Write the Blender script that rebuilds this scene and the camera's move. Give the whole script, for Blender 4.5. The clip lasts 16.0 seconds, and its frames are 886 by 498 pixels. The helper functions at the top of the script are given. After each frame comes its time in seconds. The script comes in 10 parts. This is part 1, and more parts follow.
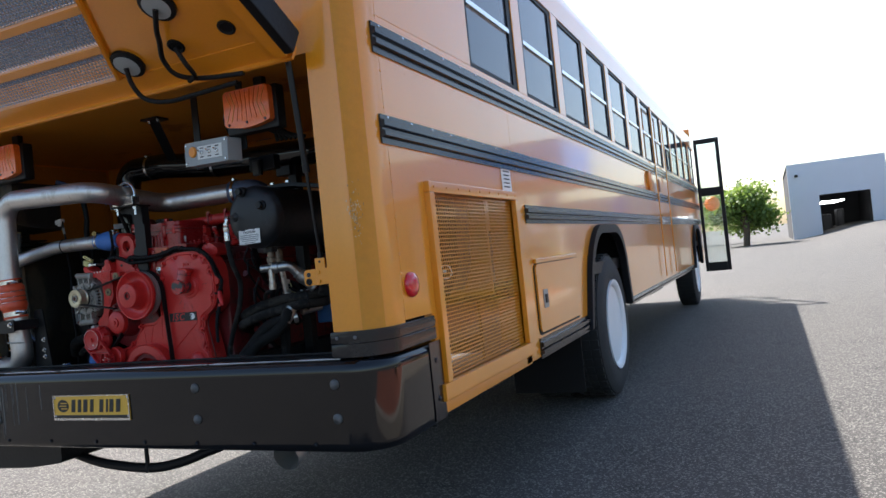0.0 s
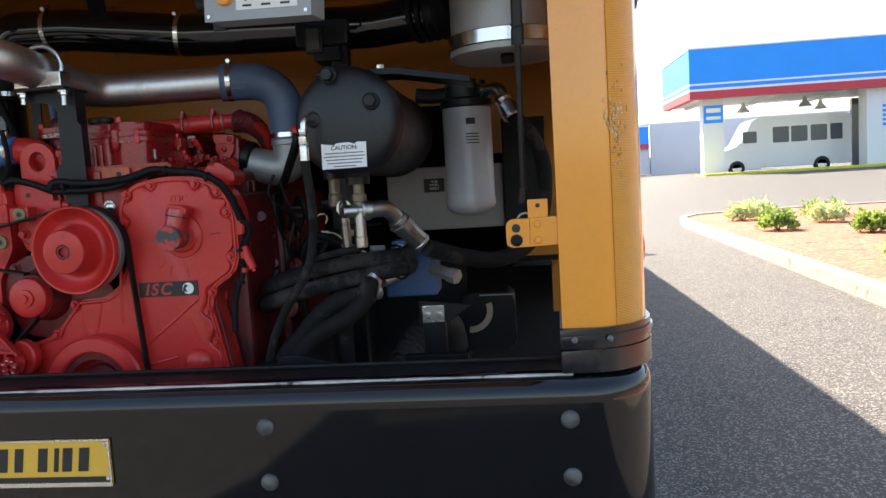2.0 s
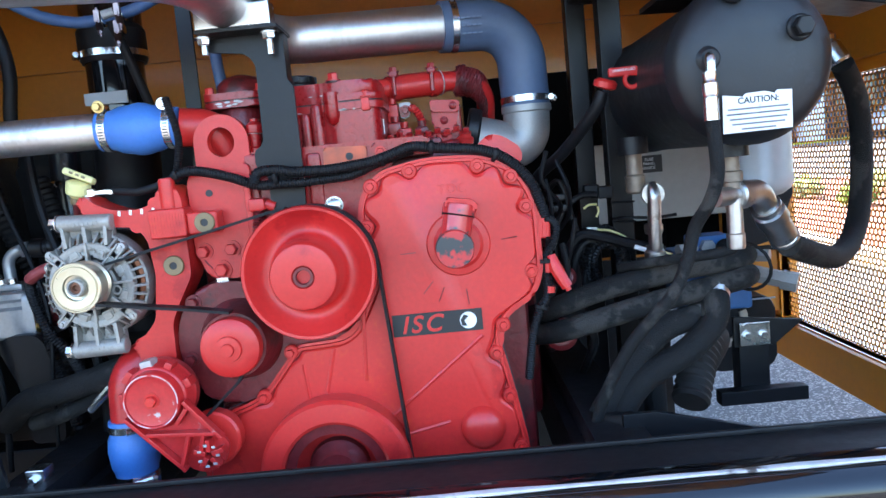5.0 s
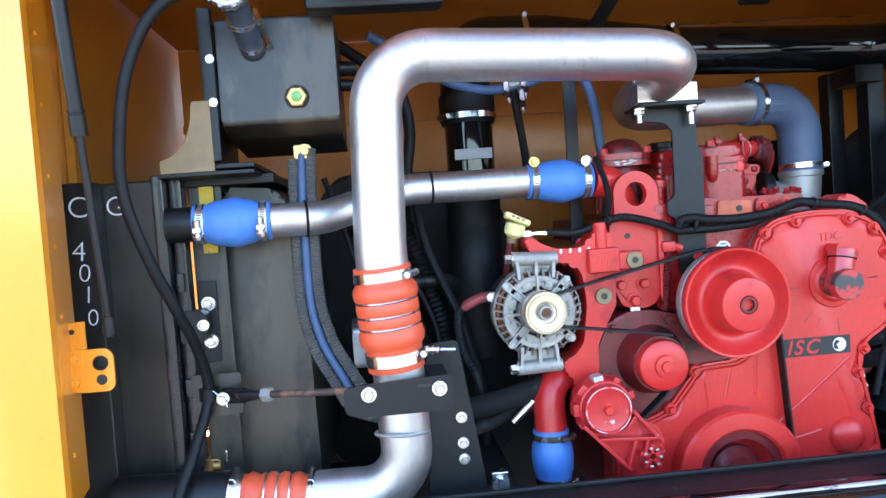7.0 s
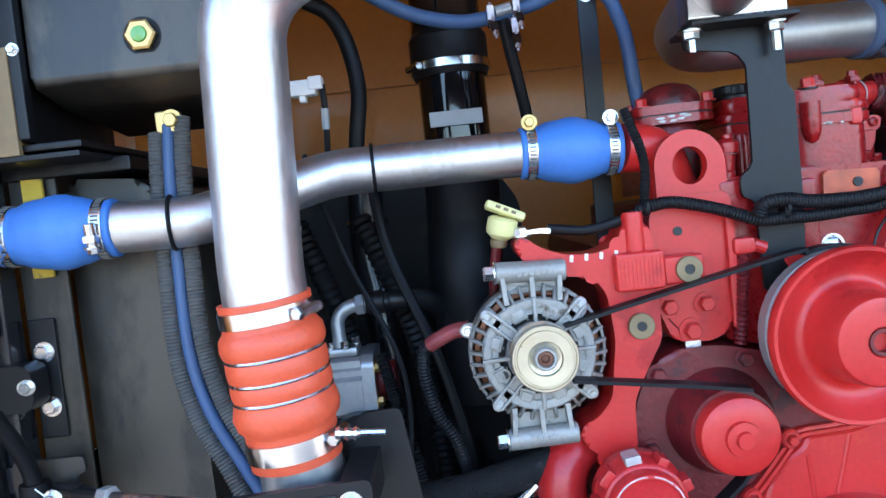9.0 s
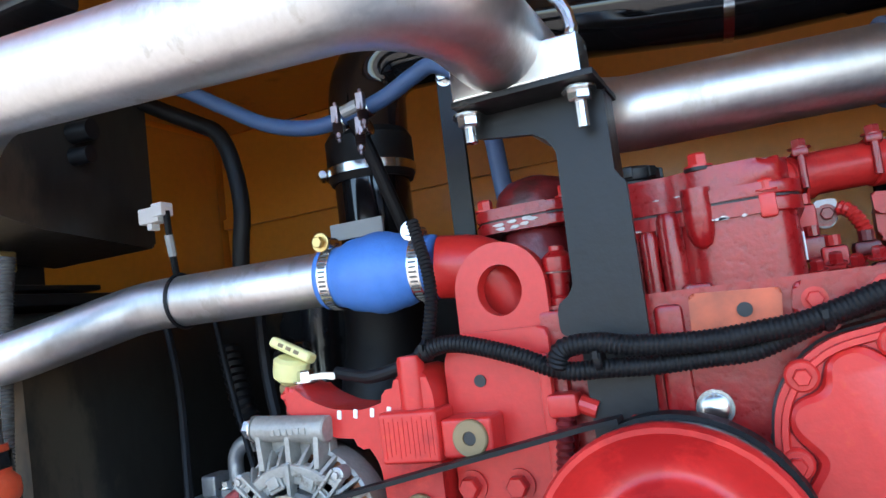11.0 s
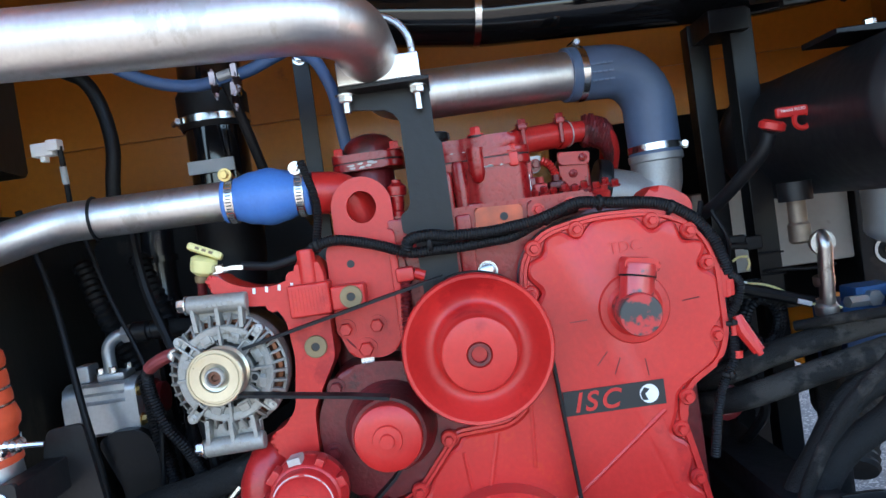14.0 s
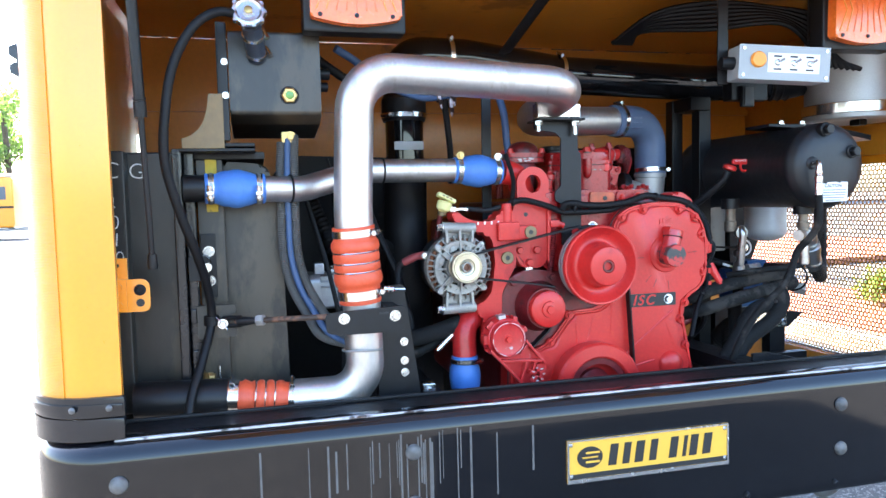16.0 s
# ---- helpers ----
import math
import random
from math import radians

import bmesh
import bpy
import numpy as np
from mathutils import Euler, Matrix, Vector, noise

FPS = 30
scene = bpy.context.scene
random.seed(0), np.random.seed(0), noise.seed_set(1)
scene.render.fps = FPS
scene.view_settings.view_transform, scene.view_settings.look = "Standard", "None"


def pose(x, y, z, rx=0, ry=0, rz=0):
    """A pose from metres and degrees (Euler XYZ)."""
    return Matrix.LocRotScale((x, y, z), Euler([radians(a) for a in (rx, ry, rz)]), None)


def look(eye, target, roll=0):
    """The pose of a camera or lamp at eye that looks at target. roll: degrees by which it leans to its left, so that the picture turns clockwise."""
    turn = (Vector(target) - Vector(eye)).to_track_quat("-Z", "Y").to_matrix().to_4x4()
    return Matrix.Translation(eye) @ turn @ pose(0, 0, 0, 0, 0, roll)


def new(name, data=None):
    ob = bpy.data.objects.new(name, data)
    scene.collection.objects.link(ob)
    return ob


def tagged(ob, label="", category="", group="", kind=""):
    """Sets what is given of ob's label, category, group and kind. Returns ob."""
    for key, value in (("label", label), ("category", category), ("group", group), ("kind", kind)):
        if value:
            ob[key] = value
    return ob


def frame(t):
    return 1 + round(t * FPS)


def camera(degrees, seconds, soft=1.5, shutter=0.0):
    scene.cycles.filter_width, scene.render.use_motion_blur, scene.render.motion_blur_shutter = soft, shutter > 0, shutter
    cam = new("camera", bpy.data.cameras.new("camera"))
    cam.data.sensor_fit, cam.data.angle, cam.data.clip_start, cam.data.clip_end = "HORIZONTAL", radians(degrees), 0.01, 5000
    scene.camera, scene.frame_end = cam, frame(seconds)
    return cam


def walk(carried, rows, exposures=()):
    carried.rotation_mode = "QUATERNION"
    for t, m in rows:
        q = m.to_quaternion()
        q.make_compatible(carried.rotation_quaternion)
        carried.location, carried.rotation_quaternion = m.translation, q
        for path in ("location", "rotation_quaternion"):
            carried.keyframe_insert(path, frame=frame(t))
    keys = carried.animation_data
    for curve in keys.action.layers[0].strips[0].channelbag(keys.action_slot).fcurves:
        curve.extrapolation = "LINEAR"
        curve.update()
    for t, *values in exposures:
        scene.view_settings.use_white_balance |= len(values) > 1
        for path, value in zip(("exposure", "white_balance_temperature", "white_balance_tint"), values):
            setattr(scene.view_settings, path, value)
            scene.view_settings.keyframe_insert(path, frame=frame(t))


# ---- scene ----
cam = camera(62.8, 16.0)
PATH = [
    (0, (2.310, -1.870, 1.133), (1.488, -0.047, 1.160), -5.9),
    (0.5, (1.918, -1.894, 1.193), (1.176, -0.039, 1.107), -6.9),
    (1, (1.535, -1.890, 1.233), (0.897, -0.015, 0.957), -11.5),
    (1.5, (1.202, -1.617, 1.224), (0.786, 0.324, 0.977), -7.2),
    (2, (0.986, -1.264, 1.216), (0.777, 0.716, 1.032), -3.5),
    (2.5, (0.850, -0.963, 1.214), (0.788, 1.030, 1.071), -1.3),
    (3, (0.738, -0.760, 1.212), (0.602, 1.228, 1.049), -5.0),
    (3.2, (0.701, -0.710, 1.210), (0.540, 1.271, 0.982), -5.7),
    (5.3, (0.093, -0.824, 1.253), (0.088, 1.164, 1.031), -5.3),
    (5.5, (-0.013, -0.84, 1.256), (0.013, 1.147, 1.036), -5.1),
    (6, (-0.288, -0.879, 1.272), (-0.115, 1.106, 1.096), -5.2),
    (6.5, (-0.455, -0.938, 1.297), (-0.241, 1.045, 1.156), -5.0),
    (7, (-0.601, -0.987, 1.296), (-0.436, 1.004, 1.219), -4.2),
    (7.5, (-0.724, -0.914, 1.278), (-0.573, 1.073, 1.112), -4.1),
    (8, (-0.765, -0.814, 1.257), (-0.49, 1.145, 0.961), -4.8),
    (8.5, (-0.629, -0.677, 1.258), (-0.341, 1.28, 0.965), -5.8),
    (9, (-0.415, -0.545, 1.299), (-0.448, 1.452, 1.191), -6.2),
    (9.2, (-0.361, -0.507, 1.295), (-0.435, 1.491, 1.259), -6.1),
    (11.3, (0.184, -0.262, 1.3), (-0.661, 1.539, 1.504), -7.2),
    (11.5, (0.243, -0.271, 1.304), (-0.567, 1.55, 1.467), -7.6),
    (12, (0.359, -0.283, 1.29), (-0.297, 1.603, 1.393), -8.2),
    (12.5, (0.36, -0.301, 1.271), (-0.14, 1.634, 1.192), -9.4),
    (13, (0.3, -0.361, 1.283), (-0.144, 1.584, 1.143), -9.9),
    (13.5, (0.165, -0.518, 1.271), (0.006, 1.473, 1.185), -9.3),
    (14, (-0.005, -0.687, 1.28), (-0.026, 1.312, 1.212), -8.1),
    (14.5, (-0.121, -0.897, 1.273), (-0.145, 1.101, 1.195), -5.6),
    (15, (-0.254, -1.143, 1.308), (-0.185, 0.853, 1.195), -3.8),
    (15.5, (-0.476, -1.306, 1.295), (-0.227, 0.673, 1.145), -3.4),
    (16, (-0.808, -1.386, 1.281), (-0.308, 0.546, 1.15), -1.4),
]
walk(cam, [(t, look(eye, target, roll)) for t, eye, target, roll in PATH],
     [(t, stops, kelvin, 10) for t, stops, kelvin in (
         (0.0, 1.29, 5900), (0.5, 1.09, 5900), (1.0, 1.66, 6250), (1.5, 1.92, 6450), (2.0, 2.09, 6600), (2.5, 2.28, 6550), (3.2, 3.16, 6100), (5.3, 3.55, 5500), (6.5, 3.65, 5500), (7.0, 3.75, 5650), (7.5, 3.61, 5650), (8.5, 3.55, 5450), (9.0, 3.54, 5400),
         (11.3, 3.55, 5800), (12.0, 3.49, 5900), (12.5, 3.31, 5900), (13.0, 3.19, 5850), (14.0, 3.29, 5800), (15.5, 3.59, 5750), (16.0, 3.59, 5750))])

# ---- world, sun ----
SUN = Vector((-0.48, 0.80, 1.0)).normalized()
world = bpy.data.worlds.new("sky")
scene.world = world
world.use_nodes = True
wn = world.node_tree.nodes
sky = wn.new("ShaderNodeTexSky")
sky.sky_type = 'NISHITA'
sky.sun_disc = False
sky.sun_elevation = math.asin(SUN.z)
sky.sun_rotation = math.atan2(SUN.x, SUN.y)
sky.air_density, sky.dust_density, sky.ozone_density = 1.2, 2.0, 1.0
wn["Background"].inputs["Strength"].default_value = 0.10
world.node_tree.links.new(sky.outputs["Color"], wn["Background"].inputs["Color"])
sun = new("sun", bpy.data.lights.new("sun", 'SUN'))
sun.data.energy, sun.data.angle, sun.data.color = 5.0, radians(0.55), (1.0, 0.90, 0.77)
sun.matrix_world = look(SUN * 30, (0, 0, 0))

# ---- materials ----
def material(name, colour, rough=0.5, metal=0.0, vary=0.12, scale=6.0, bump=0.0, grain=60.0, coat=0.0, wear=None, wear_at=0.62, wear_scale=14.0,
             wear_rough=None, stretch=(1, 1, 1), spec=0.5):
    """A painted or metal surface: two scales of tone, fine relief and, where asked, worn or dirty patches of a second colour."""
    m = bpy.data.materials.new(name)
    m.use_nodes = True
    nt = m.node_tree
    n, l = nt.nodes, nt.links
    b = n["Principled BSDF"]
    co = n.new("ShaderNodeTexCoord")
    mp = n.new("ShaderNodeMapping")
    mp.inputs["Scale"].default_value = stretch
    l.new(co.outputs["Object"], mp.inputs["Vector"])
    big = n.new("ShaderNodeTexNoise")
    big.inputs["Scale"].default_value, big.inputs["Detail"].default_value = scale, 5
    fine = n.new("ShaderNodeTexNoise")
    fine.inputs["Scale"].default_value, fine.inputs["Detail"].default_value = grain, 4
    for t in (big, fine):
        l.new(mp.outputs["Vector"], t.inputs["Vector"])
    mix = n.new("ShaderNodeMath")
    mix.operation = 'MULTIPLY_ADD'
    mix.inputs[1].default_value = 0.55
    l.new(big.outputs["Fac"], mix.inputs[0])
    half = n.new("ShaderNodeMath")
    half.operation = 'MULTIPLY'
    half.inputs[1].default_value = 0.45
    l.new(fine.outputs["Fac"], half.inputs[0])
    l.new(half.outputs[0], mix.inputs[2])
    ramp = n.new("ShaderNodeValToRGB")
    c = Vector(colour)
    ramp.color_ramp.elements[0].position, ramp.color_ramp.elements[1].position = 0.3, 0.7
    ramp.color_ramp.elements[0].color = (*(c * (1 - vary)), 1)
    ramp.color_ramp.elements[1].color = (*[min(1, v * (1 + vary)) for v in c], 1)
    l.new(mix.outputs[0], ramp.inputs["Fac"])
    out = ramp.outputs["Color"]
    rr = n.new("ShaderNodeMapRange")
    rr.inputs["To Min"].default_value, rr.inputs["To Max"].default_value = max(0.02, rough * 0.8), min(1, rough * 1.25)
    l.new(fine.outputs["Fac"], rr.inputs["Value"])
    rout = rr.outputs["Result"]
    if wear:
        w = n.new("ShaderNodeTexNoise")
        w.inputs["Scale"].default_value, w.inputs["Detail"].default_value, w.inputs["Roughness"].default_value = wear_scale, 8, 0.65
        l.new(mp.outputs["Vector"], w.inputs["Vector"])
        edge = n.new("ShaderNodeMapRange")
        edge.inputs["From Min"].default_value, edge.inputs["From Max"].default_value = wear_at, wear_at + 0.05
        l.new(w.outputs["Fac"], edge.inputs["Value"])
        mc = n.new("ShaderNodeMix")
        mc.data_type = 'RGBA'
        l.new(edge.outputs["Result"], mc.inputs["Factor"])
        l.new(out, mc.inputs["A"])
        mc.inputs["B"].default_value = (*wear, 1)
        out = mc.outputs["Result"]
        if wear_rough is not None:
            mr = n.new("ShaderNodeMix")
            l.new(edge.outputs["Result"], mr.inputs["Factor"])
            l.new(rout, mr.inputs["A"])
            mr.inputs["B"].default_value = wear_rough
            rout = mr.outputs["Result"]
    l.new(out, b.inputs["Base Color"])
    l.new(rout, b.inputs["Roughness"])
    b.inputs["Metallic"].default_value = metal
    b.inputs["Coat Weight"].default_value = coat
    b.inputs["Coat Roughness"].default_value = 0.06
    b.inputs["Specular IOR Level"].default_value = spec
    if bump:
        bp = n.new("ShaderNodeBump")
        bp.inputs["Strength"].default_value, bp.inputs["Distance"].default_value = bump, 0.004
        l.new(fine.outputs["Fac"], bp.inputs["Height"])
        l.new(bp.outputs["Normal"], b.inputs["Normal"])
    return m


YELLOW = material("school_bus_paint", (0.80, 0.288, 0.008), 0.30, vary=0.05, scale=3, coat=0.8, bump=0.02, grain=120)
YELLOW_IN = material("bay_paint", (0.58, 0.225, 0.016), 0.40, vary=0.12, scale=2.5, bump=0.05, wear=(0.34, 0.13, 0.02), wear_at=0.60, wear_scale=2.2, wear_rough=0.5, coat=0.1)
TAPE = material("reflective_tape", (0.66, 0.26, 0.012), 0.22, vary=0.08, scale=40, grain=300, bump=0.3)
BLACK = material("gloss_black_paint", (0.005, 0.005, 0.006), 0.06, vary=0.3, scale=5, spec=0.5, wear=(0.03, 0.028, 0.025), wear_at=0.68, wear_scale=9, wear_rough=0.3)
RAIL = material("black_rail_paint", (0.012, 0.012, 0.014), 0.2, vary=0.3, bump=0.05, spec=0.5)
SATIN = material("satin_black_steel", (0.008, 0.008, 0.009), 0.40, spec=0.32, vary=0.3, bump=0.15, wear=(0.05, 0.046, 0.04), wear_at=0.66, wear_scale=11, wear_rough=0.7)
MATT = material("matt_black_dusty", (0.009, 0.009, 0.010), 0.5, spec=0.26, vary=0.35, bump=0.2, wear=(0.04, 0.037, 0.032), wear_at=0.6, wear_scale=5, wear_rough=0.8)
TANKP = material("tank_black_enamel", (0.007, 0.008, 0.010), 0.46, spec=0.5, vary=0.3, bump=0.12, wear=(0.025, 0.026, 0.03), wear_at=0.60, wear_scale=6, wear_rough=0.6)
FRAMEB = material("black_frame_paint", (0.004, 0.004, 0.005), 0.34, spec=0.22, vary=0.3, bump=0.1, wear=(0.03, 0.028, 0.025), wear_at=0.68, wear_scale=14, wear_rough=0.6)
SHADE_BLACK = material("near_black_shade", (0.004, 0.004, 0.004), 0.95, spec=0.06, vary=0.4, bump=0.3)
RUBBER = material("black_rubber", (0.007, 0.007, 0.008), 0.5, spec=0.24, vary=0.3, bump=0.2)
TYRE = material("tyre_rubber", (0.022, 0.022, 0.022), 0.75, vary=0.3, bump=0.3)
WHITE = material("white_wheel_paint", (0.78, 0.79, 0.80), 0.4, vary=0.05)
RED = material("engine_red_paint", (0.53, 0.022, 0.018), 0.36, vary=0.16, scale=5, bump=0.07, grain=150, wear=(0.37, 0.010, 0.010), wear_at=0.60, wear_scale=7, wear_rough=0.45, spec=0.42, coat=0.14)
RED.node_tree.nodes["Principled BSDF"].inputs["Coat Roughness"].default_value = 0.30
RED_CAST = material("engine_red_cast", (0.30, 0.008, 0.009), 0.28, vary=0.40, scale=12, bump=0.16, grain=140, spec=0.40, wear=(0.34, 0.28, 0.26), wear_at=0.69, wear_scale=26, coat=0.30)
# darker copy of the engine red: oil, plus painted shade deep in the engine
RED_DARK = material("shaded_oily_red", (0.135, 0.011, 0.013), 0.36, vary=0.4, scale=10, bump=0.25, grain=120, wear=(0.06, 0.012, 0.012), wear_at=0.55, wear_scale=12)
ALU = material("aluminised_tube", (0.63, 0.62, 0.61), 0.41, metal=1.0, vary=0.12, scale=9, bump=0.10, grain=150, wear=(0.55, 0.53, 0.50), wear_at=0.58, wear_scale=16, wear_rough=0.50, stretch=(1, 1, 0.5))
CAST = material("cast_aluminium", (0.42, 0.41, 0.39), 0.52, metal=0.7, vary=0.15, bump=0.12, grain=260)
STEEL = material("zinc_steel", (0.66, 0.66, 0.65), 0.25, metal=1.0, vary=0.1, bump=0.05)
CLAMP = material("stainless_band", (0.72, 0.71, 0.69), 0.2, metal=1.0, vary=0.06)
BRASS = material("brass", (0.55, 0.39, 0.15), 0.4, metal=1.0, vary=0.15)
BLUE = material("blue_silicone", (0.07, 0.185, 0.52), 0.46, vary=0.1, scale=10, bump=0.15, grain=200)
DARKHOSE = material("grey_rubber_hose", (0.035, 0.045, 0.065), 0.5, vary=0.2, bump=0.15)
BLUEHOSE = material("blue_rubber_hose", (0.05, 0.09, 0.19), 0.5, vary=0.15, bump=0.1)
ORANGE = material("orange_silicone", (0.62, 0.085, 0.03), 0.42, vary=0.12, scale=10, bump=0.15, grain=200, wear=(0.42, 0.06, 0.03), wear_at=0.62, wear_scale=18)
DUSTY = material("dusty_grey_conduit", (0.10, 0.098, 0.092), 0.7, vary=0.3, bump=0.2)
GRIMY = material("dusty_black_panel", (0.020, 0.018, 0.015), 0.36, vary=0.45, scale=3, bump=0.10, wear=(0.062, 0.050, 0.034), wear_at=0.55, wear_scale=3.5, stretch=(1, 1, 0.4))
GREYRUB = material("grey_blue_rubber_elbow", (0.085, 0.122, 0.205), 0.48, vary=0.12, bump=0.15)
HOSE = material("braided_hose", (0.013, 0.013, 0.013), 0.7, spec=0.18, vary=0.3, bump=0.6, grain=400, wear=(0.045, 0.042, 0.038), wear_at=0.52, wear_scale=9, wear_rough=0.9)
GREYBOX = material("grey_enclosure", (0.34, 0.36, 0.37), 0.5, vary=0.06, bump=0.05)
FILTER = material("filter_grey_enamel", (0.47, 0.48, 0.49), 0.35, vary=0.06, coat=0.3)
LAMP_R = material("orange_red_lens", (0.90, 0.17, 0.02), 0.25, vary=0.15, scale=30, coat=0.6, bump=0.3, grain=110)
LAMP_O = material("amber_button", (0.85, 0.30, 0.03), 0.35, vary=0.05)
PLATE = material("yellow_nameplate", (0.74, 0.42, 0.05), 0.35, vary=0.05)
INK = material("black_ink", (0.015, 0.015, 0.015), 0.5, vary=0.2)
PAPER = material("white_label", (0.80, 0.80, 0.78), 0.55, vary=0.06, wear=(0.55, 0.53, 0.50), wear_at=0.64, wear_scale=30)
FADED = material("faded_print", (0.16, 0.16, 0.16), 0.6, vary=0.4, scale=60)
CHALK = material("white_paint_marker", (0.72, 0.72, 0.70), 0.8, vary=0.15)
CREAM = material("pale_yellow_plastic", (0.72, 0.66, 0.28), 0.45, vary=0.08)
OLIVE = material("old_brass_painted_bracket", (0.20, 0.14, 0.065), 0.55, vary=0.25, bump=0.2)
PANEL = material("pale_grey_panel", (0.36, 0.36, 0.33), 0.55, vary=0.08, wear=(0.28, 0.27, 0.25), wear_at=0.62, wear_scale=6)
TEAL = material("blue_painted_valve", (0.03, 0.10, 0.26), 0.4, vary=0.2, bump=0.2)
COPPER = material("copper_winding", (0.20, 0.075, 0.035), 0.45, metal=0.7, vary=0.3)
YBRKT = material("yellow_bracket", (0.78, 0.36, 0.02), 0.35, vary=0.08)
CHROME = material("chrome", (0.8, 0.8, 0.8), 0.12, metal=1.0, vary=0.03)

# orange reflections of the bay are painted into the red; its clear gloss is uneven
for red_, warm_ in ((RED, (0.57, 0.052, 0.014)), (RED_CAST, (0.40, 0.034, 0.010))):
    ramp_ = next(n for n in red_.node_tree.nodes if n.type == 'VALTORGB')
    mid_ = ramp_.color_ramp.elements.new(0.58)
    mid_.color = (*Vector(ramp_.color_ramp.elements[0].color[:3]).lerp(Vector(ramp_.color_ramp.elements[2].color[:3]), 0.6), 1)
    ramp_.color_ramp.elements[2].color = (*warm_, 1)
    red_.node_tree.nodes["Principled BSDF"].inputs["Coat Roughness"].default_value = 0.18
# fine cross ribs of the reflective strip
tn, tl = TAPE.node_tree.nodes, TAPE.node_tree.links
rib_wave = tn.new("ShaderNodeTexWave")
rib_wave.bands_direction = 'Z'
rib_wave.inputs["Scale"].default_value = 110
rib_co = tn.new("ShaderNodeTexCoord")
tl.new(rib_co.outputs["Object"], rib_wave.inputs["Vector"])
rib_bump = tn.new("ShaderNodeBump")
rib_bump.inputs["Strength"].default_value, rib_bump.inputs["Distance"].default_value = 0.35, 0.002
tl.new(rib_wave.outputs["Fac"], rib_bump.inputs["Height"])
tl.new(rib_bump.outputs["Normal"], tn["Principled BSDF"].inputs["Normal"])


def glass(name, tint, rough=0.03, clear=0.5):
    m = bpy.data.materials.new(name)
    m.use_nodes = True
    b = m.node_tree.nodes["Principled BSDF"]
    b.inputs["Base Color"].default_value = (*tint, 1)
    b.inputs["Roughness"].default_value = rough
    b.inputs["Transmission Weight"].default_value = clear
    b.inputs["IOR"].default_value = 1.45
    return m


WINDOW = glass("tinted_window_glass", (0.10, 0.12, 0.15), 0.03, 0.15)
CLEAR = glass("clear_glass", (0.80, 0.88, 0.88), 0.02, 0.95)


def ground_material(name, colour, dark, speck, scale, bump):
    m = material(name, colour, 0.9, vary=0.18, scale=0.6, grain=scale, bump=bump, wear=dark, wear_at=0.58, wear_scale=2.2)
    nt = m.node_tree
    n, l = nt.nodes, nt.links
    b = n["Principled BSDF"]
    was = b.inputs["Base Color"].links[0].from_socket
    co = n.new("ShaderNodeTexCoord")
    v = n.new("ShaderNodeTexVoronoi")
    v.inputs["Scale"].default_value = scale * 0.8
    l.new(co.outputs["Object"], v.inputs["Vector"])
    bright = n.new("ShaderNodeMapRange")
    bright.inputs["From Min"].default_value, bright.inputs["From Max"].default_value = 0.72, 0.86
    sep = n.new("ShaderNodeSeparateColor")
    l.new(v.outputs["Color"], sep.inputs["Color"])
    l.new(sep.outputs["Red"], bright.inputs["Value"])
    mc = n.new("ShaderNodeMix")
    mc.data_type = 'RGBA'
    l.new(bright.outputs["Result"], mc.inputs["Factor"])
    l.new(was, mc.inputs["A"])
    mc.inputs["B"].default_value = (*speck, 1)
    l.new(mc.outputs["Result"], b.inputs["Base Color"])
    return m


ASPHALT = ground_material("worn_asphalt", (0.052, 0.047, 0.042), (0.034, 0.031, 0.028), (0.19, 0.175, 0.155), 150, 1.0)
MULCH = ground_material("red_lava_mulch", (0.26, 0.085, 0.045), (0.14, 0.04, 0.025), (0.42, 0.16, 0.09), 28, 1.0)
CONCRETE = material("kerb_concrete", (0.34, 0.31, 0.27), 0.9, vary=0.15, scale=3, bump=0.4, wear=(0.2, 0.18, 0.16), wear_at=0.6, wear_scale=4)
STUCCO = material("white_stucco", (0.74, 0.75, 0.78), 0.85, vary=0.04, scale=0.6, bump=0.2)
FASCIA_B = material("blue_fascia", (0.008, 0.30, 0.95), 0.45, vary=0.06, scale=1)
FASCIA_R = material("red_fascia", (0.55, 0.035, 0.06), 0.45, vary=0.06, scale=1)
FASCIA_W = material("white_fascia", (0.8, 0.8, 0.8), 0.5, vary=0.03)
KERBY = material("yellow_kerb_paint", (0.62, 0.58, 0.03), 0.7, vary=0.1)
# near-black that stands for the shade inside the garage
DARKIN = material("shaded_interior", (0.05, 0.05, 0.055), 0.8, vary=0.3, scale=1)
VAN = material("white_van_paint", (0.78, 0.78, 0.77), 0.3, vary=0.03, coat=0.5)
LEAF = material("shrub_leaf", (0.14, 0.22, 0.055), 0.55, vary=0.45, scale=9)
LEAF2 = material("variegated_leaf", (0.50, 0.56, 0.30), 0.55, vary=0.5, scale=14)
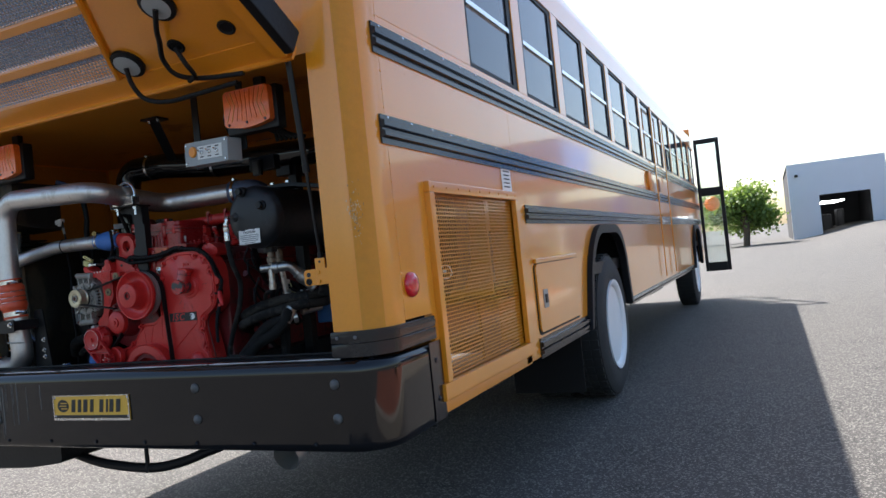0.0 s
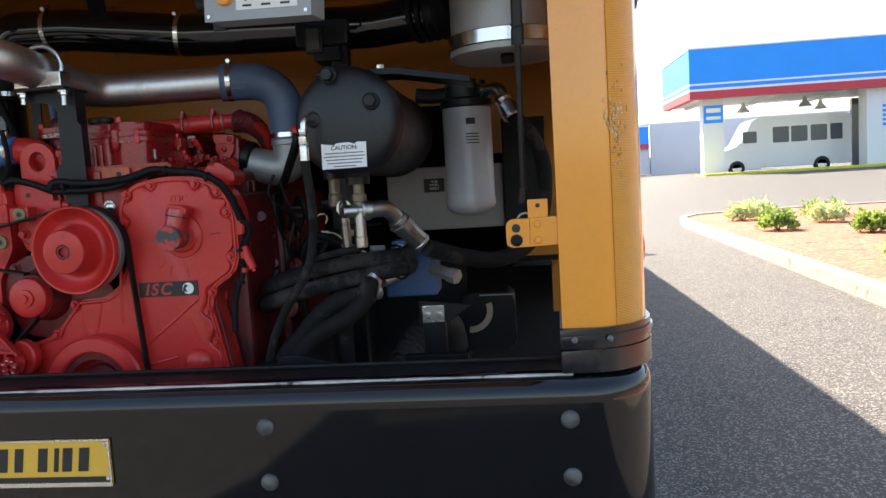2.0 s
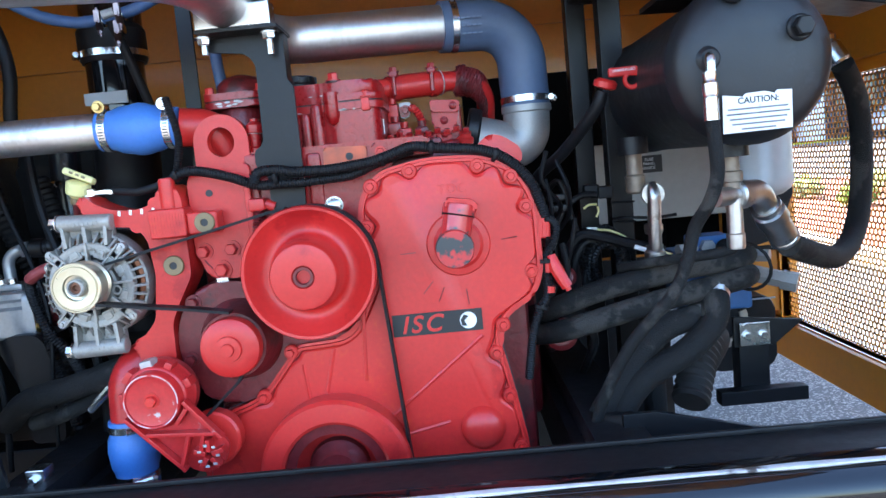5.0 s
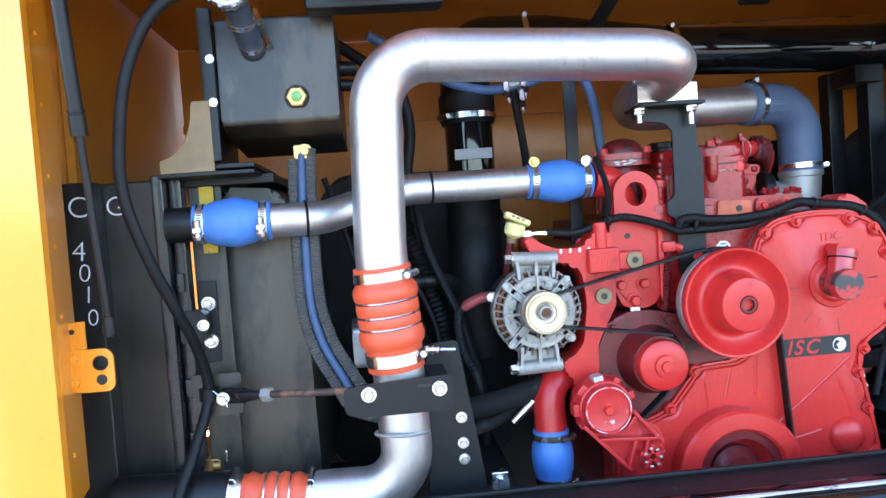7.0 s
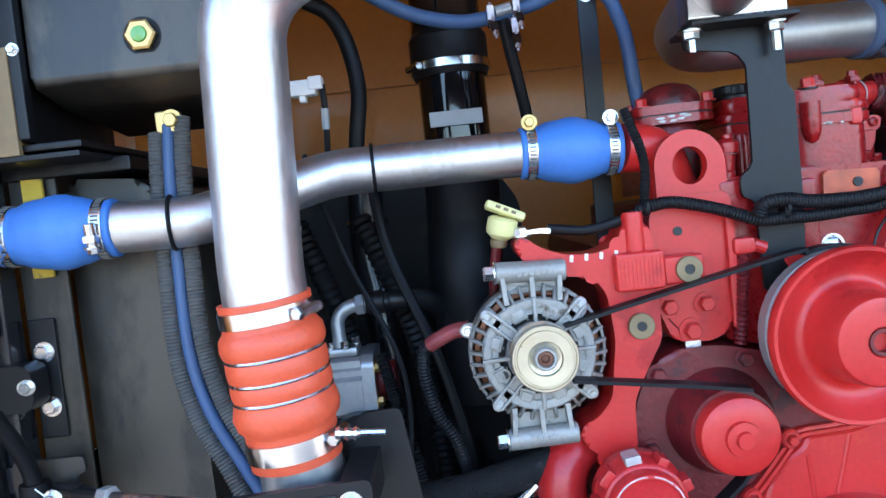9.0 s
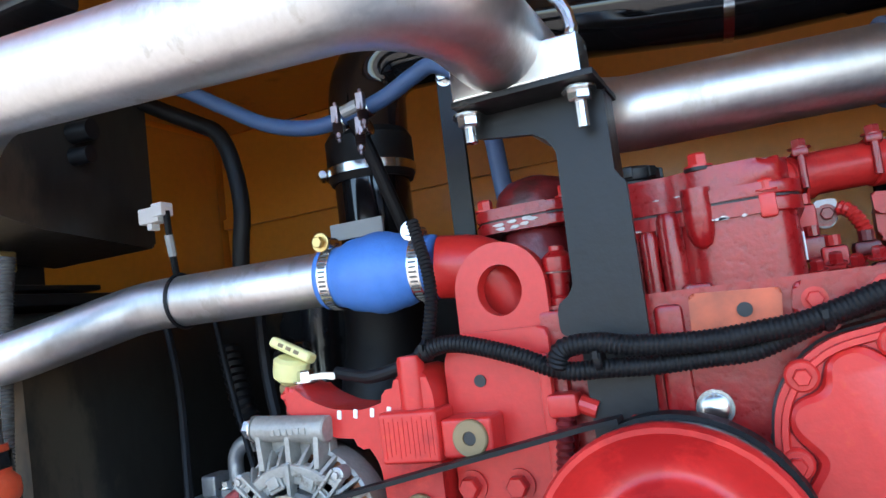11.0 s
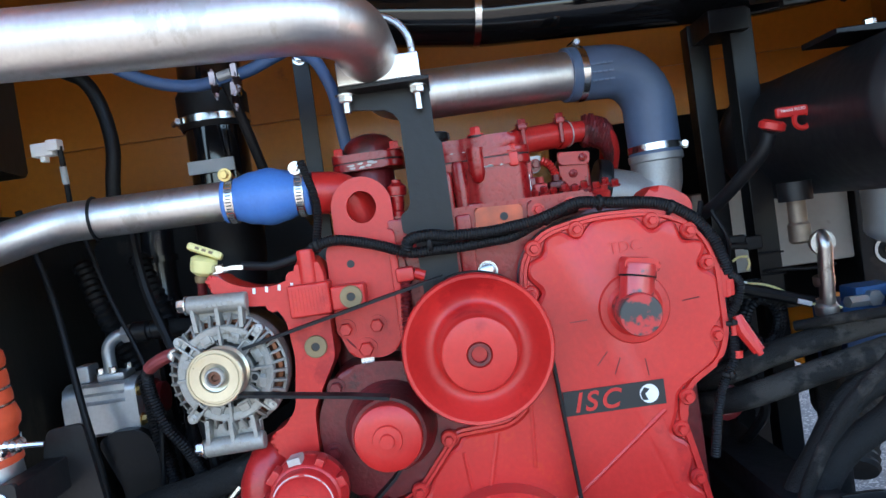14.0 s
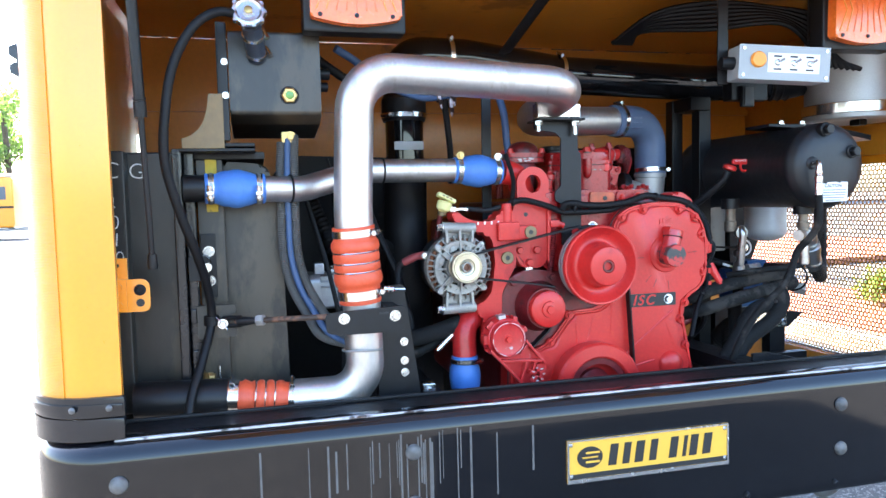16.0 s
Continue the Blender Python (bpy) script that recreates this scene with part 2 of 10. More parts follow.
for leaf_, tint_ in ((LEAF, (0.30, 0.42, 0.08, 1)), (LEAF2, (0.42, 0.50, 0.20, 1))):
    # thin leaves let some of the sun through
    nt_ = leaf_.node_tree
    out_ = next(n for n in nt_.nodes if n.type == 'OUTPUT_MATERIAL')
    bsdf_ = next(n for n in nt_.nodes if n.type == 'BSDF_PRINCIPLED')
    tr_ = nt_.nodes.new("ShaderNodeBsdfTranslucent")
    tr_.inputs["Color"].default_value = tint_
    mix_ = nt_.nodes.new("ShaderNodeMixShader")
    mix_.inputs[0].default_value = 0.4
    nt_.links.new(bsdf_.outputs[0], mix_.inputs[1])
    nt_.links.new(tr_.outputs[0], mix_.inputs[2])
    nt_.links.new(mix_.outputs[0], out_.inputs["Surface"])
BARK = material("bark", (0.10, 0.075, 0.05), 0.9, vary=0.3, bump=0.5)
POLE = material("brown_pole_paint", (0.30, 0.16, 0.09), 0.6, vary=0.15)

# ---- building helpers ----
BASES = {}


def thing(name, label, category, at=(0, 0, 0), group="", kind=""):
    ob = new(name)
    ob.location = at
    ob.empty_display_size = 0.1
    BASES[ob.name] = Vector(at)
    return tagged(ob, label, category, group, kind)


def finish(bm, name, mat, sharp=28):
    bmesh.ops.recalc_face_normals(bm, faces=bm.faces)
    me = bpy.data.meshes.new(name)
    bm.to_mesh(me)
    bm.free()
    me.materials.append(mat)
    me.polygons.foreach_set("use_smooth", [len(p.vertices) <= 4 for p in me.polygons])
    me.set_sharp_from_angle(angle=radians(sharp))
    return me


def crisp(ob, sharp):
    """Flat faces stay flat between their rounded edges."""
    if sharp == 28 and 6 < len(ob.data.polygons) < 4000:
        m = ob.modifiers.new("weighted_normal", 'WEIGHTED_NORMAL')
        m.keep_sharp = True
    return ob


def part(name, bm, mat, parent, label="", sharp=28):
    base = BASES[parent.name]
    bmesh.ops.translate(bm, verts=bm.verts, vec=-base)
    ob = crisp(new(name, finish(bm, name, mat, sharp)), sharp)
    ob.parent = parent
    BASES[ob.name] = base
    return tagged(ob, label)


def solo(name, bm, mat, label="", category="", group="", kind="", at=None, sharp=28):
    """A thing of one mesh."""
    co = [v.co for v in bm.verts]
    if at is None:
        at = Vector((sum(c.x for c in co) / len(co), sum(c.y for c in co) / len(co), min(c.z for c in co)))
    at = Vector(at)
    bmesh.ops.translate(bm, verts=bm.verts, vec=-at)
    ob = crisp(new(name, finish(bm, name, mat, sharp)), sharp)
    ob.location = at
    BASES[ob.name] = at
    return tagged(ob, label, category, group, kind)


def B():
    return bmesh.new()


def box(bm, x0, x1, y0, y1, z0, z1, bev=0.0, m=None, seg=2):
    vs = [bm.verts.new((x, y, z)) for x in (x0, x1) for y in (y0, y1) for z in (z0, z1)]
    fs = [bm.faces.new([vs[i] for i in q]) for q in ((0, 1, 3, 2), (4, 6, 7, 5), (0, 4, 5, 1), (2, 3, 7, 6), (0, 2, 6, 4), (1, 5, 7, 3))]
    if bev:
        es = list({e for f in fs for e in f.edges})
        r = bmesh.ops.bevel(bm, geom=es, offset=bev, segments=seg, affect='EDGES', profile=0.5)
        vs = list({v for v in vs if v.is_valid} | set(r["verts"]))
    if m:
        bmesh.ops.transform(bm, matrix=m, verts=vs)
    return bm


def frame_of(d):
    d = Vector(d).normalized()
    u = d.cross(Vector((0, 0, 1)) if abs(d.z) < 0.9 else Vector((1, 0, 0))).normalized()
    return u, d.cross(u).normalized()


def rings(bm, loops, cap0=True, cap1=True):
    made = [[bm.verts.new(p) for p in loop] for loop in loops]
    k = len(made[0])
    for a, b in zip(made, made[1:]):
        for i in range(k):
            bm.faces.new((a[i], a[(i + 1) % k], b[(i + 1) % k], b[i]))
    if cap0:
        bm.faces.new(made[0][::-1])
    if cap1:
        bm.faces.new(made[-1])
    return bm


def lathe(bm, prof, o, axis, seg=32, cap=True):
    """Turn a profile of (radius, height along the axis) round the axis from o."""
    d = Vector(axis).normalized()
    u, w = frame_of(d)
    o = Vector(o)
    loops = []
    for r, h in prof:
        r = max(r, 0.0004)
        loops.append([o + d * h + (u * math.cos(2 * math.pi * i / seg) + w * math.sin(2 * math.pi * i / seg)) * r for i in range(seg)])
    if cap == 'ring':
        return rings(bm, loops + loops[:1], False, False)
    return rings(bm, loops, cap, cap)


def cyl(bm, p0, p1, r0, r1=None, seg=20, bev=0.0):
    p0, p1 = Vector(p0), Vector(p1)
    r1 = r0 if r1 is None else r1
    h = (p1 - p0).length
    if bev:
        prof = [(r0 - bev, 0), (r0, bev), (r1, h - bev), (r1 - bev, h)]
    else:
        prof = [(r0, 0), (r1, h)]
    return lathe(bm, prof, p0, p1 - p0, seg)


def smooth_path(pts, n=8):
    pts = [Vector(p) for p in pts]
    out = []
    ext = [pts[0] * 2 - pts[1]] + pts + [pts[-1] * 2 - pts[-2]]
    for i in range(1, len(ext) - 2):
        p0, p1, p2, p3 = ext[i - 1:i + 3]
        for j in range(n):
            t = j / n
            out.append(0.5 * ((2 * p1) + (p2 - p0) * t + (2 * p0 - 5 * p1 + 4 * p2 - p3) * t * t + (3 * p1 - p0 - 3 * p2 + p3) * t ** 3))
    out.append(pts[-1])
    return out


def bent(pts, radius, n=8):
    """A polyline whose corners are rounded arcs, as a bent tube has."""
    pts = [Vector(p) for p in pts]
    rad = radius if isinstance(radius, (list, tuple)) else [radius] * (len(pts) - 2)
    out = [pts[0]]
    for (a, b, c), r in zip(zip(pts, pts[1:], pts[2:]), rad):
        d0, d1 = (a - b).normalized(), (c - b).normalized()
        ang = d0.angle(d1)
        cut = min(r / math.tan(ang / 2), (a - b).length * 0.49, (c - b).length * 0.49)
        rr = cut * math.tan(ang / 2)
        mid = (d0 + d1).normalized()
        centre = b + mid * (rr / math.sin(ang / 2))
        s, e = b + d0 * cut - centre, b + d1 * cut - centre
        tot = s.angle(e)
        ax = s.cross(e).normalized()
        for i in range(n + 1):
            out.append(centre + Matrix.Rotation(tot * i / n, 3, ax) @ s)
    out.append(pts[-1])
    return out


def tube(bm, path, r, seg=14, radii=None, cap=True, flat=1.0):
    path = [Vector(p) for p in path]
    loops = []
    d = (path[1] - path[0]).normalized()
    u, w = frame_of(d)
    for i, p in enumerate(path):
        a, b = path[max(i - 1, 0)], path[min(i + 1, len(path) - 1)]
        nd = (b - a)
        nd = nd.normalized() if nd.length > 1e-9 else d
        q = d.rotation_difference(nd)
        u, w, d = q @ u, q @ w, nd
        rr = radii[i] if radii else r
        loops.append([p + (u * math.cos(2 * math.pi * k / seg) + w * math.sin(2 * math.pi * k / seg) * flat) * rr for k in range(seg)])
    return rings(bm, loops, cap, cap)


def along(path, step):
    """Even steps along a path."""
    out, left = [Vector(path[0])], step
    for a, b in zip(path, path[1:]):
        a, b = Vector(a), Vector(b)
        ln = (b - a).length
        pos = left
        while pos <= ln and ln > 0:
            out.append(a.lerp(b, pos / ln))
            pos += step
        left = pos - ln
    return out


def corrugated(bm, pts, r, pitch=0.0046, depth=0.0008, seg=10):
    path = along(smooth_path(pts, 10), pitch / 2)
    return tube(bm, path, r, seg, [r + (depth if i % 2 else -depth) for i in range(len(path))])


def prism(bm, pts, y0, y1, bev=0.0, plane="xz", seg=2):
    """A flat outline, thickened. plane xz: pts are (x, z) and the thickness runs along y; yz: (y, z) along x; xy: (x, y) along z."""
    def at(p, h):
        return {"xz": (p[0], h, p[1]), "yz": (h, p[0], p[1]), "xy": (p[0], p[1], h)}[plane]
    a = [bm.verts.new(at(p, y0)) for p in pts]
    b = [bm.verts.new(at(p, y1)) for p in pts]
    k = len(pts)
    f0, f1 = bm.faces.new(a), bm.faces.new(b[::-1])
    for i in range(k):
        bm.faces.new((a[i], b[i], b[(i + 1) % k], a[(i + 1) % k]))
    if bev:
        bmesh.ops.bevel(bm, geom=list(f0.edges) + list(f1.edges), offset=bev, segments=seg, affect='EDGES', profile=0.5)
    return bm


def rounded(x0, x1, z0, z1, r, n=5):
    out = []
    for cx, cz, a0 in ((x1 - r, z1 - r, 0), (x0 + r, z1 - r, 90), (x0 + r, z0 + r, 180), (x1 - r, z0 + r, 270)):
        out += [(cx + r * math.cos(radians(a0 + 90 * i / n)), cz + r * math.sin(radians(a0 + 90 * i / n))) for i in range(n + 1)]
    return out


def arc(cx, cz, r, a0, a1, n=12):
    return [(cx + r * math.cos(radians(a0 + (a1 - a0) * i / n)), cz + r * math.sin(radians(a0 + (a1 - a0) * i / n))) for i in range(n + 1)]


def bolt(bm, p, axis=(0, -1, 0), r=0.011, h=0.010, washer=True):
    d = Vector(axis).normalized()
    p = Vector(p)
    if washer:
        lathe(bm, [(r * 1.45, 0), (r * 1.45, r * 0.22)], p, d, 16)
    u, w = frame_of(d)
    hexa = [[p + d * t + (u * math.cos(math.pi * k / 3) + w * math.sin(math.pi * k / 3)) * s for k in range(6)] for t, s in ((r * 0.2, r), (h * 0.85, r), (h, r * 0.85))]
    return rings(bm, hexa)


def torus(bm, c, axis, R, r, seg=24, sub=8):
    d = Vector(axis).normalized()
    u, w = frame_of(d)
    c = Vector(c)
    loops = []
    for i in range(seg):
        a = 2 * math.pi * i / seg
        o = u * math.cos(a) + w * math.sin(a)
        loops.append([c + o * (R + r * math.cos(2 * math.pi * j / sub)) + d * r * math.sin(2 * math.pi * j / sub) for j in range(sub)])
    vs = [[bm.verts.new(p) for p in lp] for lp in loops]
    for i in range(seg):
        for j in range(sub):
            bm.faces.new((vs[i][j], vs[(i + 1) % seg][j], vs[(i + 1) % seg][(j + 1) % sub], vs[i][(j + 1) % sub]))
    return bm


def words(name, body, size, m, mat, parent, depth=0.0006, align='CENTER', bold=0.0):
    cu = bpy.data.curves.new(name, 'FONT')
    cu.body, cu.size, cu.extrude, cu.align_x, cu.align_y, cu.offset = body, size, depth, align, 'CENTER', bold
    cu.materials.append(mat)
    ob = new(name, cu)
    base = BASES[parent.name]
    ob.parent = parent
    ob.matrix_basis = Matrix.Translation(-base) @ m
    BASES[ob.name] = base
    return ob


def rear(x, y, z, roll=0):
    """The pose of flat writing that faces the back of the bus."""
    return Matrix.Translation((x, y, z)) @ Matrix.Rotation(radians(roll), 4, 'Y') @ Matrix.Rotation(radians(90), 4, 'X')

# ---- ground and distance ----
def rise(x, y):
    def s(v):
        v = min(1, max(0, v))
        return v * v * (3 - 2 * v)
    return 0.75 * s((x - 3.5) / 5) * s((y - 17) / 14)


bm = B()
xs = [-3000, -600, -150, -40, -14, -6, -2, 0, 2, 3, 4, 5, 6, 7, 8, 9, 10, 12, 14, 17, 20, 25, 30, 40, 60, 150, 600, 3000]
ys = [-3000, -600, -150, -40, -14, -6, -2, 0, 2, 4, 6, 9, 12, 15, 17, 19, 21, 23, 25, 27, 29, 31, 34, 40, 50, 70, 150, 600, 3000]
vs = [[bm.verts.new((x, y, rise(x, y))) for y in ys] for x in xs]
for i in range(len(xs) - 1):
    for j in range(len(ys) - 1):
        bm.faces.new((vs[i][j], vs[i + 1][j], vs[i + 1][j + 1], vs[i][j + 1]))
solo("ground", bm, ASPHALT, "worn grey asphalt yard with fine stones showing", "ground", kind="structure", at=(0, 0, 0))


# ---- bus shell ----
def soften_(pts, r, n=4):
    """An open outline with its inner corners rounded."""
    out = [pts[0]]
    for a, b, c in zip(pts, pts[1:], pts[2:]):
        a, b, c = Vector(a), Vector(b), Vector(c)
        d = min(r, (a - b).length * 0.45, (c - b).length * 0.45)
        p, q = b + (a - b).normalized() * d, b + (c - b).normalized() * d
        out += [tuple((1 - k / n) ** 2 * p + 2 * k / n * (1 - k / n) * b + (k / n) ** 2 * q) for k in range(n + 1)]
    return out + [pts[-1]]


DRAB = material("dull_grey_rivet", (0.14, 0.14, 0.14), 0.4, metal=0.6, vary=0.2)
FLAKE = material("scraped_pale_paint", (0.60, 0.42, 0.22), 0.6, vary=0.25, scale=30)
BROWNED = material("scraped_dark_edge", (0.30, 0.13, 0.03), 0.6, vary=0.3, scale=30)
bus = thing("school_bus", "long yellow school bus with black rub rails and tinted windows", "bus", (0, 6, 0))
WX = 1.22
END = 11.6
for sx, nm in ((1, "right"), (-1, "left")):
    # corner post: a folded sheet, round at the outer corner
    bm = B()
    outer = [(1.055, 0.03)] + [(1.10 + 0.12 * math.sin(radians(a)), 0.15 - 0.12 * math.cos(radians(a))) for a in range(0, 91, 9)] + [(1.22, 0.198)]
    inner = [(1.19, 0.198)] + [(1.10 + 0.09 * math.sin(radians(a)), 0.15 - 0.09 * math.cos(radians(a))) for a in range(90, -1, -9)] + [(1.062, 0.045), (1.062, 0.048), (1.055, 0.048)]
    prism(bm, [(sx * x, y) for x, y in outer + inner], 0.92, 2.62, plane="xy")
    part("corner_post", bm, YELLOW, bus, sharp=25)
    bm = B()
    band = [(1.10 + 0.122 * math.sin(radians(a)), 0.15 - 0.122 * math.cos(radians(a))) for a in range(26, 66, 5)]
    back = [(1.10 + 0.118 * math.sin(radians(a)), 0.15 - 0.118 * math.cos(radians(a))) for a in range(61, 25, -5)]
    prism(bm, [(sx * x, y) for x, y in band + back], 0.93, 2.3, plane="xy")
    part("reflective_strip", bm, TAPE, bus, "dull gold reflective strip", sharp=25)
    # scraped patch across the strip: bare, pale and dark flakes
    if sx > 0:
        rnd = random.Random(12)
        for k in range(110):
            a0, z0 = rnd.gauss(33, 4.5), rnd.gauss(1.30, 0.036)
            ra, rz = rnd.uniform(0.2, 1.0), rnd.uniform(0.001, 0.005)
            bm = B()
            ring_ = []
            for j in range(9):
                q = rnd.uniform(0.55, 1.2)
                a_, z_ = radians(a0 + ra * q * math.cos(j * 0.698)), z0 + rz * q * math.sin(j * 0.698)
                ring_.append((1.10 + 0.1226 * math.sin(a_), 0.15 - 0.1226 * math.cos(a_), z_))
            vs_ = [bm.verts.new(p) for p in ring_]
            lo_ = [bm.verts.new((p[0] - 0.0014, p[1] + 0.0014, p[2])) for p in ring_]
            bm.faces.new(vs_)
            for j in range(9):
                bm.faces.new((vs_[j], vs_[(j + 1) % 9], lo_[(j + 1) % 9], lo_[j]))
            part("scrape_flake", bm, (FLAKE, FLAKE, BROWNED)[k % 3], bus)
    if sx < 0:
        bm = B()
        prism(bm, [(-1.056, 0.0485), (-1.059, 0.0485), (-1.083, 0.168), (-1.080, 0.168)], 0.925, 1.82, plane="xy")
        ret_ = part("post_return", bm, YELLOW, bus)
        for k in range(8):
            bm = B()
            lathe(bm, [(0.004, 0), (0.003, 0.002)], (-1.064, 0.085, 1.0 + k * 0.1), (1, -0.2, 0), 8)
            part("rivet", bm, YELLOW, ret_)
    # black wrap at the foot of the post
    bm = B()
    wrap = [(1.05, 0.018)] + [(1.10 + 0.128 * math.sin(radians(a)), 0.15 - 0.128 * math.cos(radians(a))) for a in range(0, 91, 9)] + [(1.228, 0.40)]
    wrap2 = [(1.215, 0.40)] + [(1.10 + 0.115 * math.sin(radians(a)), 0.15 - 0.115 * math.cos(radians(a))) for a in range(90, -1, -9)] + [(1.05, 0.035)]
    prism(bm, [(sx * x, y) for x, y in wrap + wrap2], 0.905, 0.942, 0.003, plane="xy")
    ridge = [(x * 1.003, y - 0.003) for x, y in wrap]
    prism(bm, [(sx * x, y) for x, y in ridge + wrap2], 0.917, 0.930, 0.002, plane="xy")
    grow = [(x * 1.001, y - 0.001) for x, y in wrap]
    prism(bm, [(sx * x, y) for x, y in grow + wrap2], 0.862, 0.903, 0.003, plane="xy")
    trim = part("corner_trim", bm, RAIL, bus, "black folded corner trim", sharp=25)
    for x, y, ax in ((1.075, 0.018, (0, -1, 0)), (1.137, 0.022, (0.3, -1, 0))):
        bm = B()
        lathe(bm, [(0.006, 0), (0.006, 0.002), (0.003, 0.004)], (sx * x, y - 0.003, 0.923), (sx * ax[0], ax[1], 0), 14)
        part("rivet", bm, DRAB, trim)
    # rivets down the joint with the side panels
    for k in range(26):
        bm = B()
        lathe(bm, [(0.006, 0), (0.005, 0.002), (0.002, 0.003)], (sx * 1.2195, 0.20, 0.98 + k * 0.06), (sx, 0, 0), 8)
        part("rivet", bm, YELLOW, bus)

    # lower side, with the wheel arch cut out
    VY0, VY1, VZ0, VZ1 = 0.475, 1.375, 0.70, 1.372
    bm = B()
    t0, t1 = sx * (WX - 0.03), sx * WX
    prism(bm, [(0.40, 0.594), (1.45, 0.594), (1.45, VZ0), (0.40, VZ0)], t0, t1, plane="yz")
    prism(bm, [(0.40, VZ0), (VY0, VZ0), (VY0, VZ1), (0.40, VZ1)], t0, t1, plane="yz")
    prism(bm, [(0.20, VZ1), (1.45, VZ1), (1.45, 1.94), (0.20, 1.94)], t0, t1, plane="yz")
    prism(bm, [(0.20, 0.95), (0.40, 0.95), (0.40, VZ1), (0.20, VZ1)], t0, t1, plane="yz")
    part("side_panel", bm, YELLOW, bus)
    bm = B()
    box(bm, min(sx * 1.172, sx * 1.187), max(sx * 1.172, sx * 1.187), 0.43, 1.44, 0.590, 0.697)
    part("sill_liner", bm, YELLOW_IN, bus)
    bm = B()
    prism(bm, [(VY1, 0.60), (2.62, 0.60), (2.62, 0.66), (2.80, 1.05), (3.06, 1.22), (3.80, 1.22), (4.0, 1.12), (4.10, 0.63), (5.4, 0.63), (5.4, 1.94), (1.452, 1.94), (1.452, 1.372), (VY1, 1.372)], t0, t1, plane="yz")
    part("side_panel", bm, YELLOW, bus)
    for a, b in ((5.402, 7.4), (7.402, 9.4)):
        bm = B()
        prism(bm, [(a, 0.63), (b, 0.63), (b, 1.94), (a, 1.94)], t0, t1, plane="yz")
        part("side_panel", bm, YELLOW, bus)
    bm = B()
    prism(bm, [(9.402, 0.63), (9.7, 0.63), (9.75, 1.0), (10.0, 1.2), (10.7, 1.2), (10.95, 1.0), (11.0, 0.63), (END, 0.63), (END, 1.94), (9.402, 1.94)], t0, t1, plane="yz")
    part("side_panel", bm, YELLOW, bus)
    # wheel arch flare
    for cy in (3.36, 10.35):
        bm = B()
        o = [(-0.76, 0.60), (-0.58, 1.05), (-0.30, 1.26), (0.40, 1.26), (0.64, 1.13), (0.76, 0.62)]
        i = [(0.69, 0.62), (0.585, 1.09), (0.38, 1.20), (-0.28, 1.20), (-0.53, 1.02), (-0.70, 0.60)]
        s = 1 if cy < 5 else 0.85
        prism(bm, soften_([(cy + y * s, z) for y, z in o], 0.16) + soften_([(cy + y * s, z) for y, z in i], 0.16), sx * (WX - 0.02), sx * (WX + 0.035), 0.008, plane="yz")
        part("wheel_arch", bm, RUBBER, bus, "black rubber wheel arch flare")
    # rub rails: two ribs on a flat strip
    for z0, z1, a, b in ((1.81, 1.91, 0.155, END), (1.517, 1.612, 0.155, END), (1.265, 1.356, 1.565, END), (0.59, 0.69, 1.59, 2.63), (0.60, 0.66, 4.10, 9.7)):
        h = z1 - z0
        bm = B()
        d0 = WX + 0.001
        pro = [(d0, z0), (d0 + 0.006, z0), (d0 + 0.006, z0 + h * 0.2), (d0 + 0.020, z0 + h * 0.26), (d0 + 0.020, z0 + h * 0.42), (d0 + 0.008, z0 + h * 0.48),
               (d0 + 0.008, z0 + h * 0.54), (d0 + 0.020, z0 + h * 0.60), (d0 + 0.020, z0 + h * 0.78), (d0 + 0.006, z0 + h * 0.84), (d0 + 0.006, z1), (d0, z1)]
        prism(bm, [(sx * x, z) for x, z in pro], a, b, plane="xz")
        rail = part("rub_rail", bm, RAIL, bus, "black ribbed steel rub rail")
        if a < 1 and sx > 0:
            for k in range(24):
                bm = B()
                lathe(bm, [(0.006, 0), (0.004, 0.003)], (d0 + 0.006, a + 0.05 + 0.17 * k, z1 - h * 0.07), (1, 0, 0), 8)
                part("rivet", bm, STEEL, rail)
    # window band: pillars, header and panes
    bm = B()
    box(bm, sx * (WX - 0.03), sx * WX, 0.20, END, 2.57, 2.70) if sx > 0 else box(bm, -WX, -WX + 0.03, 0.20, END, 2.57, 2.70)
    part("window_header", bm, YELLOW, bus)
    starts = [1.03 + 0.80 * k for k in range(13)]
    edges = [0.12] + starts
    for k, y in enumerate(starts):
        prev = 0.20 if k == 0 else starts[k - 1] + 0.66
        bm = B()
        x0, x1 = sorted((sx * (WX - 0.035), sx * WX))
        box(bm, x0, x1, prev, y, 1.94, 2.57, 0.004)
        part("window_pillar", bm, YELLOW, bus)
        if y + 0.66 > END:
            break
        bm = B()
        x0, x1 = sorted((sx * (WX - 0.024), sx * (WX - 0.006)))
        for a, b, c, d in ((y, y + 0.66, 1.94, 1.965), (y, y + 0.66, 2.545, 2.57), (y, y + 0.03, 1.965, 2.545), (y + 0.60, y + 0.66, 1.965, 2.545)):
            box(bm, x0, x1, a, b, c, d)
        win = part("window", bm, RUBBER, bus, "tinted two-part sliding bus window")
        bm = B()
        box(bm, x0, x1 if sx < 0 else x1 + 0.004, y + 0.03, y + 0.60, 2.225, 2.25, 0.003)
        part("window_bar", bm, CLAMP, win, "bright metal sash bar")
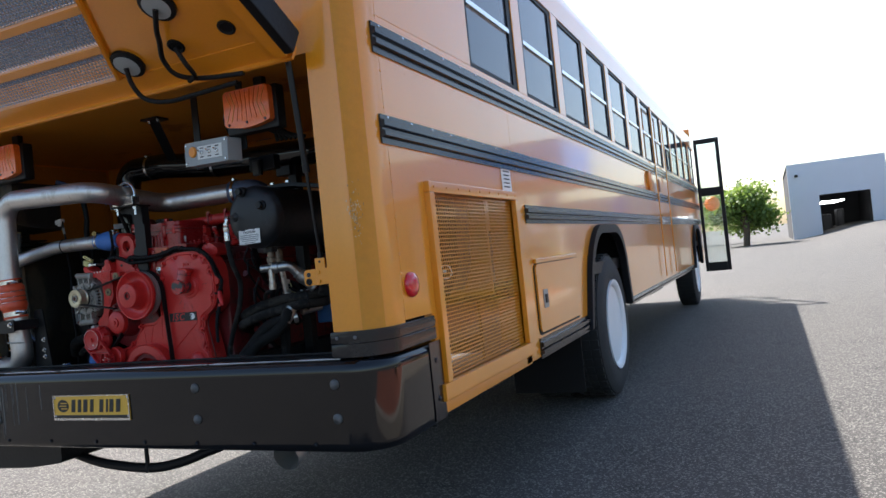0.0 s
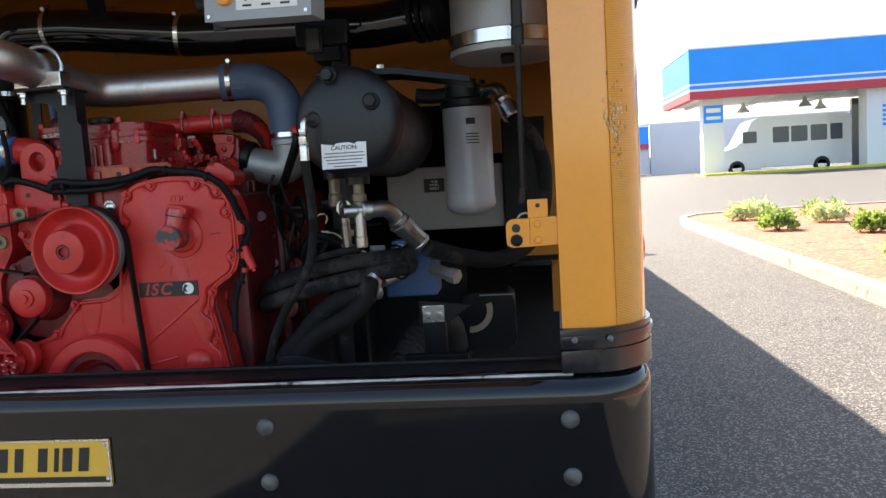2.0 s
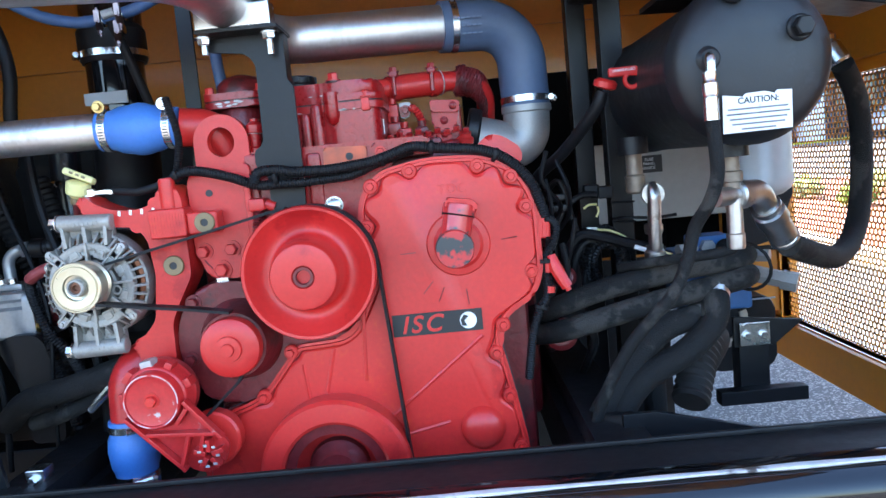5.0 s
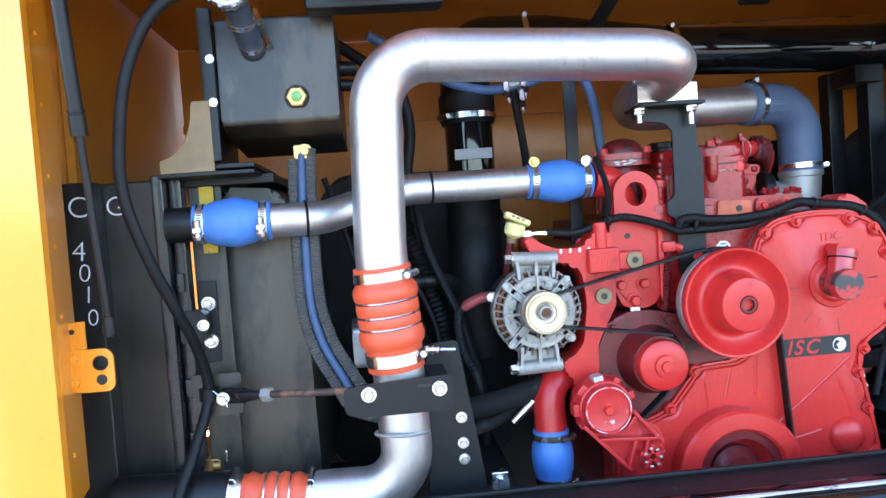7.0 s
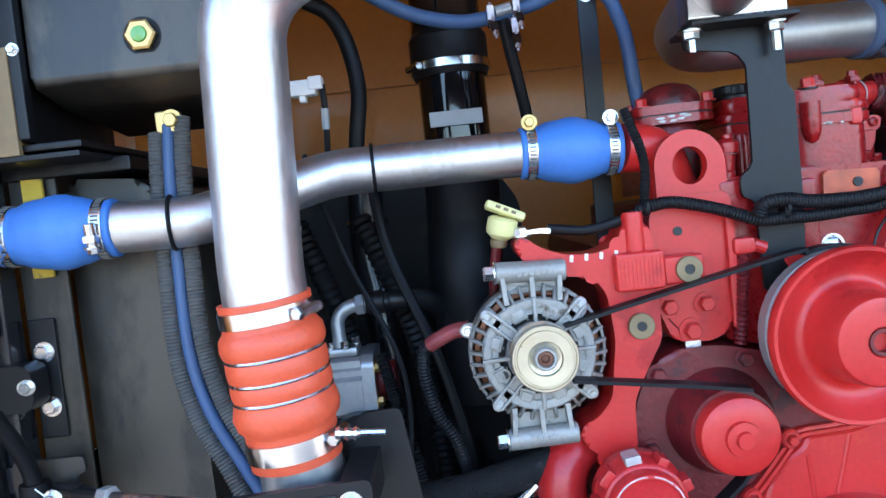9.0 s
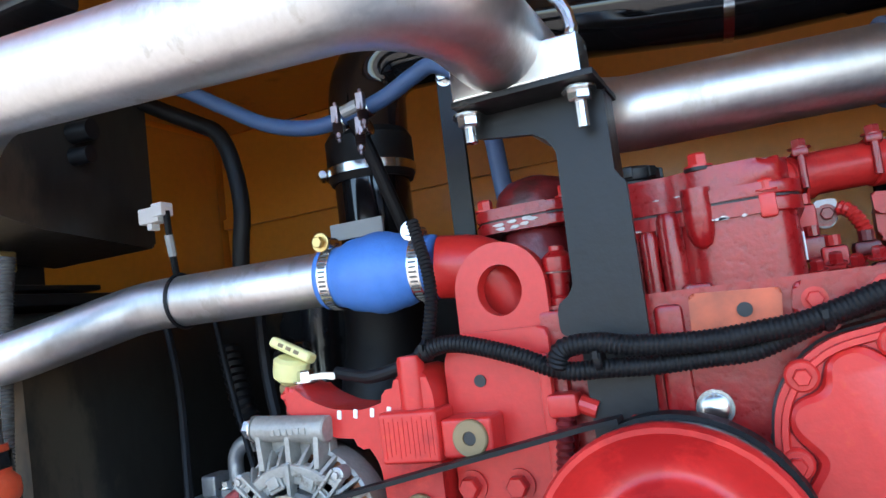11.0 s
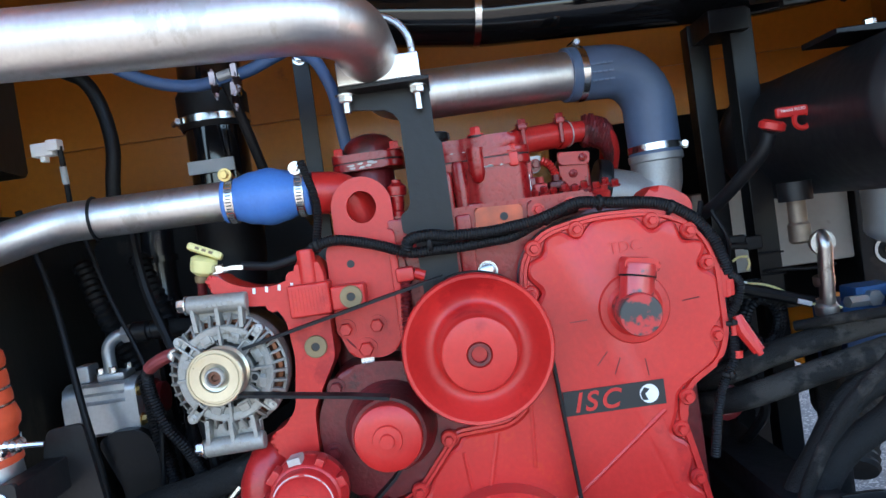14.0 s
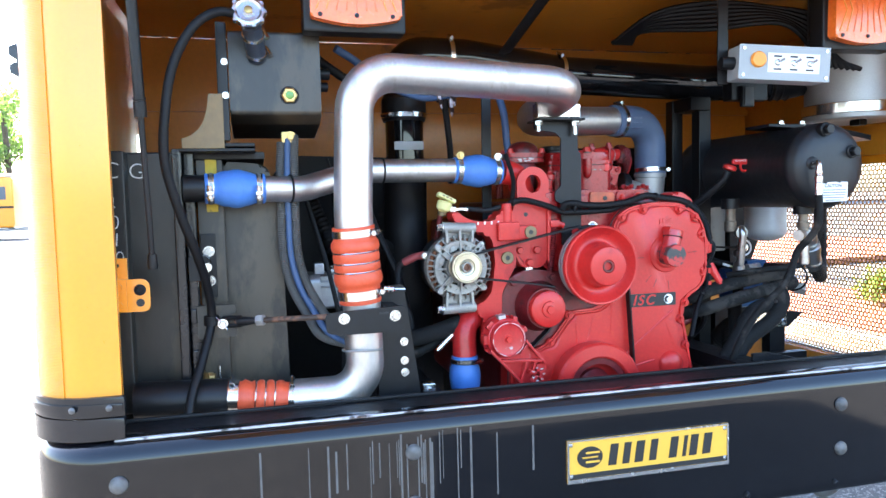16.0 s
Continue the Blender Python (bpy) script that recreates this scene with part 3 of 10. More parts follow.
        for z0, z1 in ((1.965, 2.225), (2.25, 2.545)):
            bm = B()
            box(bm, sx * (WX - 0.018), sx * (WX - 0.014), y + 0.03, y + 0.60, z0, z1) if sx > 0 else box(bm, -WX + 0.014, -WX + 0.018, y + 0.03, y + 0.60, z0, z1)
            part("pane", bm, WINDOW, win)

# roof: a rounded shell
bm = B()
half = [(WX, 2.70), (WX - 0.005, 2.76), (1.14, 2.88), (0.98, 2.98), (0.72, 3.06), (0.36, 3.10)]
sec = half + [(0, 3.115)] + [(-x, z) for x, z in half[::-1]]
ins = [(x * 0.975, z - 0.025) for x, z in sec[::-1]]
prism(bm, sec + ins, 0.05, END, plane="xz")
part("roof", bm, YELLOW, bus, sharp=50)
# rear wall above the engine lid, with its window
for q in ((-1.09, 1.09, 1.82, 1.98), (-1.09, -0.85, 1.98, 2.55), (0.85, 1.09, 1.98, 2.55), (-1.09, 1.09, 2.55, 2.75), (-1.0, 1.0, 2.75, 2.95)):
    bm = B()
    box(bm, q[0], q[1], 0.045, 0.08, q[2], q[3])
    part("rear_wall", bm, YELLOW, bus)
bm = B()
box(bm, -0.85, 0.85, 0.058, 0.064, 1.98, 2.55)
part("rear_window", bm, WINDOW, bus, "tinted rear window")
# front end wall and passenger floor
bm = B()
box(bm, -1.19, 1.19, END - 0.05, END, 0.63, 1.9)
box(bm, -1.19, 1.19, END - 0.05, END, 2.5, 2.95)
part("front_wall", bm, YELLOW, bus)
bm = B()
box(bm, -1.19, 1.19, 1.3, END - 0.06, 0.92, 1.0)
part("bus_floor", bm, MATT, bus)
# dark wheel wells, and an added box that blocks daylight under the floor
for sx in (-1, 1):
    for y0, y1 in ((2.55, 4.15), (9.65, 11.05)):
        bm = B()
        box(bm, min(sx * 0.52, sx * 0.54), max(sx * 0.52, sx * 0.54), y0, y1, 0.25, 1.28)
        box(bm, min(sx * 0.54, sx * 1.185), max(sx * 0.54, sx * 1.185), y0, y1, 1.262, 1.28)
        box(bm, min(sx * 0.54, sx * 1.185), max(sx * 0.54, sx * 1.185), y1 - 0.02, y1, 0.64, 1.262)
        part("wheel_well", bm, MATT, bus)
bm = B()
box(bm, -1.15, -0.55, 4.4, 9.2, 0.26, 0.62, 0.02)
part("underfloor_block", bm, MATT, bus)
# chassis rails and fuel tank under the floor
for sx in (-1, 1):
    bm = B()
    box(bm, sx * 0.40, sx * 0.48, 0.15, 11.2, 0.62, 0.84) if sx > 0 else box(bm, -0.48, -0.40, 0.15, 11.2, 0.62, 0.84)
    part("chassis_rail", bm, MATT, bus)
bm = B()
cyl(bm, (-1.0, 3.58, 0.52), (1.0, 3.58, 0.52), 0.10)
lathe(bm, [(0.1, -0.3), (0.2, -0.15), (0.2, 0.15), (0.1, 0.3)], (0, 3.58, 0.55), (1, 0, 0))
part("rear_axle", bm, MATT, bus)

# engine bay lining
bay = thing("engine_bay", "orange-painted sheet metal lining of the engine bay", "engine bay", (0, 1.2, 0.9), kind="structure")
bm = B()
prism(bm, [(-1.15, 0.95), (1.15, 0.95), (1.15, 1.842), (-1.15, 1.842)], 1.20, 1.22)
prism(bm, [(-1.15, 1.60), (1.15, 1.60), (1.15, 1.625), (-1.15, 1.625)], 1.185, 1.198)
part("bulkhead", bm, YELLOW_IN, bay)
# near-black sheets put in for the shade behind engine and tank
bm = B()
box(bm, 0.28, 0.80, 1.172, 1.198, 0.96, 1.47, 0.006)
box(bm, 0.80, 0.945, 1.172, 1.198, 0.96, 1.30, 0.006)
part("shade_panel", bm, SHADE_BLACK, bay, "near-black panel standing for the shade on the bulkhead")
# dark panels added to keep daylight from showing under the bay
bm = B()
box(bm, -1.15, 0.80, 1.20, 1.215, 0.35, 0.948)
box(bm, -1.186, -1.170, 0.43, 1.198, 0.40, 0.898)
part("daylight_block", bm, MATT, bay, "dark panels added to block daylight under the bay")
bm = B()
box(bm, -1.15, 1.15, 0.06, 1.20, 1.845, 1.865)
part("bay_roof", bm, YELLOW_IN, bay)
bm = B()
box(bm, -1.188, -1.172, 0.46, 1.2, 0.9, 1.84)
part("bay_side", bm, YELLOW_IN, bay)
bm = B()
box(bm, 1.10, 1.188, 1.385, 1.45, 0.72, 1.84)
box(bm, 1.16, 1.188, 0.46, 1.38, 1.40, 1.84)
part("bay_side", bm, YELLOW_IN, bay)

# ---- bumper ----
DRABB = material("weathered_bolt", (0.085, 0.083, 0.08), 0.5, metal=0.2, vary=0.5, scale=60)
def offset_plan(d):
    """The bumper's plan: straight across, round at the corners."""
    out = [(-1.225 - d, 0.42)]
    out += [(-1.085 - (0.14 + d) * math.cos(radians(a)), 0.14 - (0.14 + d) * math.sin(radians(a))) for a in range(0, 91, 9)]
    out += [(1.085 + (0.14 + d) * math.sin(radians(a)), 0.14 - (0.14 + d) * math.cos(radians(a))) for a in range(0, 91, 9)]
    out += [(1.225 + d, 0.42)]
    return out


bumper = thing("rear_bumper", "deep glossy black steel rear bumper with streaky water marks", "bumper", (0, 0.1, 0.58))
bm = B()
# profile: (inward offset, height), from the inner lower lip round the face to the shelf behind
prof = [(-0.05, 0.575), (-0.012, 0.575), (-0.004, 0.58), (0.0, 0.592), (0.0, 0.604), (0.0, 0.812), (0.0, 0.824), (-0.003, 0.836), (-0.009, 0.846), (-0.018, 0.854), (-0.030, 0.859), (-0.042, 0.861), (-0.052, 0.8612), (-0.054, 0.852), (-0.05, 0.846), (-0.02, 0.82), (-0.02, 0.60), (-0.05, 0.585)]
loops = [[(x, y, z) for x, y in offset_plan(d)] for d, z in prof]
made = [[bm.verts.new(p) for p in lp] for lp in loops]
for a, b in zip(made, made[1:] + made[:1]):
    for i in range(len(a) - 1):
        bm.faces.new((a[i], a[i + 1], b[i + 1], b[i]))
bm.faces.new([lp[0] for lp in made])
bm.faces.new([lp[-1] for lp in made][::-1])
face = part("bumper_face", bm, BLACK, bumper, sharp=50)
for sx in (-1, 1):
    bm = B()
    box(bm, min(sx * 1.2255, sx * 1.229), max(sx * 1.2255, sx * 1.229), 0.335, 0.425, 0.585, 0.855, 0.001)
    endp = part("end_plate", bm, RAIL, bumper)
    for z in (0.66, 0.79):
        bm = B()
        lathe(bm, [(0.009, 0), (0.009, 0.002), (0.005, 0.005)], (sx * 1.229, 0.375, z), (sx, 0, 0), 14)
        part("bolt", bm, RAIL, endp)
for x in (-1.063, -0.52, 0.503, 1.06):
    for z in (0.785, 0.68):
        bm = B()
        lathe(bm, [(0.0165, -0.002), (0.0165, 0.002), (0.0135, 0.006), (0.007, 0.009), (0.001, 0.010)], (x, -0.001, z), (0, -1, 0), 20)
        part("carriage_bolt", bm, DRABB, bumper)
for k in range(9):
    bm = B()
    bolt(bm, (-0.95 + k * 0.24, 0.0, 0.600), (0, -1, -0.2), 0.006, 0.006)
    part("bolt", bm, RAIL, bumper)
bm = B()
box(bm, -1.13, 1.13, 0.0560, 0.134, 0.846, 0.8600, 0.002)
box(bm, -1.13, 1.13, 0.1260, 0.134, 0.861, 0.8680, 0.002)
part("shelf", bm, MATT, bumper, "dull dusty shelf behind the bumper face")
# dried drips, and the scuffed upper edge with the sky's gleam painted pale
SCUFF_GLEAM = material("scuffed_gleaming_edge", (0.50, 0.49, 0.48), 0.34, vary=0.3, scale=12, wear=(0.06, 0.045, 0.035), wear_at=0.56, wear_scale=16)
random.seed(4)
bm = B()
tube(bm, [(-1.07 + k * 2.14 / 60, 0.026, 0.8592) for k in range(61)], 0.006, 8, [0.0056 + 0.0018 * math.sin(k * 0.9) * math.sin(k * 0.37) for k in range(61)], True, 0.45)
part("scuffed_gleaming_lip", bm, SCUFF_GLEAM, bumper, "scuffed lip of the bumper with the sky's gleam painted in")
DRIP = material("dried_drip", (0.10, 0.095, 0.09), 0.6, vary=0.3, scale=40)
for k in range(26):
    x = random.gauss(-0.56, 0.16)
    z1 = random.uniform(0.80, 0.825)
    z0 = z1 - random.uniform(0.05, 0.20)
    bm = B()
    w = random.uniform(0.0006, 0.0022)
    box(bm, x - w, x + w, -0.0007, 0.001, z0, z1)
    part("drip_mark", bm, DRIP, bumper)
# nameplate
plate = thing("name_plate", "yellow metal nameplate with a black border strip on the bumper", "plate", (0.003, -0.004, 0.68))
bm = B()
box(bm, -0.192, 0.197, -0.004, -0.0005, 0.680, 0.772, 0.0015)
part("backing", bm, PLATE, plate)
bm = B()
box(bm, -0.188, 0.193, -0.0052, -0.0042, 0.6885, 0.6990)
part("lower_strip", bm, INK, plate, "black strip along the foot of the plate")
for q in ((-0.192, 0.197, 0.680, 0.688), (-0.192, 0.197, 0.769, 0.772), (-0.192, -0.188, 0.688, 0.769), (0.193, 0.197, 0.688, 0.769)):
    bm = B()
    box(bm, q[0], q[1], -0.0065, -0.0042, q[2], q[3])
    part("border", bm, STEEL, plate)
bm = B()
lathe(bm, [(0.0295, 0), (0.0295, 0.001)], (-0.140, -0.0044, 0.733), (0, -1, 0), 32)
for v in bm.verts:
    v.co.z = 0.733 + (v.co.z - 0.733) * 0.78
part("emblem", bm, INK, plate, "dark oval emblem")
bm = B()
for dz in (-0.010, 0.010):
    box(bm, -0.150, -0.118, -0.0066, -0.0056, 0.733 + dz - 0.002, 0.733 + dz + 0.002)
box(bm, -0.158, -0.122, -0.0066, -0.0056, 0.7315, 0.7345)
part("emblem_lines", bm, PLATE, plate)
x = -0.098
for wd in (0.030, 0.026, 0.032, 0.027, 0, 0.030, 0.014, 0.030, 0.032):
    if wd == 0:
        x += 0.018
        continue
    bm = B()
    prism(bm, [(x, 0.710), (x + wd * 0.62, 0.710), (x + wd * 0.62 + 0.007, 0.756), (x + 0.007, 0.756)], -0.0056, -0.0043)
    part("bar", bm, INK, plate)
    x += wd + 0.003
for px in (-0.183, 0.188):
    for pz in (0.695, 0.762):
        bm = B()
        lathe(bm, [(0.005, 0), (0.003, 0.002)], (px, -0.0042, pz), (0, -1, 0), 10)
        part("rivet", bm, STEEL, plate)

# ---- the engine ----
engine = thing("diesel_engine", "red-painted diesel engine with chipped filler cap and belt pulleys", "engine", (0.05, 0.6, 0.62))


def inset(pts, d):
    """The outline moved inwards by d (outline runs clockwise or not; the centroid side is in)."""
    n = len(pts)
    area = sum(pts[i][0] * pts[(i + 1) % n][1] - pts[(i + 1) % n][0] * pts[i][1] for i in range(n))
    s = 1 if area > 0 else -1
    out = []
    for i in range(n):
        a, b, c = Vector(pts[i - 1]), Vector(pts[i]), Vector(pts[(i + 1) % n])
        e0, e1 = (b - a).normalized(), (c - b).normalized()
        nrm = (Vector((-e0.y, e0.x)) + Vector((-e1.y, e1.x)))
        nrm = nrm.normalized() if nrm.length > 1e-6 else Vector((-e0.y, e0.x))
        k = 1 / max(0.5, nrm.dot(Vector((-e0.y, e0.x))))
        out.append(tuple(b + nrm * d * k * s))
    return out


def soften(pts, r, n=4):
    """The outline with its corners rounded."""
    out = []
    m = len(pts)
    for i in range(m):
        a, b, c = Vector(pts[i - 1]), Vector(pts[i]), Vector(pts[(i + 1) % m])
        d = min(r, (a - b).length * 0.45, (c - b).length * 0.45)
        s, e = b + (a - b).normalized() * d, b + (c - b).normalized() * d
        for k in range(n + 1):
            t = k / n
            out.append(tuple((1 - t) ** 2 * s + 2 * t * (1 - t) * b + t * t * e))
    return out


COVER = soften([(-0.20, 0.70), (0.325, 0.70), (0.322, 0.80), (0.305, 0.90), (0.288, 0.98), (0.306, 1.012), (0.350, 1.037), (0.365, 1.075), (0.364, 1.185),
                (0.340, 1.235), (0.285, 1.262), (0.20, 1.266), (0.125, 1.252), (0.092, 1.215), (0.086, 1.16), (0.112, 1.10), (0.06, 1.0), (-0.030, 0.995), (-0.045, 0.975), (-0.095, 0.915), (-0.16, 0.895), (-0.195, 0.875)], 0.028)
bm = B()
prism(bm, COVER, 0.323, 0.40, 0.004)
cover = part("gear_cover", bm, RED, engine, sharp=30)
cover.location = (-0.006, -0.014, 0)
bm = B()
rim = inset(COVER, 0.004)
rim2 = inset(COVER, 0.011)
k = len(rim)
for d0, d1 in ((0.3185, 0.3245),):
    vo = [[bm.verts.new((x, y, z)) for x, z in ln] for y, ln in ((d1, rim), (d0, inset(COVER, 0.005)), (d0, inset(COVER, 0.009)), (d1, rim2))]
    for a, b in zip(vo, vo[1:]):
        for i in range(k):
            bm.faces.new((a[i], a[(i + 1) % k], b[(i + 1) % k], b[i]))
part("cover_flange", bm, RED, cover, sharp=60)
COVER_BOLTS = ((0.113, 1.229), (0.174, 1.247), (0.277, 1.245), (0.326, 1.225), (0.345, 1.178), (0.345, 1.078), (0.101, 1.168), (0.295, 0.998), (0.281, 0.955), (0.296, 0.885), (0.307, 0.80), (-0.038, 0.985), (-0.088, 0.918), (-0.15, 0.888))
# raised middle of the cover, its edge scalloped round the bolts
dense = []
for (ax_, az_), (bx_, bz_) in zip(COVER, COVER[1:] + COVER[:1]):
    k = max(1, int(math.hypot(bx_ - ax_, bz_ - az_) / 0.005))
    dense += [(ax_ + (bx_ - ax_) * i / k, az_ + (bz_ - az_) * i / k) for i in range(k)]
shells = [inset(dense, 0.001 * d) for d in range(9, 34)]
bm = B()
vo = []
for more, y in ((0.0, 0.3235), (0.0012, 0.3185), (0.0035, 0.3160)):
    lp = []
    for i in range(len(dense)):
        p = shells[-1][i]
        for sh_ in shells:
            if min(math.hypot(sh_[i][0] - x, sh_[i][1] - z) for x, z in COVER_BOLTS) > 0.0138 + more:
                p = sh_[i]
                break
        q = Vector(shells[-1][i]) - Vector(p)
        p = Vector(p) + (q.normalized() * more if q.length > 1e-6 else q)
        lp.append(p)
    for _ in range(3):
        lp = [(lp[i - 1] + lp[i] * 2 + lp[(i + 1) % len(lp)]) / 4 for i in range(len(lp))]
    vo.append([bm.verts.new((p.x, y, p.y)) for p in lp])
    if more == 0.0:
        rim_line = [Vector((p.x, 0.3228, p.y)) for p in lp]
for a, b in zip(vo, vo[1:]):
    for i in range(len(dense)):
        k = (i + 1) % len(dense)
        bm.faces.new((a[i], a[k], b[k], b[i]))
bm.faces.new(vo[-1])
part("raised_panel", bm, RED, cover, sharp=25)
# dark line in the step: dirt, with the shade of the gap drawn in
bm = B()
tube(bm, rim_line + rim_line[:1], 0.0007, 6, None, False)
part("grime_shade_line", bm, RED_DARK, cover, "line of dirt and drawn-in shade round the raised middle")
# dark line drawn in as a shaded gap between cover and block
bm = B()
edge_ = [(x, 0.342, z) for x, z in dense]
tube(bm, edge_ + edge_[:1], 0.0022, 6, None, False)
part("cover_edge_line", bm, INK, cover, "dark line drawn in as the gap behind the cover's edge")
for x, z in COVER_BOLTS:
    bm = B()
    lathe(bm, [(0.0120, 0), (0.0116, 0.006), (0.0100, 0.008)], (x, 0.325, z), (0, -1, 0), 18)
    bolt(bm, (x, 0.317, z), r=0.0064, h=0.009)
    part("cover_bolt", bm, RED, cover)
# raised web, dome and cast lines
bm = B()
for (x0, z0), (x1, z1), r in (((0.10, 0.86), (0.262, 0.985), 0.004), ((0.03, 0.985), (0.01, 0.91), 0.004), ((-0.02, 0.965), (-0.015, 0.90), 0.004), ((0.12, 0.835), (0.20, 0.852), 0.004), ((0.085, 1.10), (0.075, 0.93), 0.004)):
    tube(bm, [(x0, 0.318, z0), (x1, 0.318, z1)], r, 8)
part("rib", bm, RED, cover)
bm = B()
lathe(bm, [(0.036, 0), (0.034, 0.008), (0.026, 0.017), (0.014, 0.022), (0.001, 0.023)], (0.250, 0.320, 0.838), (0, -1, 0), 28)
part("dome", bm, RED, cover, sharp=60)
for a in (5, 182, 228, 245, 275):
    c, s = math.cos(radians(a)), math.sin(radians(a))
    bm = B()
    tube(bm, [(0.238 + 0.066 * c, 0.3165, 1.125 + 0.066 * s), (0.238 + 0.09 * c, 0.3165, 1.125 + 0.09 * s)], 0.0011, 5)
    part("timing_mark", bm, RED_DARK, cover)
words("raised_letters", "TDC", 0.022, rear(0.236, 0.3155, 1.214), RED, cover, 0.0012)
# filler with its chipped cap
bm = B()
lathe(bm, [(0.0505, 0), (0.0505, 0.004), (0.047, 0.009), (0.038, 0.010), (0.033, 0.014)], (0.238, 0.322, 1.130), (0, -1, 0), 40)
filler = part("filler_neck", bm, RED, engine)
filler.location = cover.location
bm = B()
lathe(bm, [(0.027, 0), (0.0275, 0.040), (0.0285, 0.042), (0.0285, 0.052), (0.0270, 0.0545), (0.001, 0.055)], (0.232, 0.312, 1.131), (0, -1, -0.05), 32)
CHIPPED = material("chipped_red_cap", (0.46, 0.03, 0.03), 0.38, vary=0.15, bump=0.2, wear=(0.035, 0.04, 0.04), wear_at=0.50, wear_scale=24, wear_rough=0.5, coat=0.3)
CHIPPED2 = material("lightly_chipped_cap", (0.46, 0.024, 0.024), 0.30, vary=0.15, bump=0.1, wear=(0.035, 0.04, 0.04), wear_at=0.58, wear_scale=22, wear_rough=0.5, coat=0.5)
cap = part("filler_cap", bm, CHIPPED, filler, "red filler cap with chipped paint")
bm = B()
lathe(bm, [(0.0225, 0), (0.0225, 0.044), (0.0245, 0.046), (0.0245, 0.060), (0.0235, 0.062)], (0.232, 0.286, 1.131), (0.22, 0.12, 1), 28)
neck_ = part("cap_neck", bm, CHIPPED2, filler)
bm = B()
torus(bm, (0.2415, 0.2913, 1.175), (0.22, 0.12, 1), 0.0236, 0.0015, 30, 6)
part("seal", bm, RUBBER, neck_)
bm = B()
prism(bm, soften([(0.222, 1.189), (0.268, 1.179), (0.272, 1.190), (0.262, 1.197), (0.227, 1.203)], 0.003), 0.278, 0.312, 0.003)
part("cap_grip", bm, RED, neck_)
# decal
bm = B()
box(bm, 0.125, 0.264, 0.3135, 0.3155, 0.9945, 1.0285)
decal = part("decal", bm, INK, cover, "black model decal with red and white marks")
letters_ = words("decal_word", "ISC", 0.0375, rear(0.1690, 0.3131, 1.0105), RED, decal, 0.0004, bold=0.0006)
letters_.data.shear = 0.28
letters_.data.space_character = 1.25
bm = B()
lathe(bm, [(0.0130, 0), (0.0130, 0.001)], (0.242, 0.3133, 1.0115), (0, -1, 0), 20)
part("decal_mark", bm, PAPER, decal)
bm = B()
prism(bm, [(0.232, 1.004), (0.240, 1.003), (0.236, 1.012), (0.243, 1.018), (0.236, 1.021), (0.230, 1.013)], 0.3112, 0.3122)
part("decal_mark", bm, INK, decal)

# the housing behind the pulleys: oily, with shade painted into its darker red
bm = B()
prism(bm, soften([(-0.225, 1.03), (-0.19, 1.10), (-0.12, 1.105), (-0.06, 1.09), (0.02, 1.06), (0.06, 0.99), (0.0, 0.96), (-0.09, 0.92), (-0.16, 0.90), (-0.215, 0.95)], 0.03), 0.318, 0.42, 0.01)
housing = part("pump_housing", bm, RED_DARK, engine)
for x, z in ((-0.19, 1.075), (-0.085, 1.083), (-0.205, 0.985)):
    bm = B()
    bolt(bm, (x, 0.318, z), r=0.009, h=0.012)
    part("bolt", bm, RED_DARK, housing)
# block and head behind; the block's shade is painted with the darker red
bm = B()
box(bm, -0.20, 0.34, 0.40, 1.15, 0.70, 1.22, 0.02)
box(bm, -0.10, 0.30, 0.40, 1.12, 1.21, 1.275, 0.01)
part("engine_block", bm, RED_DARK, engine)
bm = B()
prism(bm, soften([(-0.095, 1.10), (-0.02, 1.09), (0.10, 1.13), (0.105, 1.20), (0.13, 1.262), (0.20, 1.285), (0.20, 1.30), (-0.10, 1.30)], 0.012), 0.345, 0.42, 0.006)
blockface = part("block_face", bm, RED_CAST, engine)
bm = B()
lathe(bm, [(0.0145, 0), (0.0145, 0.003), (0.012, 0.003), (0.0110, 0.002), (0.0105, 0.004), (0.007, 0.006), (0.001, 0.007)], (0.043, 0.345, 1.205), (0, -1, 0), 24)
part("core_plug", bm, STEEL, blockface)
for x, z in ((0.085, 1.255), (0.085, 1.18), (0.03, 1.245)):
    bm = B()
    cyl(bm, (x, 0.343, z), (x, 0.346, z), 0.006)
    part("bolt_hole", bm, INK, blockface)
bm = B()
bolt(bm, (-0.012, 0.338, 1.195), r=0.013, h=0.014)
part("bolt", bm, RED, blockface)
# castings of the block face: columns, ledges and the ochre overspray plate
for x0, x1, z0, z1, y0 in ((-0.045, -0.012, 1.19, 1.285, 0.338), (0.006, 0.030, 1.20, 1.290, 0.340), (-0.092, -0.070, 1.15, 1.255, 0.336)):
    bm = B()
    box(bm, x0, x1, y0, 0.36, z0, z1, 0.006)
    part("cast_column", bm, RED_CAST, blockface)
bm = B()
prism(bm, soften([(0.108, 1.270), (0.205, 1.272), (0.205, 1.297), (0.112, 1.296)], 0.006), 0.338, 0.40, 0.004)
part("cast_ledge", bm, RED_CAST, blockface)
OCHRE = material("ochre_overspray", (0.46, 0.085, 0.03), 0.4, vary=0.35, scale=30)
bm = B()
prism(bm, soften([(0.034, 1.252), (0.100, 1.252), (0.104, 1.293), (0.036, 1.296)], 0.005), 0.338, 0.36, 0.003)
ochre_ = part("overspray_plate", bm, OCHRE, blockface, "machined face dusted with ochre overspray")
bm = B()
cyl(bm, (0.076, 0.336, 1.279), (0.076, 0.339, 1.279), 0.0058)
part("bolt_hole", bm, INK, ochre_)
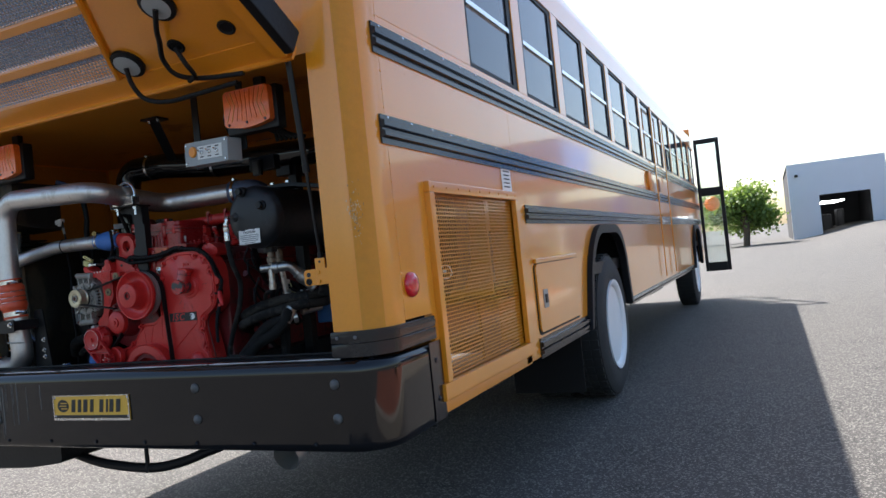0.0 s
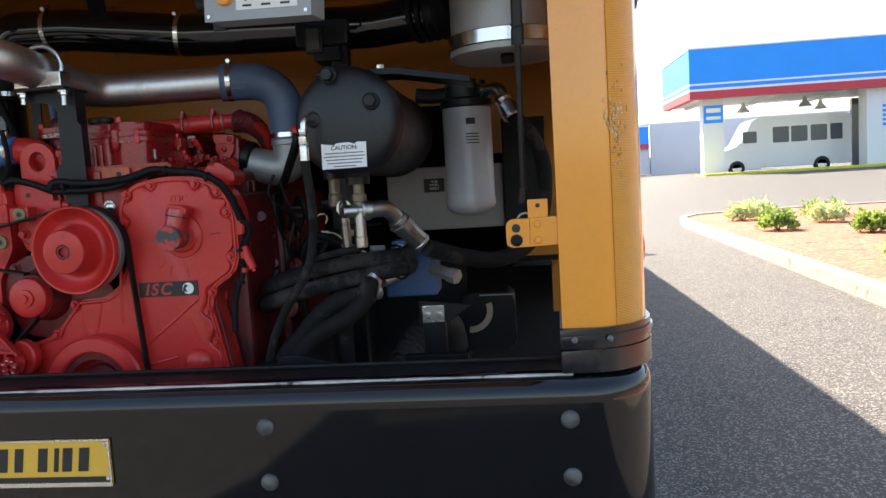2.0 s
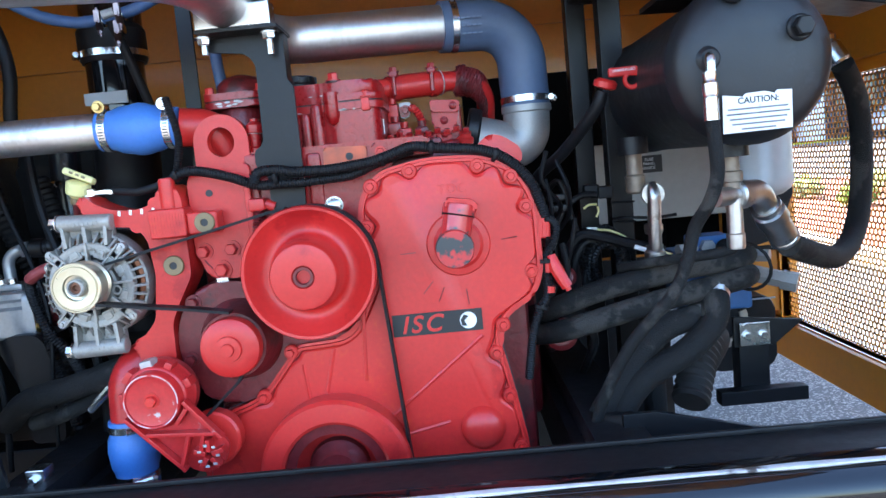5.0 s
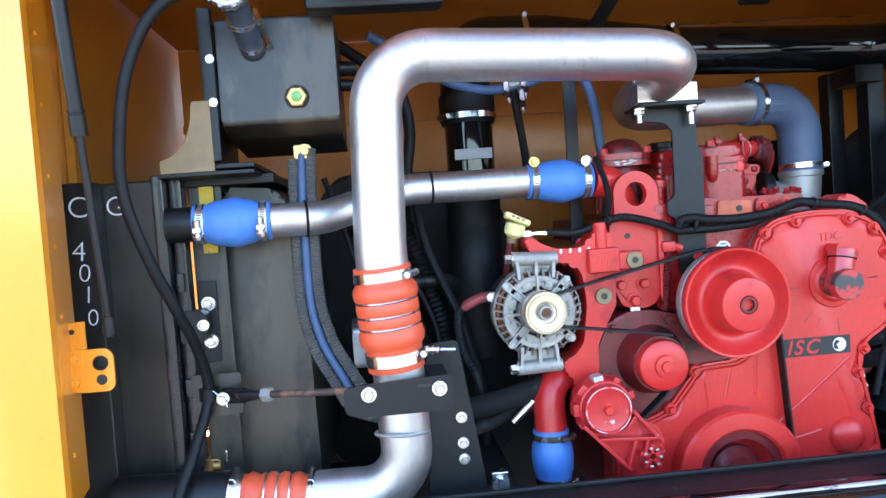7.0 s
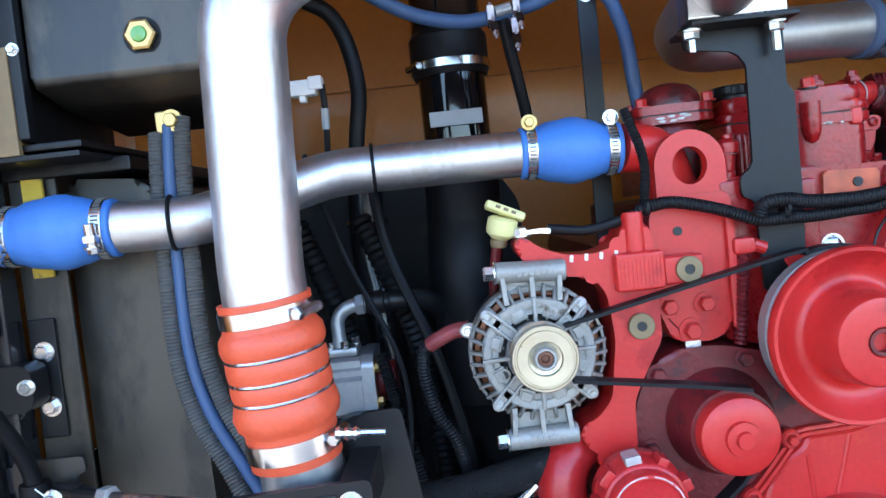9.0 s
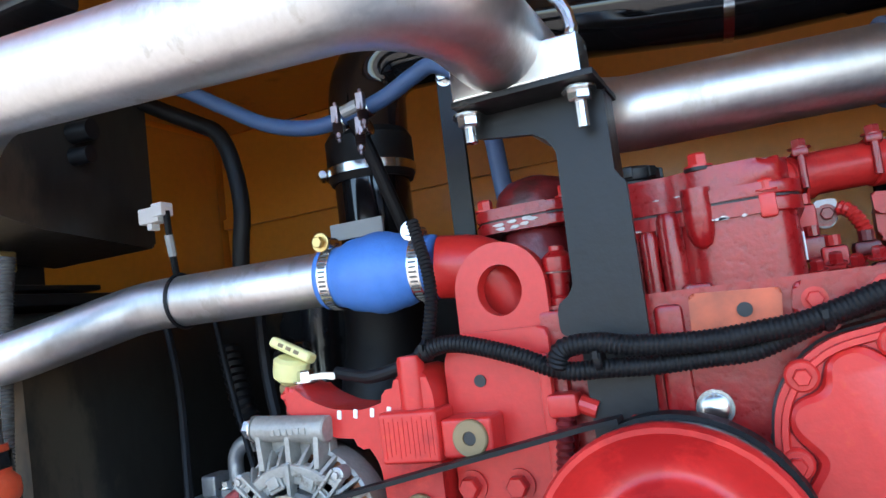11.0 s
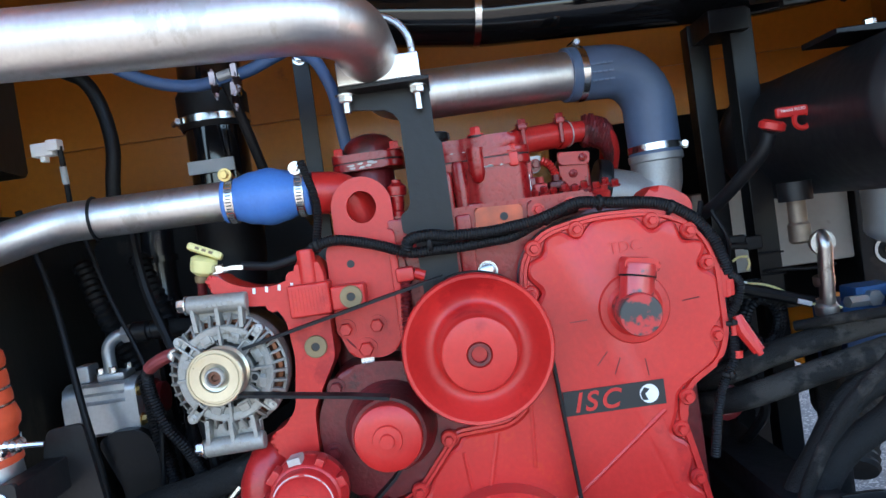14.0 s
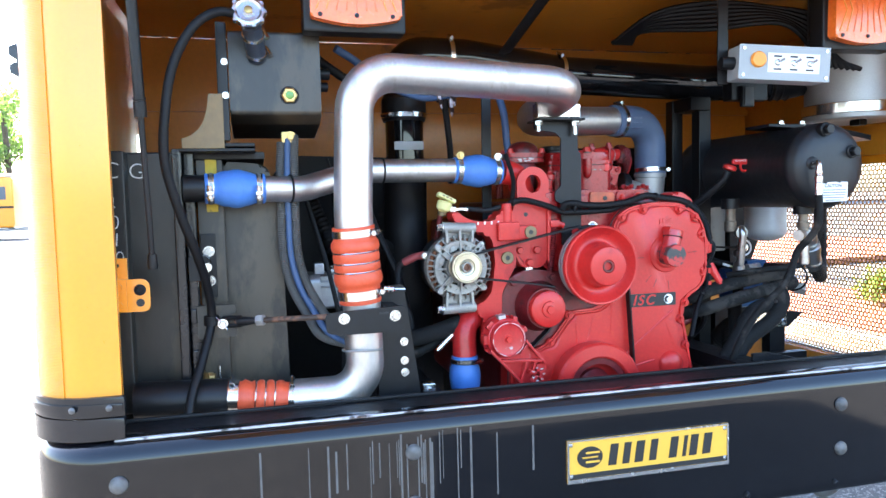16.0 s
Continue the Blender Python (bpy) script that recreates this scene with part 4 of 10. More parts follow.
for x, z in ((0.125, 1.281), (0.172, 1.284)):
    bm = B()
    bolt(bm, (x, 0.3385, z), r=0.0065, h=0.008)
    part("bolt", bm, RED, blockface)
BARE = material("bare_chipped_casting", (0.46, 0.42, 0.40), 0.45, metal=0.35, vary=0.25, scale=40, bump=0.2)


def plan_ring(y, grow):
    """The plan of a rocker box: its front stands out beside the injector cowl."""
    g = grow
    return soften([(-0.050 - g, y + 0.014 - g), (0.030, y + 0.014 - g), (0.046, y + 0.004 - g), (0.060, y - g), (0.112 + g * 0.5, y - g), (0.127 + g, y + 0.016 - g), (0.127 + g, y + 0.185 + g), (-0.050 - g, y + 0.185 + g)], 0.010)


# rocker boxes: lower box, joint flange and lid, with cast columns and studs
for j, y in enumerate((0.385, 0.60, 0.82)):
    bm = B()
    prism(bm, plan_ring(y, 0.0), 1.285, 1.362, plane="xy")
    prism(bm, plan_ring(y, 0.005), 1.3545, 1.3665, 0.002, plane="xy")
    rock = part("rocker_box", bm, RED_CAST, engine)
    bm = B()
    prism(bm, plan_ring(y, 0.0035), 1.3667, 1.3687, plane="xy")
    part("gasket", bm, INK, rock)
    bm = B()
    prism(bm, plan_ring(y, 0.005), 1.3689, 1.3800, 0.002, plane="xy")
    prism(bm, plan_ring(y, -0.002), 1.379, 1.4015, 0.007, plane="xy")
    lid_ = part("rocker_lid", bm, RED_CAST, engine, sharp=40)
    for x, r, z0, z1 in ((-0.036, 0.009, 1.288, 1.354), (-0.012, 0.006, 1.288, 1.352), (0.004, 0.008, 1.292, 1.354), (0.023, 0.011, 1.296, 1.368)):
        bm = B()
        lathe(bm, [(r * 0.8, 0), (r, 0.004), (r, z1 - z0 - 0.006), (r * 0.75, z1 - z0)], (x, y + 0.012, z0), (0, 0, 1), 16)
        part("cast_column", bm, RED_CAST, rock)
    bm = B()
    box(bm, 0.028, 0.052, y - 0.004, y + 0.02, 1.286, 1.304, 0.004)
    part("cast_foot", bm, RED_CAST, rock)
    bm = B()
    lathe(bm, [(0.002, -0.040), (0.008, -0.036), (0.0115, -0.026), (0.0125, -0.012), (0.0125, 0.012)], (0.050, y + 0.001, 1.372), (0, 0, 1), 18)
    part("stud_boss", bm, RED_CAST, rock, sharp=50)
    bm = B()
    lathe(bm, [(0.0125, 0), (0.0125, 0.003), (0.0105, 0.0035)], (0.055, y + 0.012, 1.400), (0, 0, 1), 18)
    part("stud_washer", bm, SATIN, lid_, "black sealing washer")
    bm = B()
    bolt(bm, (0.055, y + 0.012, 1.403), (0, 0, 1), 0.0085, 0.013)
    part("lid_stud", bm, RED, lid_)
    bm = B()
    box(bm, 0.098, 0.112, y - 0.006, y + 0.004, 1.350, 1.371, 0.003)
    bolt(bm, (0.105, y + 0.0, 1.372), (0, 0, 1), 0.0065, 0.010)
    part("lid_stud", bm, RED, lid_)
    # chipped edges where the paint has come off
    rnd = random.Random(30 + j)
    for k in range(16):
        x, z = rnd.choice(((rnd.uniform(0.058, 0.110), rnd.choice((1.3545, 1.288))), (rnd.uniform(-0.045, 0.04), rnd.choice((1.356, 1.381, 1.290)))))
        yy = y - (0.0053 if z > 1.30 else 0.0006) if x > 0.056 else y + (0.0088 if z > 1.30 else 0.0132)
        bm = B()
        w, h = rnd.uniform(0.002, 0.007), rnd.uniform(0.0008, 0.0024)
        ring_ = [(x + w * math.cos(a * 0.9) * rnd.uniform(0.5, 1.1), z + h * math.sin(a * 0.9) * rnd.uniform(0.5, 1.1)) for a in range(7)]
        prism(bm, ring_, yy, yy + 0.0012)
        part("paint_chip", bm, BARE, rock)
    if j == 0:
        bm = B()
        box(bm, 0.1275, 0.1287, 0.412, 0.421, 1.312, 1.336, 0.0)
        part("sticker", bm, PAPER, rock, "small white sticker")
        bm = B()
        lathe(bm, [(0.026, 0), (0.028, 0.003), (0.028, 0.007), (0.031, 0.008), (0.032, 0.011), (0.032, 0.018), (0.029, 0.021), (0.001, 0.022)], (-0.016, y + 0.070, 1.401), (0, 0, 1), 24)
        cap_ = part("oil_cap", bm, SATIN, lid_, "black plastic oil cap")
        for k in range(8):
            a_ = k * math.pi / 4 + 0.2
            bm = B()
            box(bm, 0.024, 0.0345, -0.005, 0.005, 0.009, 0.020, 0.002, Matrix.Translation((-0.016, y + 0.070, 1.401)) @ Matrix.Rotation(a_, 4, 'Z'))
            part("cap_lug", bm, SATIN, cap_)
# thermostat housing with its bolted flange, dome and neck
bm = B()
lathe(bm, [(0.034, 0), (0.037, 0.02), (0.037, 0.078), (0.034, 0.084)], (-0.112, 0.445, 1.295), (0, 0, 1), 28)
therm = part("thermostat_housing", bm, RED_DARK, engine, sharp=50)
for z0, z1 in ((1.3775, 1.3885), (1.3905, 1.4020)):
    bm = B()
    prism(bm, soften([(-0.166, 0.412), (-0.142, 0.398), (-0.075, 0.398), (-0.058, 0.415), (-0.058, 0.492), (-0.160, 0.492)], 0.012), z0, z1, 0.002, plane="xy")
    part("flange", bm, RED_CAST, therm)
bm = B()
prism(bm, soften([(-0.164, 0.414), (-0.141, 0.400), (-0.076, 0.400), (-0.060, 0.416), (-0.060, 0.490), (-0.158, 0.490)], 0.012), 1.3886, 1.3904, plane="xy")
part("gasket", bm, INK, therm)
bm = B()
lathe(bm, [(0.042, 0), (0.042, 0.010), (0.038, 0.020), (0.028, 0.029), (0.012, 0.034), (0.001, 0.035)], (-0.108, 0.448, 1.400), (0, 0, 1), 28)
part("dome", bm, RED_DARK, therm, sharp=60)
for x, y in ((-0.153, 0.416), (-0.068, 0.412), (-0.150, 0.48)):
    bm = B()
    bolt(bm, (x, y, 1.4022), (0, 0, 1), 0.0075, 0.012)
    part("bolt", bm, RED, therm)
rnd = random.Random(77)
for k in range(7):
    bm = B()
    x, z = rnd.uniform(-0.140, -0.100), rnd.uniform(1.380, 1.3875)
    prism(bm, [(x + rnd.uniform(0.003, 0.008) * math.cos(a), z + 0.0018 * math.sin(a)) for a in (0, 1, 2, 3, 4, 5)], 0.3968, 0.3982)
    part("paint_chip", bm, BARE, therm)
# pressure fitting in front of the head, and the painted bellows below it
bm = B()
lathe(bm, [(0.0085, 0), (0.0095, 0.003), (0.0095, 0.010), (0.0075, 0.012), (0.0085, 0.014), (0.0095, 0.032), (0.0135, 0.034), (0.0140, 0.038), (0.0140, 0.046), (0.011, 0.049), (0.007, 0.052), (0.007, 0.056), (0.001, 0.057)], (-0.072, 0.355, 1.296), (0.05, 0, 1), 18)
part("pressure_fitting", bm, RED_CAST, engine)
bm = B()
torus(bm, (-0.0707, 0.355, 1.330), (0.05, 0, 1), 0.0105, 0.0018, 20, 6)
part("seal", bm, BARE, engine)
bm = B()
box(bm, -0.090, -0.055, 0.338, 0.375, 1.258, 1.297, 0.005)
part("fitting_boss", bm, RED_CAST, engine)
bm = B()
corrugated(bm, [(-0.070, 0.326, 1.222), (-0.076, 0.324, 1.19), (-0.081, 0.324, 1.14), (-0.084, 0.328, 1.10)], 0.0072, 0.006, 0.0011, 12)
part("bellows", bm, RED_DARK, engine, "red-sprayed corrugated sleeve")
bm = B()
box(bm, -0.086, -0.060, 0.316, 0.340, 1.208, 1.228, 0.004)
cyl(bm, (-0.060, 0.328, 1.218), (-0.046, 0.328, 1.212), 0.008, seg=12)
part("sleeve_elbow", bm, RED, engine)

# lifting eye
bm = B()
n = 40
ec = Vector((-0.122, 1.320))
loops = [[], []]
for i in range(n):
    a = 2 * math.pi * i / n
    c, s_ = math.cos(a), math.sin(a)
    if s_ >= 0:
        q = 0.043
    else:
        q = min(0.043 / max(abs(c), 1e-6), 0.090 / max(abs(s_), 1e-6))
    loops[0].append(ec + Vector((c, s_)) * q)
    loops[1].append(ec + Vector((c * 0.021, s_ * 0.023)))
vs = [[[bm.verts.new((p.x, y, p.y)) for p in lp] for lp in loops] for y in (0.340, 0.358)]
for i in range(n):
    k = (i + 1) % n
    bm.faces.new((vs[0][0][i], vs[0][0][k], vs[0][1][k], vs[0][1][i]))
    bm.faces.new((vs[1][0][i], vs[1][1][i], vs[1][1][k], vs[1][0][k]))
    bm.faces.new((vs[0][0][i], vs[1][0][i], vs[1][0][k], vs[0][0][k]))
    bm.faces.new((vs[0][1][i], vs[0][1][k], vs[1][1][k], vs[1][1][i]))
part("lifting_eye", bm, RED, engine, "red lifting eye with a round hole")
# alternator bracket: one casting with a forked left side, and the eye plate behind it
bm = B()
prism(bm, soften([(-0.345, 1.254), (-0.332, 1.256), (-0.316, 1.242), (-0.290, 1.231), (-0.255, 1.228), (-0.226, 1.236), (-0.217, 1.262), (-0.192, 1.262), (-0.183, 1.24), (-0.183, 1.12),
                  (-0.206, 1.081), (-0.222, 1.05), (-0.224, 0.99), (-0.245, 0.955), (-0.270, 0.950), (-0.264, 0.984), (-0.289, 1.004), (-0.289, 1.026), (-0.268, 1.032), (-0.248, 1.055),
                  (-0.238, 1.125), (-0.243, 1.18), (-0.258, 1.202), (-0.290, 1.205), (-0.325, 1.218), (-0.345, 1.238)], 0.010), 0.306, 0.366, 0.006)
brk = part("alternator_bracket", bm, RED, engine)
bm = B()
lathe(bm, [(0.011, 0), (0.0125, 0.004), (0.0125, 0.058), (0.011, 0.062), (0.001, 0.063)], (-0.2045, 0.312, 1.210), (0, 0, 1), 20)
part("bracket_column", bm, RED, brk)
bm = B()
box(bm, -0.233, -0.176, 0.291, 0.330, 1.181, 1.226, 0.004, None, 3)
block_ = part("bracket_boss", bm, RED, brk)
for k in range(11):
    bm = B()
    tube(bm, [(-0.227 + k * 0.0046, 0.2912, 1.186 + 0.002 * (k % 3)), (-0.227 + k * 0.0046, 0.2912, 1.221 - 0.003 * (k % 2))], 0.0011, 5)
    part("saw_mark", bm, RED, block_)
bm = B()
box(bm, -0.1765, -0.1290, 0.297, 0.330, 1.183, 1.2165, 0.004, None, 3)
part("bracket_bar", bm, RED, brk)
bm = B()
prism(bm, soften([(-0.180, 1.265), (-0.165, 1.285), (-0.080, 1.285), (-0.084, 1.20), (-0.092, 1.118), (-0.117, 1.106), (-0.163, 1.110), (-0.180, 1.155)], 0.010), 0.330, 0.3655, 0.004)
eyep_ = part("eye_plate", bm, RED, engine)
bm = B()
box(bm, -0.0915, -0.0805, 0.322, 0.3300, 1.12, 1.262, 0.003)
part("edge_rib", bm, RED, eyep_)
bm = B()
tube(bm, smooth_path([(-0.174, 0.3298, 1.160), (-0.168, 0.3298, 1.140), (-0.150, 0.3298, 1.118), (-0.140, 0.3298, 1.108)]), 0.0011, 5)
part("joint_line", bm, RED_DARK, eyep_)
for x, y, z in ((-0.148, 0.292, 1.200), (-0.207, 0.300, 1.138)):
    bm = B()
    lathe(bm, [(0.0155, 0.03), (0.0155, 0.001), (0.0145, 0), (0.006, 0), (0.005, 0.02)], (x, y, z), (0, 1, 0), 22)
    boss = part("tapped_boss", bm, OLIVE, brk, "bare metal tapped boss")
    bm = B()
    cyl(bm, (x, y + 0.001, z), (x, y + 0.004, z), 0.0055)
    part("hole", bm, INK, boss)
for x, z, s in ((-0.166, 1.153, 0.0095), (-0.122, 1.153, 0.0095), (-0.141, 1.122, 0.0105)):
    bm = B()
    bolt(bm, (x, 0.3295, z), r=s, h=0.013)
    part("bolt", bm, RED, eyep_)
bm = B()
cyl(bm, (-0.147, 0.3285, 1.243), (-0.147, 0.3302, 1.243), 0.0055)
part("bolt_hole", bm, INK, eyep_)
bm = B()
box(bm, -0.151, -0.133, 0.3245, 0.3258, 1.100, 1.1095)
part("shim_tab", bm, STEEL, eyep_, "bright shim tab under a bolt")
for i in range(4):
    bm = B()
    prism(bm, soften([(-0.283 + i * 0.0175, 1.222), (-0.279 + i * 0.0175, 1.221), (-0.278 + i * 0.0175, 1.229), (-0.282 + i * 0.0175, 1.230)], 0.001), 0.3048, 0.3058)
    part("paint_mark", bm, CHALK, brk)
# pulleys
def pulley(name, c, prof, parent, mat, label="", seg=48):
    bm = B()
    lathe(bm, prof, c, (0, -1, 0), seg)
    return part(name, bm, mat, parent, label, 40)


# fan hub pulley: a wide dished cone with a centre boss
fanp = pulley("fan_pulley", (0.012, 0.262, 1.115), [(0.085, 0), (0.087, 0.010), (0.097, 0.013), (0.0985, 0.017), (0.0985, 0.026), (0.0965, 0.0295), (0.0925, 0.029), (0.088, 0.024), (0.081, 0.0165), (0.073, 0.0105), (0.065, 0.0075), (0.059, 0.0085), (0.0555, 0.012), (0.0525, 0.026), (0.0495, 0.048), (0.0480, 0.060), (0.0460, 0.0635), (0.042, 0.0645), (0.0165, 0.0650), (0.0150, 0.0625), (0.0145, 0.056), (0.001, 0.056)], engine, RED, "red dished fan drive pulley")
pulley("pulley_groove", (0.012, 0.285, 1.115), [(0.080, 0), (0.093, 0.002), (0.093, 0.020), (0.085, 0.022)], fanp, CAST, "bare metal belt groove")
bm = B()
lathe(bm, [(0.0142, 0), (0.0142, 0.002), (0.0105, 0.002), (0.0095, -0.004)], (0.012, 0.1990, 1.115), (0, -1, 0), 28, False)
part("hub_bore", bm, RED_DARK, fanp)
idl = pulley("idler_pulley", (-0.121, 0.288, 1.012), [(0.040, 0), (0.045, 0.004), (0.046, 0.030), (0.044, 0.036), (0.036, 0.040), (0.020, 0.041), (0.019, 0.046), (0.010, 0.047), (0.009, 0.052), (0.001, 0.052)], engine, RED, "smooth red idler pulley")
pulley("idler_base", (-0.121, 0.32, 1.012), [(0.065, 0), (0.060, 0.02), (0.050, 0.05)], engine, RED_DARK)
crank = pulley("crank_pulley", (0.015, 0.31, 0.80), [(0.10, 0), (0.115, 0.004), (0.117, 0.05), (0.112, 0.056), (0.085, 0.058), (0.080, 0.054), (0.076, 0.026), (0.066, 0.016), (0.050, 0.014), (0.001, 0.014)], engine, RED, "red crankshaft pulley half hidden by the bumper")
# dark ring and hub paint the shade of the pulley's recess
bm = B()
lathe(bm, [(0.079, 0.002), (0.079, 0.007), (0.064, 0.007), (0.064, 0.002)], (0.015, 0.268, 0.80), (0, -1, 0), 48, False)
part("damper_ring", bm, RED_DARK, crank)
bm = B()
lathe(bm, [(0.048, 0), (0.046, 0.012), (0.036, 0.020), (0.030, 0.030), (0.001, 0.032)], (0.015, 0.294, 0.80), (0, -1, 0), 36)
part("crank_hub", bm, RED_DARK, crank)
# belt tensioner with its ribbed arm
WORNRED = material("flaking_red_paint", (0.46, 0.02, 0.02), 0.3, vary=0.2, scale=20, bump=0.08, grain=160, wear=(0.50, 0.42, 0.40), wear_at=0.645, wear_scale=30)
tens = pulley("belt_tensioner", (-0.236, 0.285, 0.951), [(0.050, 0), (0.052, 0.004), (0.052, 0.020), (0.0485, 0.024), (0.0475, 0.046), (0.0460, 0.048), (0.0435, 0.049), (0.0425, 0.062), (0.0410, 0.0645), (0.0375, 0.0650), (0.0368, 0.0625), (0.0340, 0.0615), (0.0125, 0.0610), (0.0118, 0.0600), (0.001, 0.0600)], engine, WORNRED, "round red spring tensioner with flaking paint")
for k, (deg, w, mt) in enumerate(((100, 0.009, BARE), (62, 0.006, WORNRED), (140, 0.010, WORNRED), (182, 0.011, WORNRED), (215, 0.006, WORNRED), (20, 0.007, WORNRED))):
    m = Matrix.Translation((-0.236, 0.0, 0.951)) @ Matrix.Rotation(-radians(deg), 4, 'Y')
    bm = B()
    box(bm, 0.044, 0.0565, 0.240, 0.266, -w, w, 0.002, m)
    part("housing_lug", bm, mt, tens)
bm = B()
torus(bm, (-0.236, 0.2208, 0.951), (0, 1, 0), 0.0395, 0.0011, 56, 5)
part("chipped_ring", bm, material("chipped_white_edge", (0.62, 0.52, 0.50), 0.5, vary=0.2, wear=(0.46, 0.03, 0.03), wear_at=0.50, wear_scale=34), tens, "ring of chipped pale paint")
bm = B()
bolt(bm, (-0.236, 0.2255, 0.951), r=0.0085, h=0.010)
part("hub_bolt", bm, RED, tens)
bm = B()
lathe(bm, [(0.038, 0), (0.042, 0.003), (0.0425, 0.026), (0.039, 0.029), (0.014, 0.030), (0.013, 0.034), (0.001, 0.034)], (-0.168, 0.290, 0.872), (0, -1, 0), 36)
part("tensioner_pulley", bm, RED, tens)
bm = B()
prism(bm, soften([(-0.284, 0.930), (-0.262, 0.905), (-0.196, 0.836), (-0.172, 0.828), (-0.146, 0.842), (-0.134, 0.872), (-0.150, 0.888), (-0.186, 0.935), (-0.196, 0.958)], 0.010), 0.2405, 0.2475, 0.001)
arm = part("tensioner_arm", bm, WORNRED, tens)


def arm_rib(a, b, w=0.0030, y0=0.224):
    """One upright rib of the tensioner's lattice arm."""
    d = Vector((b[0] - a[0], b[1] - a[1])).normalized() * w
    bm = B()
    prism(bm, [(a[0] - d.y, a[1] + d.x), (a[0] + d.y, a[1] - d.x), (b[0] + d.y, b[1] - d.x), (b[0] - d.y, b[1] + d.x)], y0, 0.2400, 0.0012)
    part("rib", bm, WORNRED, arm)


for a, b in (((-0.281, 0.926), (-0.200, 0.840)), ((-0.192, 0.945), (-0.142, 0.885)), ((-0.252, 0.899), (-0.152, 0.893)), ((-0.205, 0.912), (-0.188, 0.934)), ((-0.190, 0.893), (-0.205, 0.848)), ((-0.168, 0.893), (-0.176, 0.862))):
    arm_rib(a, b)
for k in range(5):
    a = k * 1.257 + 0.3
    arm_rib((-0.163 + 0.005 * math.cos(a), 0.862 + 0.005 * math.sin(a)), (-0.163 + 0.023 * math.cos(a), 0.862 + 0.023 * math.sin(a)), 0.0036, 0.222)
bm = B()
for k in range(7):
    a = k * 0.9
    box(bm, -0.163 + 0.014 * math.cos(a) - 0.003, -0.163 + 0.014 * math.cos(a) + 0.003, 0.2208, 0.2218, 0.862 + 0.016 * math.sin(a) - 0.0022, 0.862 + 0.016 * math.sin(a) + 0.0016, 0.0006, Matrix.Identity(4))
part("bare_chips", bm, BARE, arm, "bare metal where the paint has chipped")
# belts
def belt(name, pts, y, w, th, mat=RUBBER):
    bm = B()
    p = [Vector((x, 0, z)) for x, z in pts]
    for a, b in zip(p, p[1:]):
        d = (b - a).normalized()
        nrm = Vector((-d.z, 0, d.x)) * th / 2
        q = [a + nrm, b + nrm, b - nrm, a - nrm]
        prism(bm, [(v.x, v.z) for v in q], y - w / 2, y + w / 2)
    return part(name, bm, mat, engine, "black ribbed drive belt")


belt("drive_belt", [(-0.300, 1.152), (-0.05, 1.205), (-0.02, 1.21)], 0.285, 0.022, 0.004)
belt("drive_belt", [(-0.302, 1.098), (-0.16, 1.077), (-0.11, 1.068)], 0.245, 0.022, 0.004)
belt("drive_belt", arc(0.012, 1.115, 0.0958, 110, 2, 14) + [(0.112, 1.05), (0.120, 0.93), (0.130, 0.79)], 0.288, 0.020, 0.004)
belt("drive_belt", [(-0.085, 1.0), (-0.12, 0.955), (-0.20, 0.885)], 0.27, 0.022, 0.004)
# coolant outlet elbow to the radiator hose, and red elbow at the charge pipe
bm = B()
tube(bm, bent([(-0.195, 0.380, 1.352), (-0.145, 0.392, 1.347), (-0.115, 0.415, 1.27)], 0.055), 0.031, 20)
part("coolant_outlet", bm, RED, engine, sharp=60)
bm = B()
tube(bm, bent([(-0.22, 0.40, 1.00), (-0.315, 0.33, 0.985), (-0.318, 0.32, 0.88)], 0.05), 0.030, 20)
part("coolant_inlet", bm, WORNRED, engine, sharp=60)
# fluid tube with clamps across the head, ending in a knitted sleeve
bm = B()
run_ = smooth_path([(0.03, 0.50, 1.392), (0.08, 0.535, 1.397), (0.14, 0.568, 1.402), (0.20, 0.592, 1.406), (0.26, 0.610, 1.408), (0.295, 0.630, 1.400), (0.312, 0.665, 1.375), (0.312, 0.70, 1.335)])
tube(bm, run_, 0.0185, 18)
tub = part("coolant_tube", bm, RED, engine, sharp=60)
bm = B()
tube(bm, [(0.128, 0.561, 1.401), (0.150, 0.572, 1.4025), (0.20, 0.592, 1.406), (0.232, 0.602, 1.4075)], 0.0225, 20, [0.0212, 0.0225, 0.0225, 0.0212])
part("tube_sleeve", bm, RED, tub, "red rubber sleeve", sharp=60)
for x, y, z in ((0.143, 0.5685, 1.402), (0.212, 0.596, 1.4068)):
    bm = B()
    lathe(bm, [(0.0225, -0.007), (0.0252, -0.006), (0.0252, 0.006), (0.0225, 0.007)], (x, y, z), (1, 0.40, 0.06), 20)
    band_ = part("hose_clamp", bm, RED, tub)
    bm = B()
    box(bm, x - 0.008, x + 0.008, y - 0.030, y - 0.012, z + 0.016, z + 0.026, 0.003)
    bolt(bm, (x, y - 0.020, z + 0.025), (0, 0, 1), 0.0075, 0.010)
    cyl(bm, (x, y - 0.0255, z - 0.016), (x, y - 0.0255, z + 0.022), 0.0042, seg=10)
    part("clamp_screw", bm, RED_CAST, band_)
for q in (0.136, 0.226):
    bm = B()
    t_ = (q - 0.128) / 0.104
    torus(bm, (q, 0.561 + 0.041 * t_, 1.401 + 0.0065 * t_), (1, 0.40, 0.06), 0.0228, 0.0012, 24, 6)
    part("worn_edge", bm, BARE if q > 0.2 else RED_DARK, tub)
knit = along(run_[32:], 0.0032)
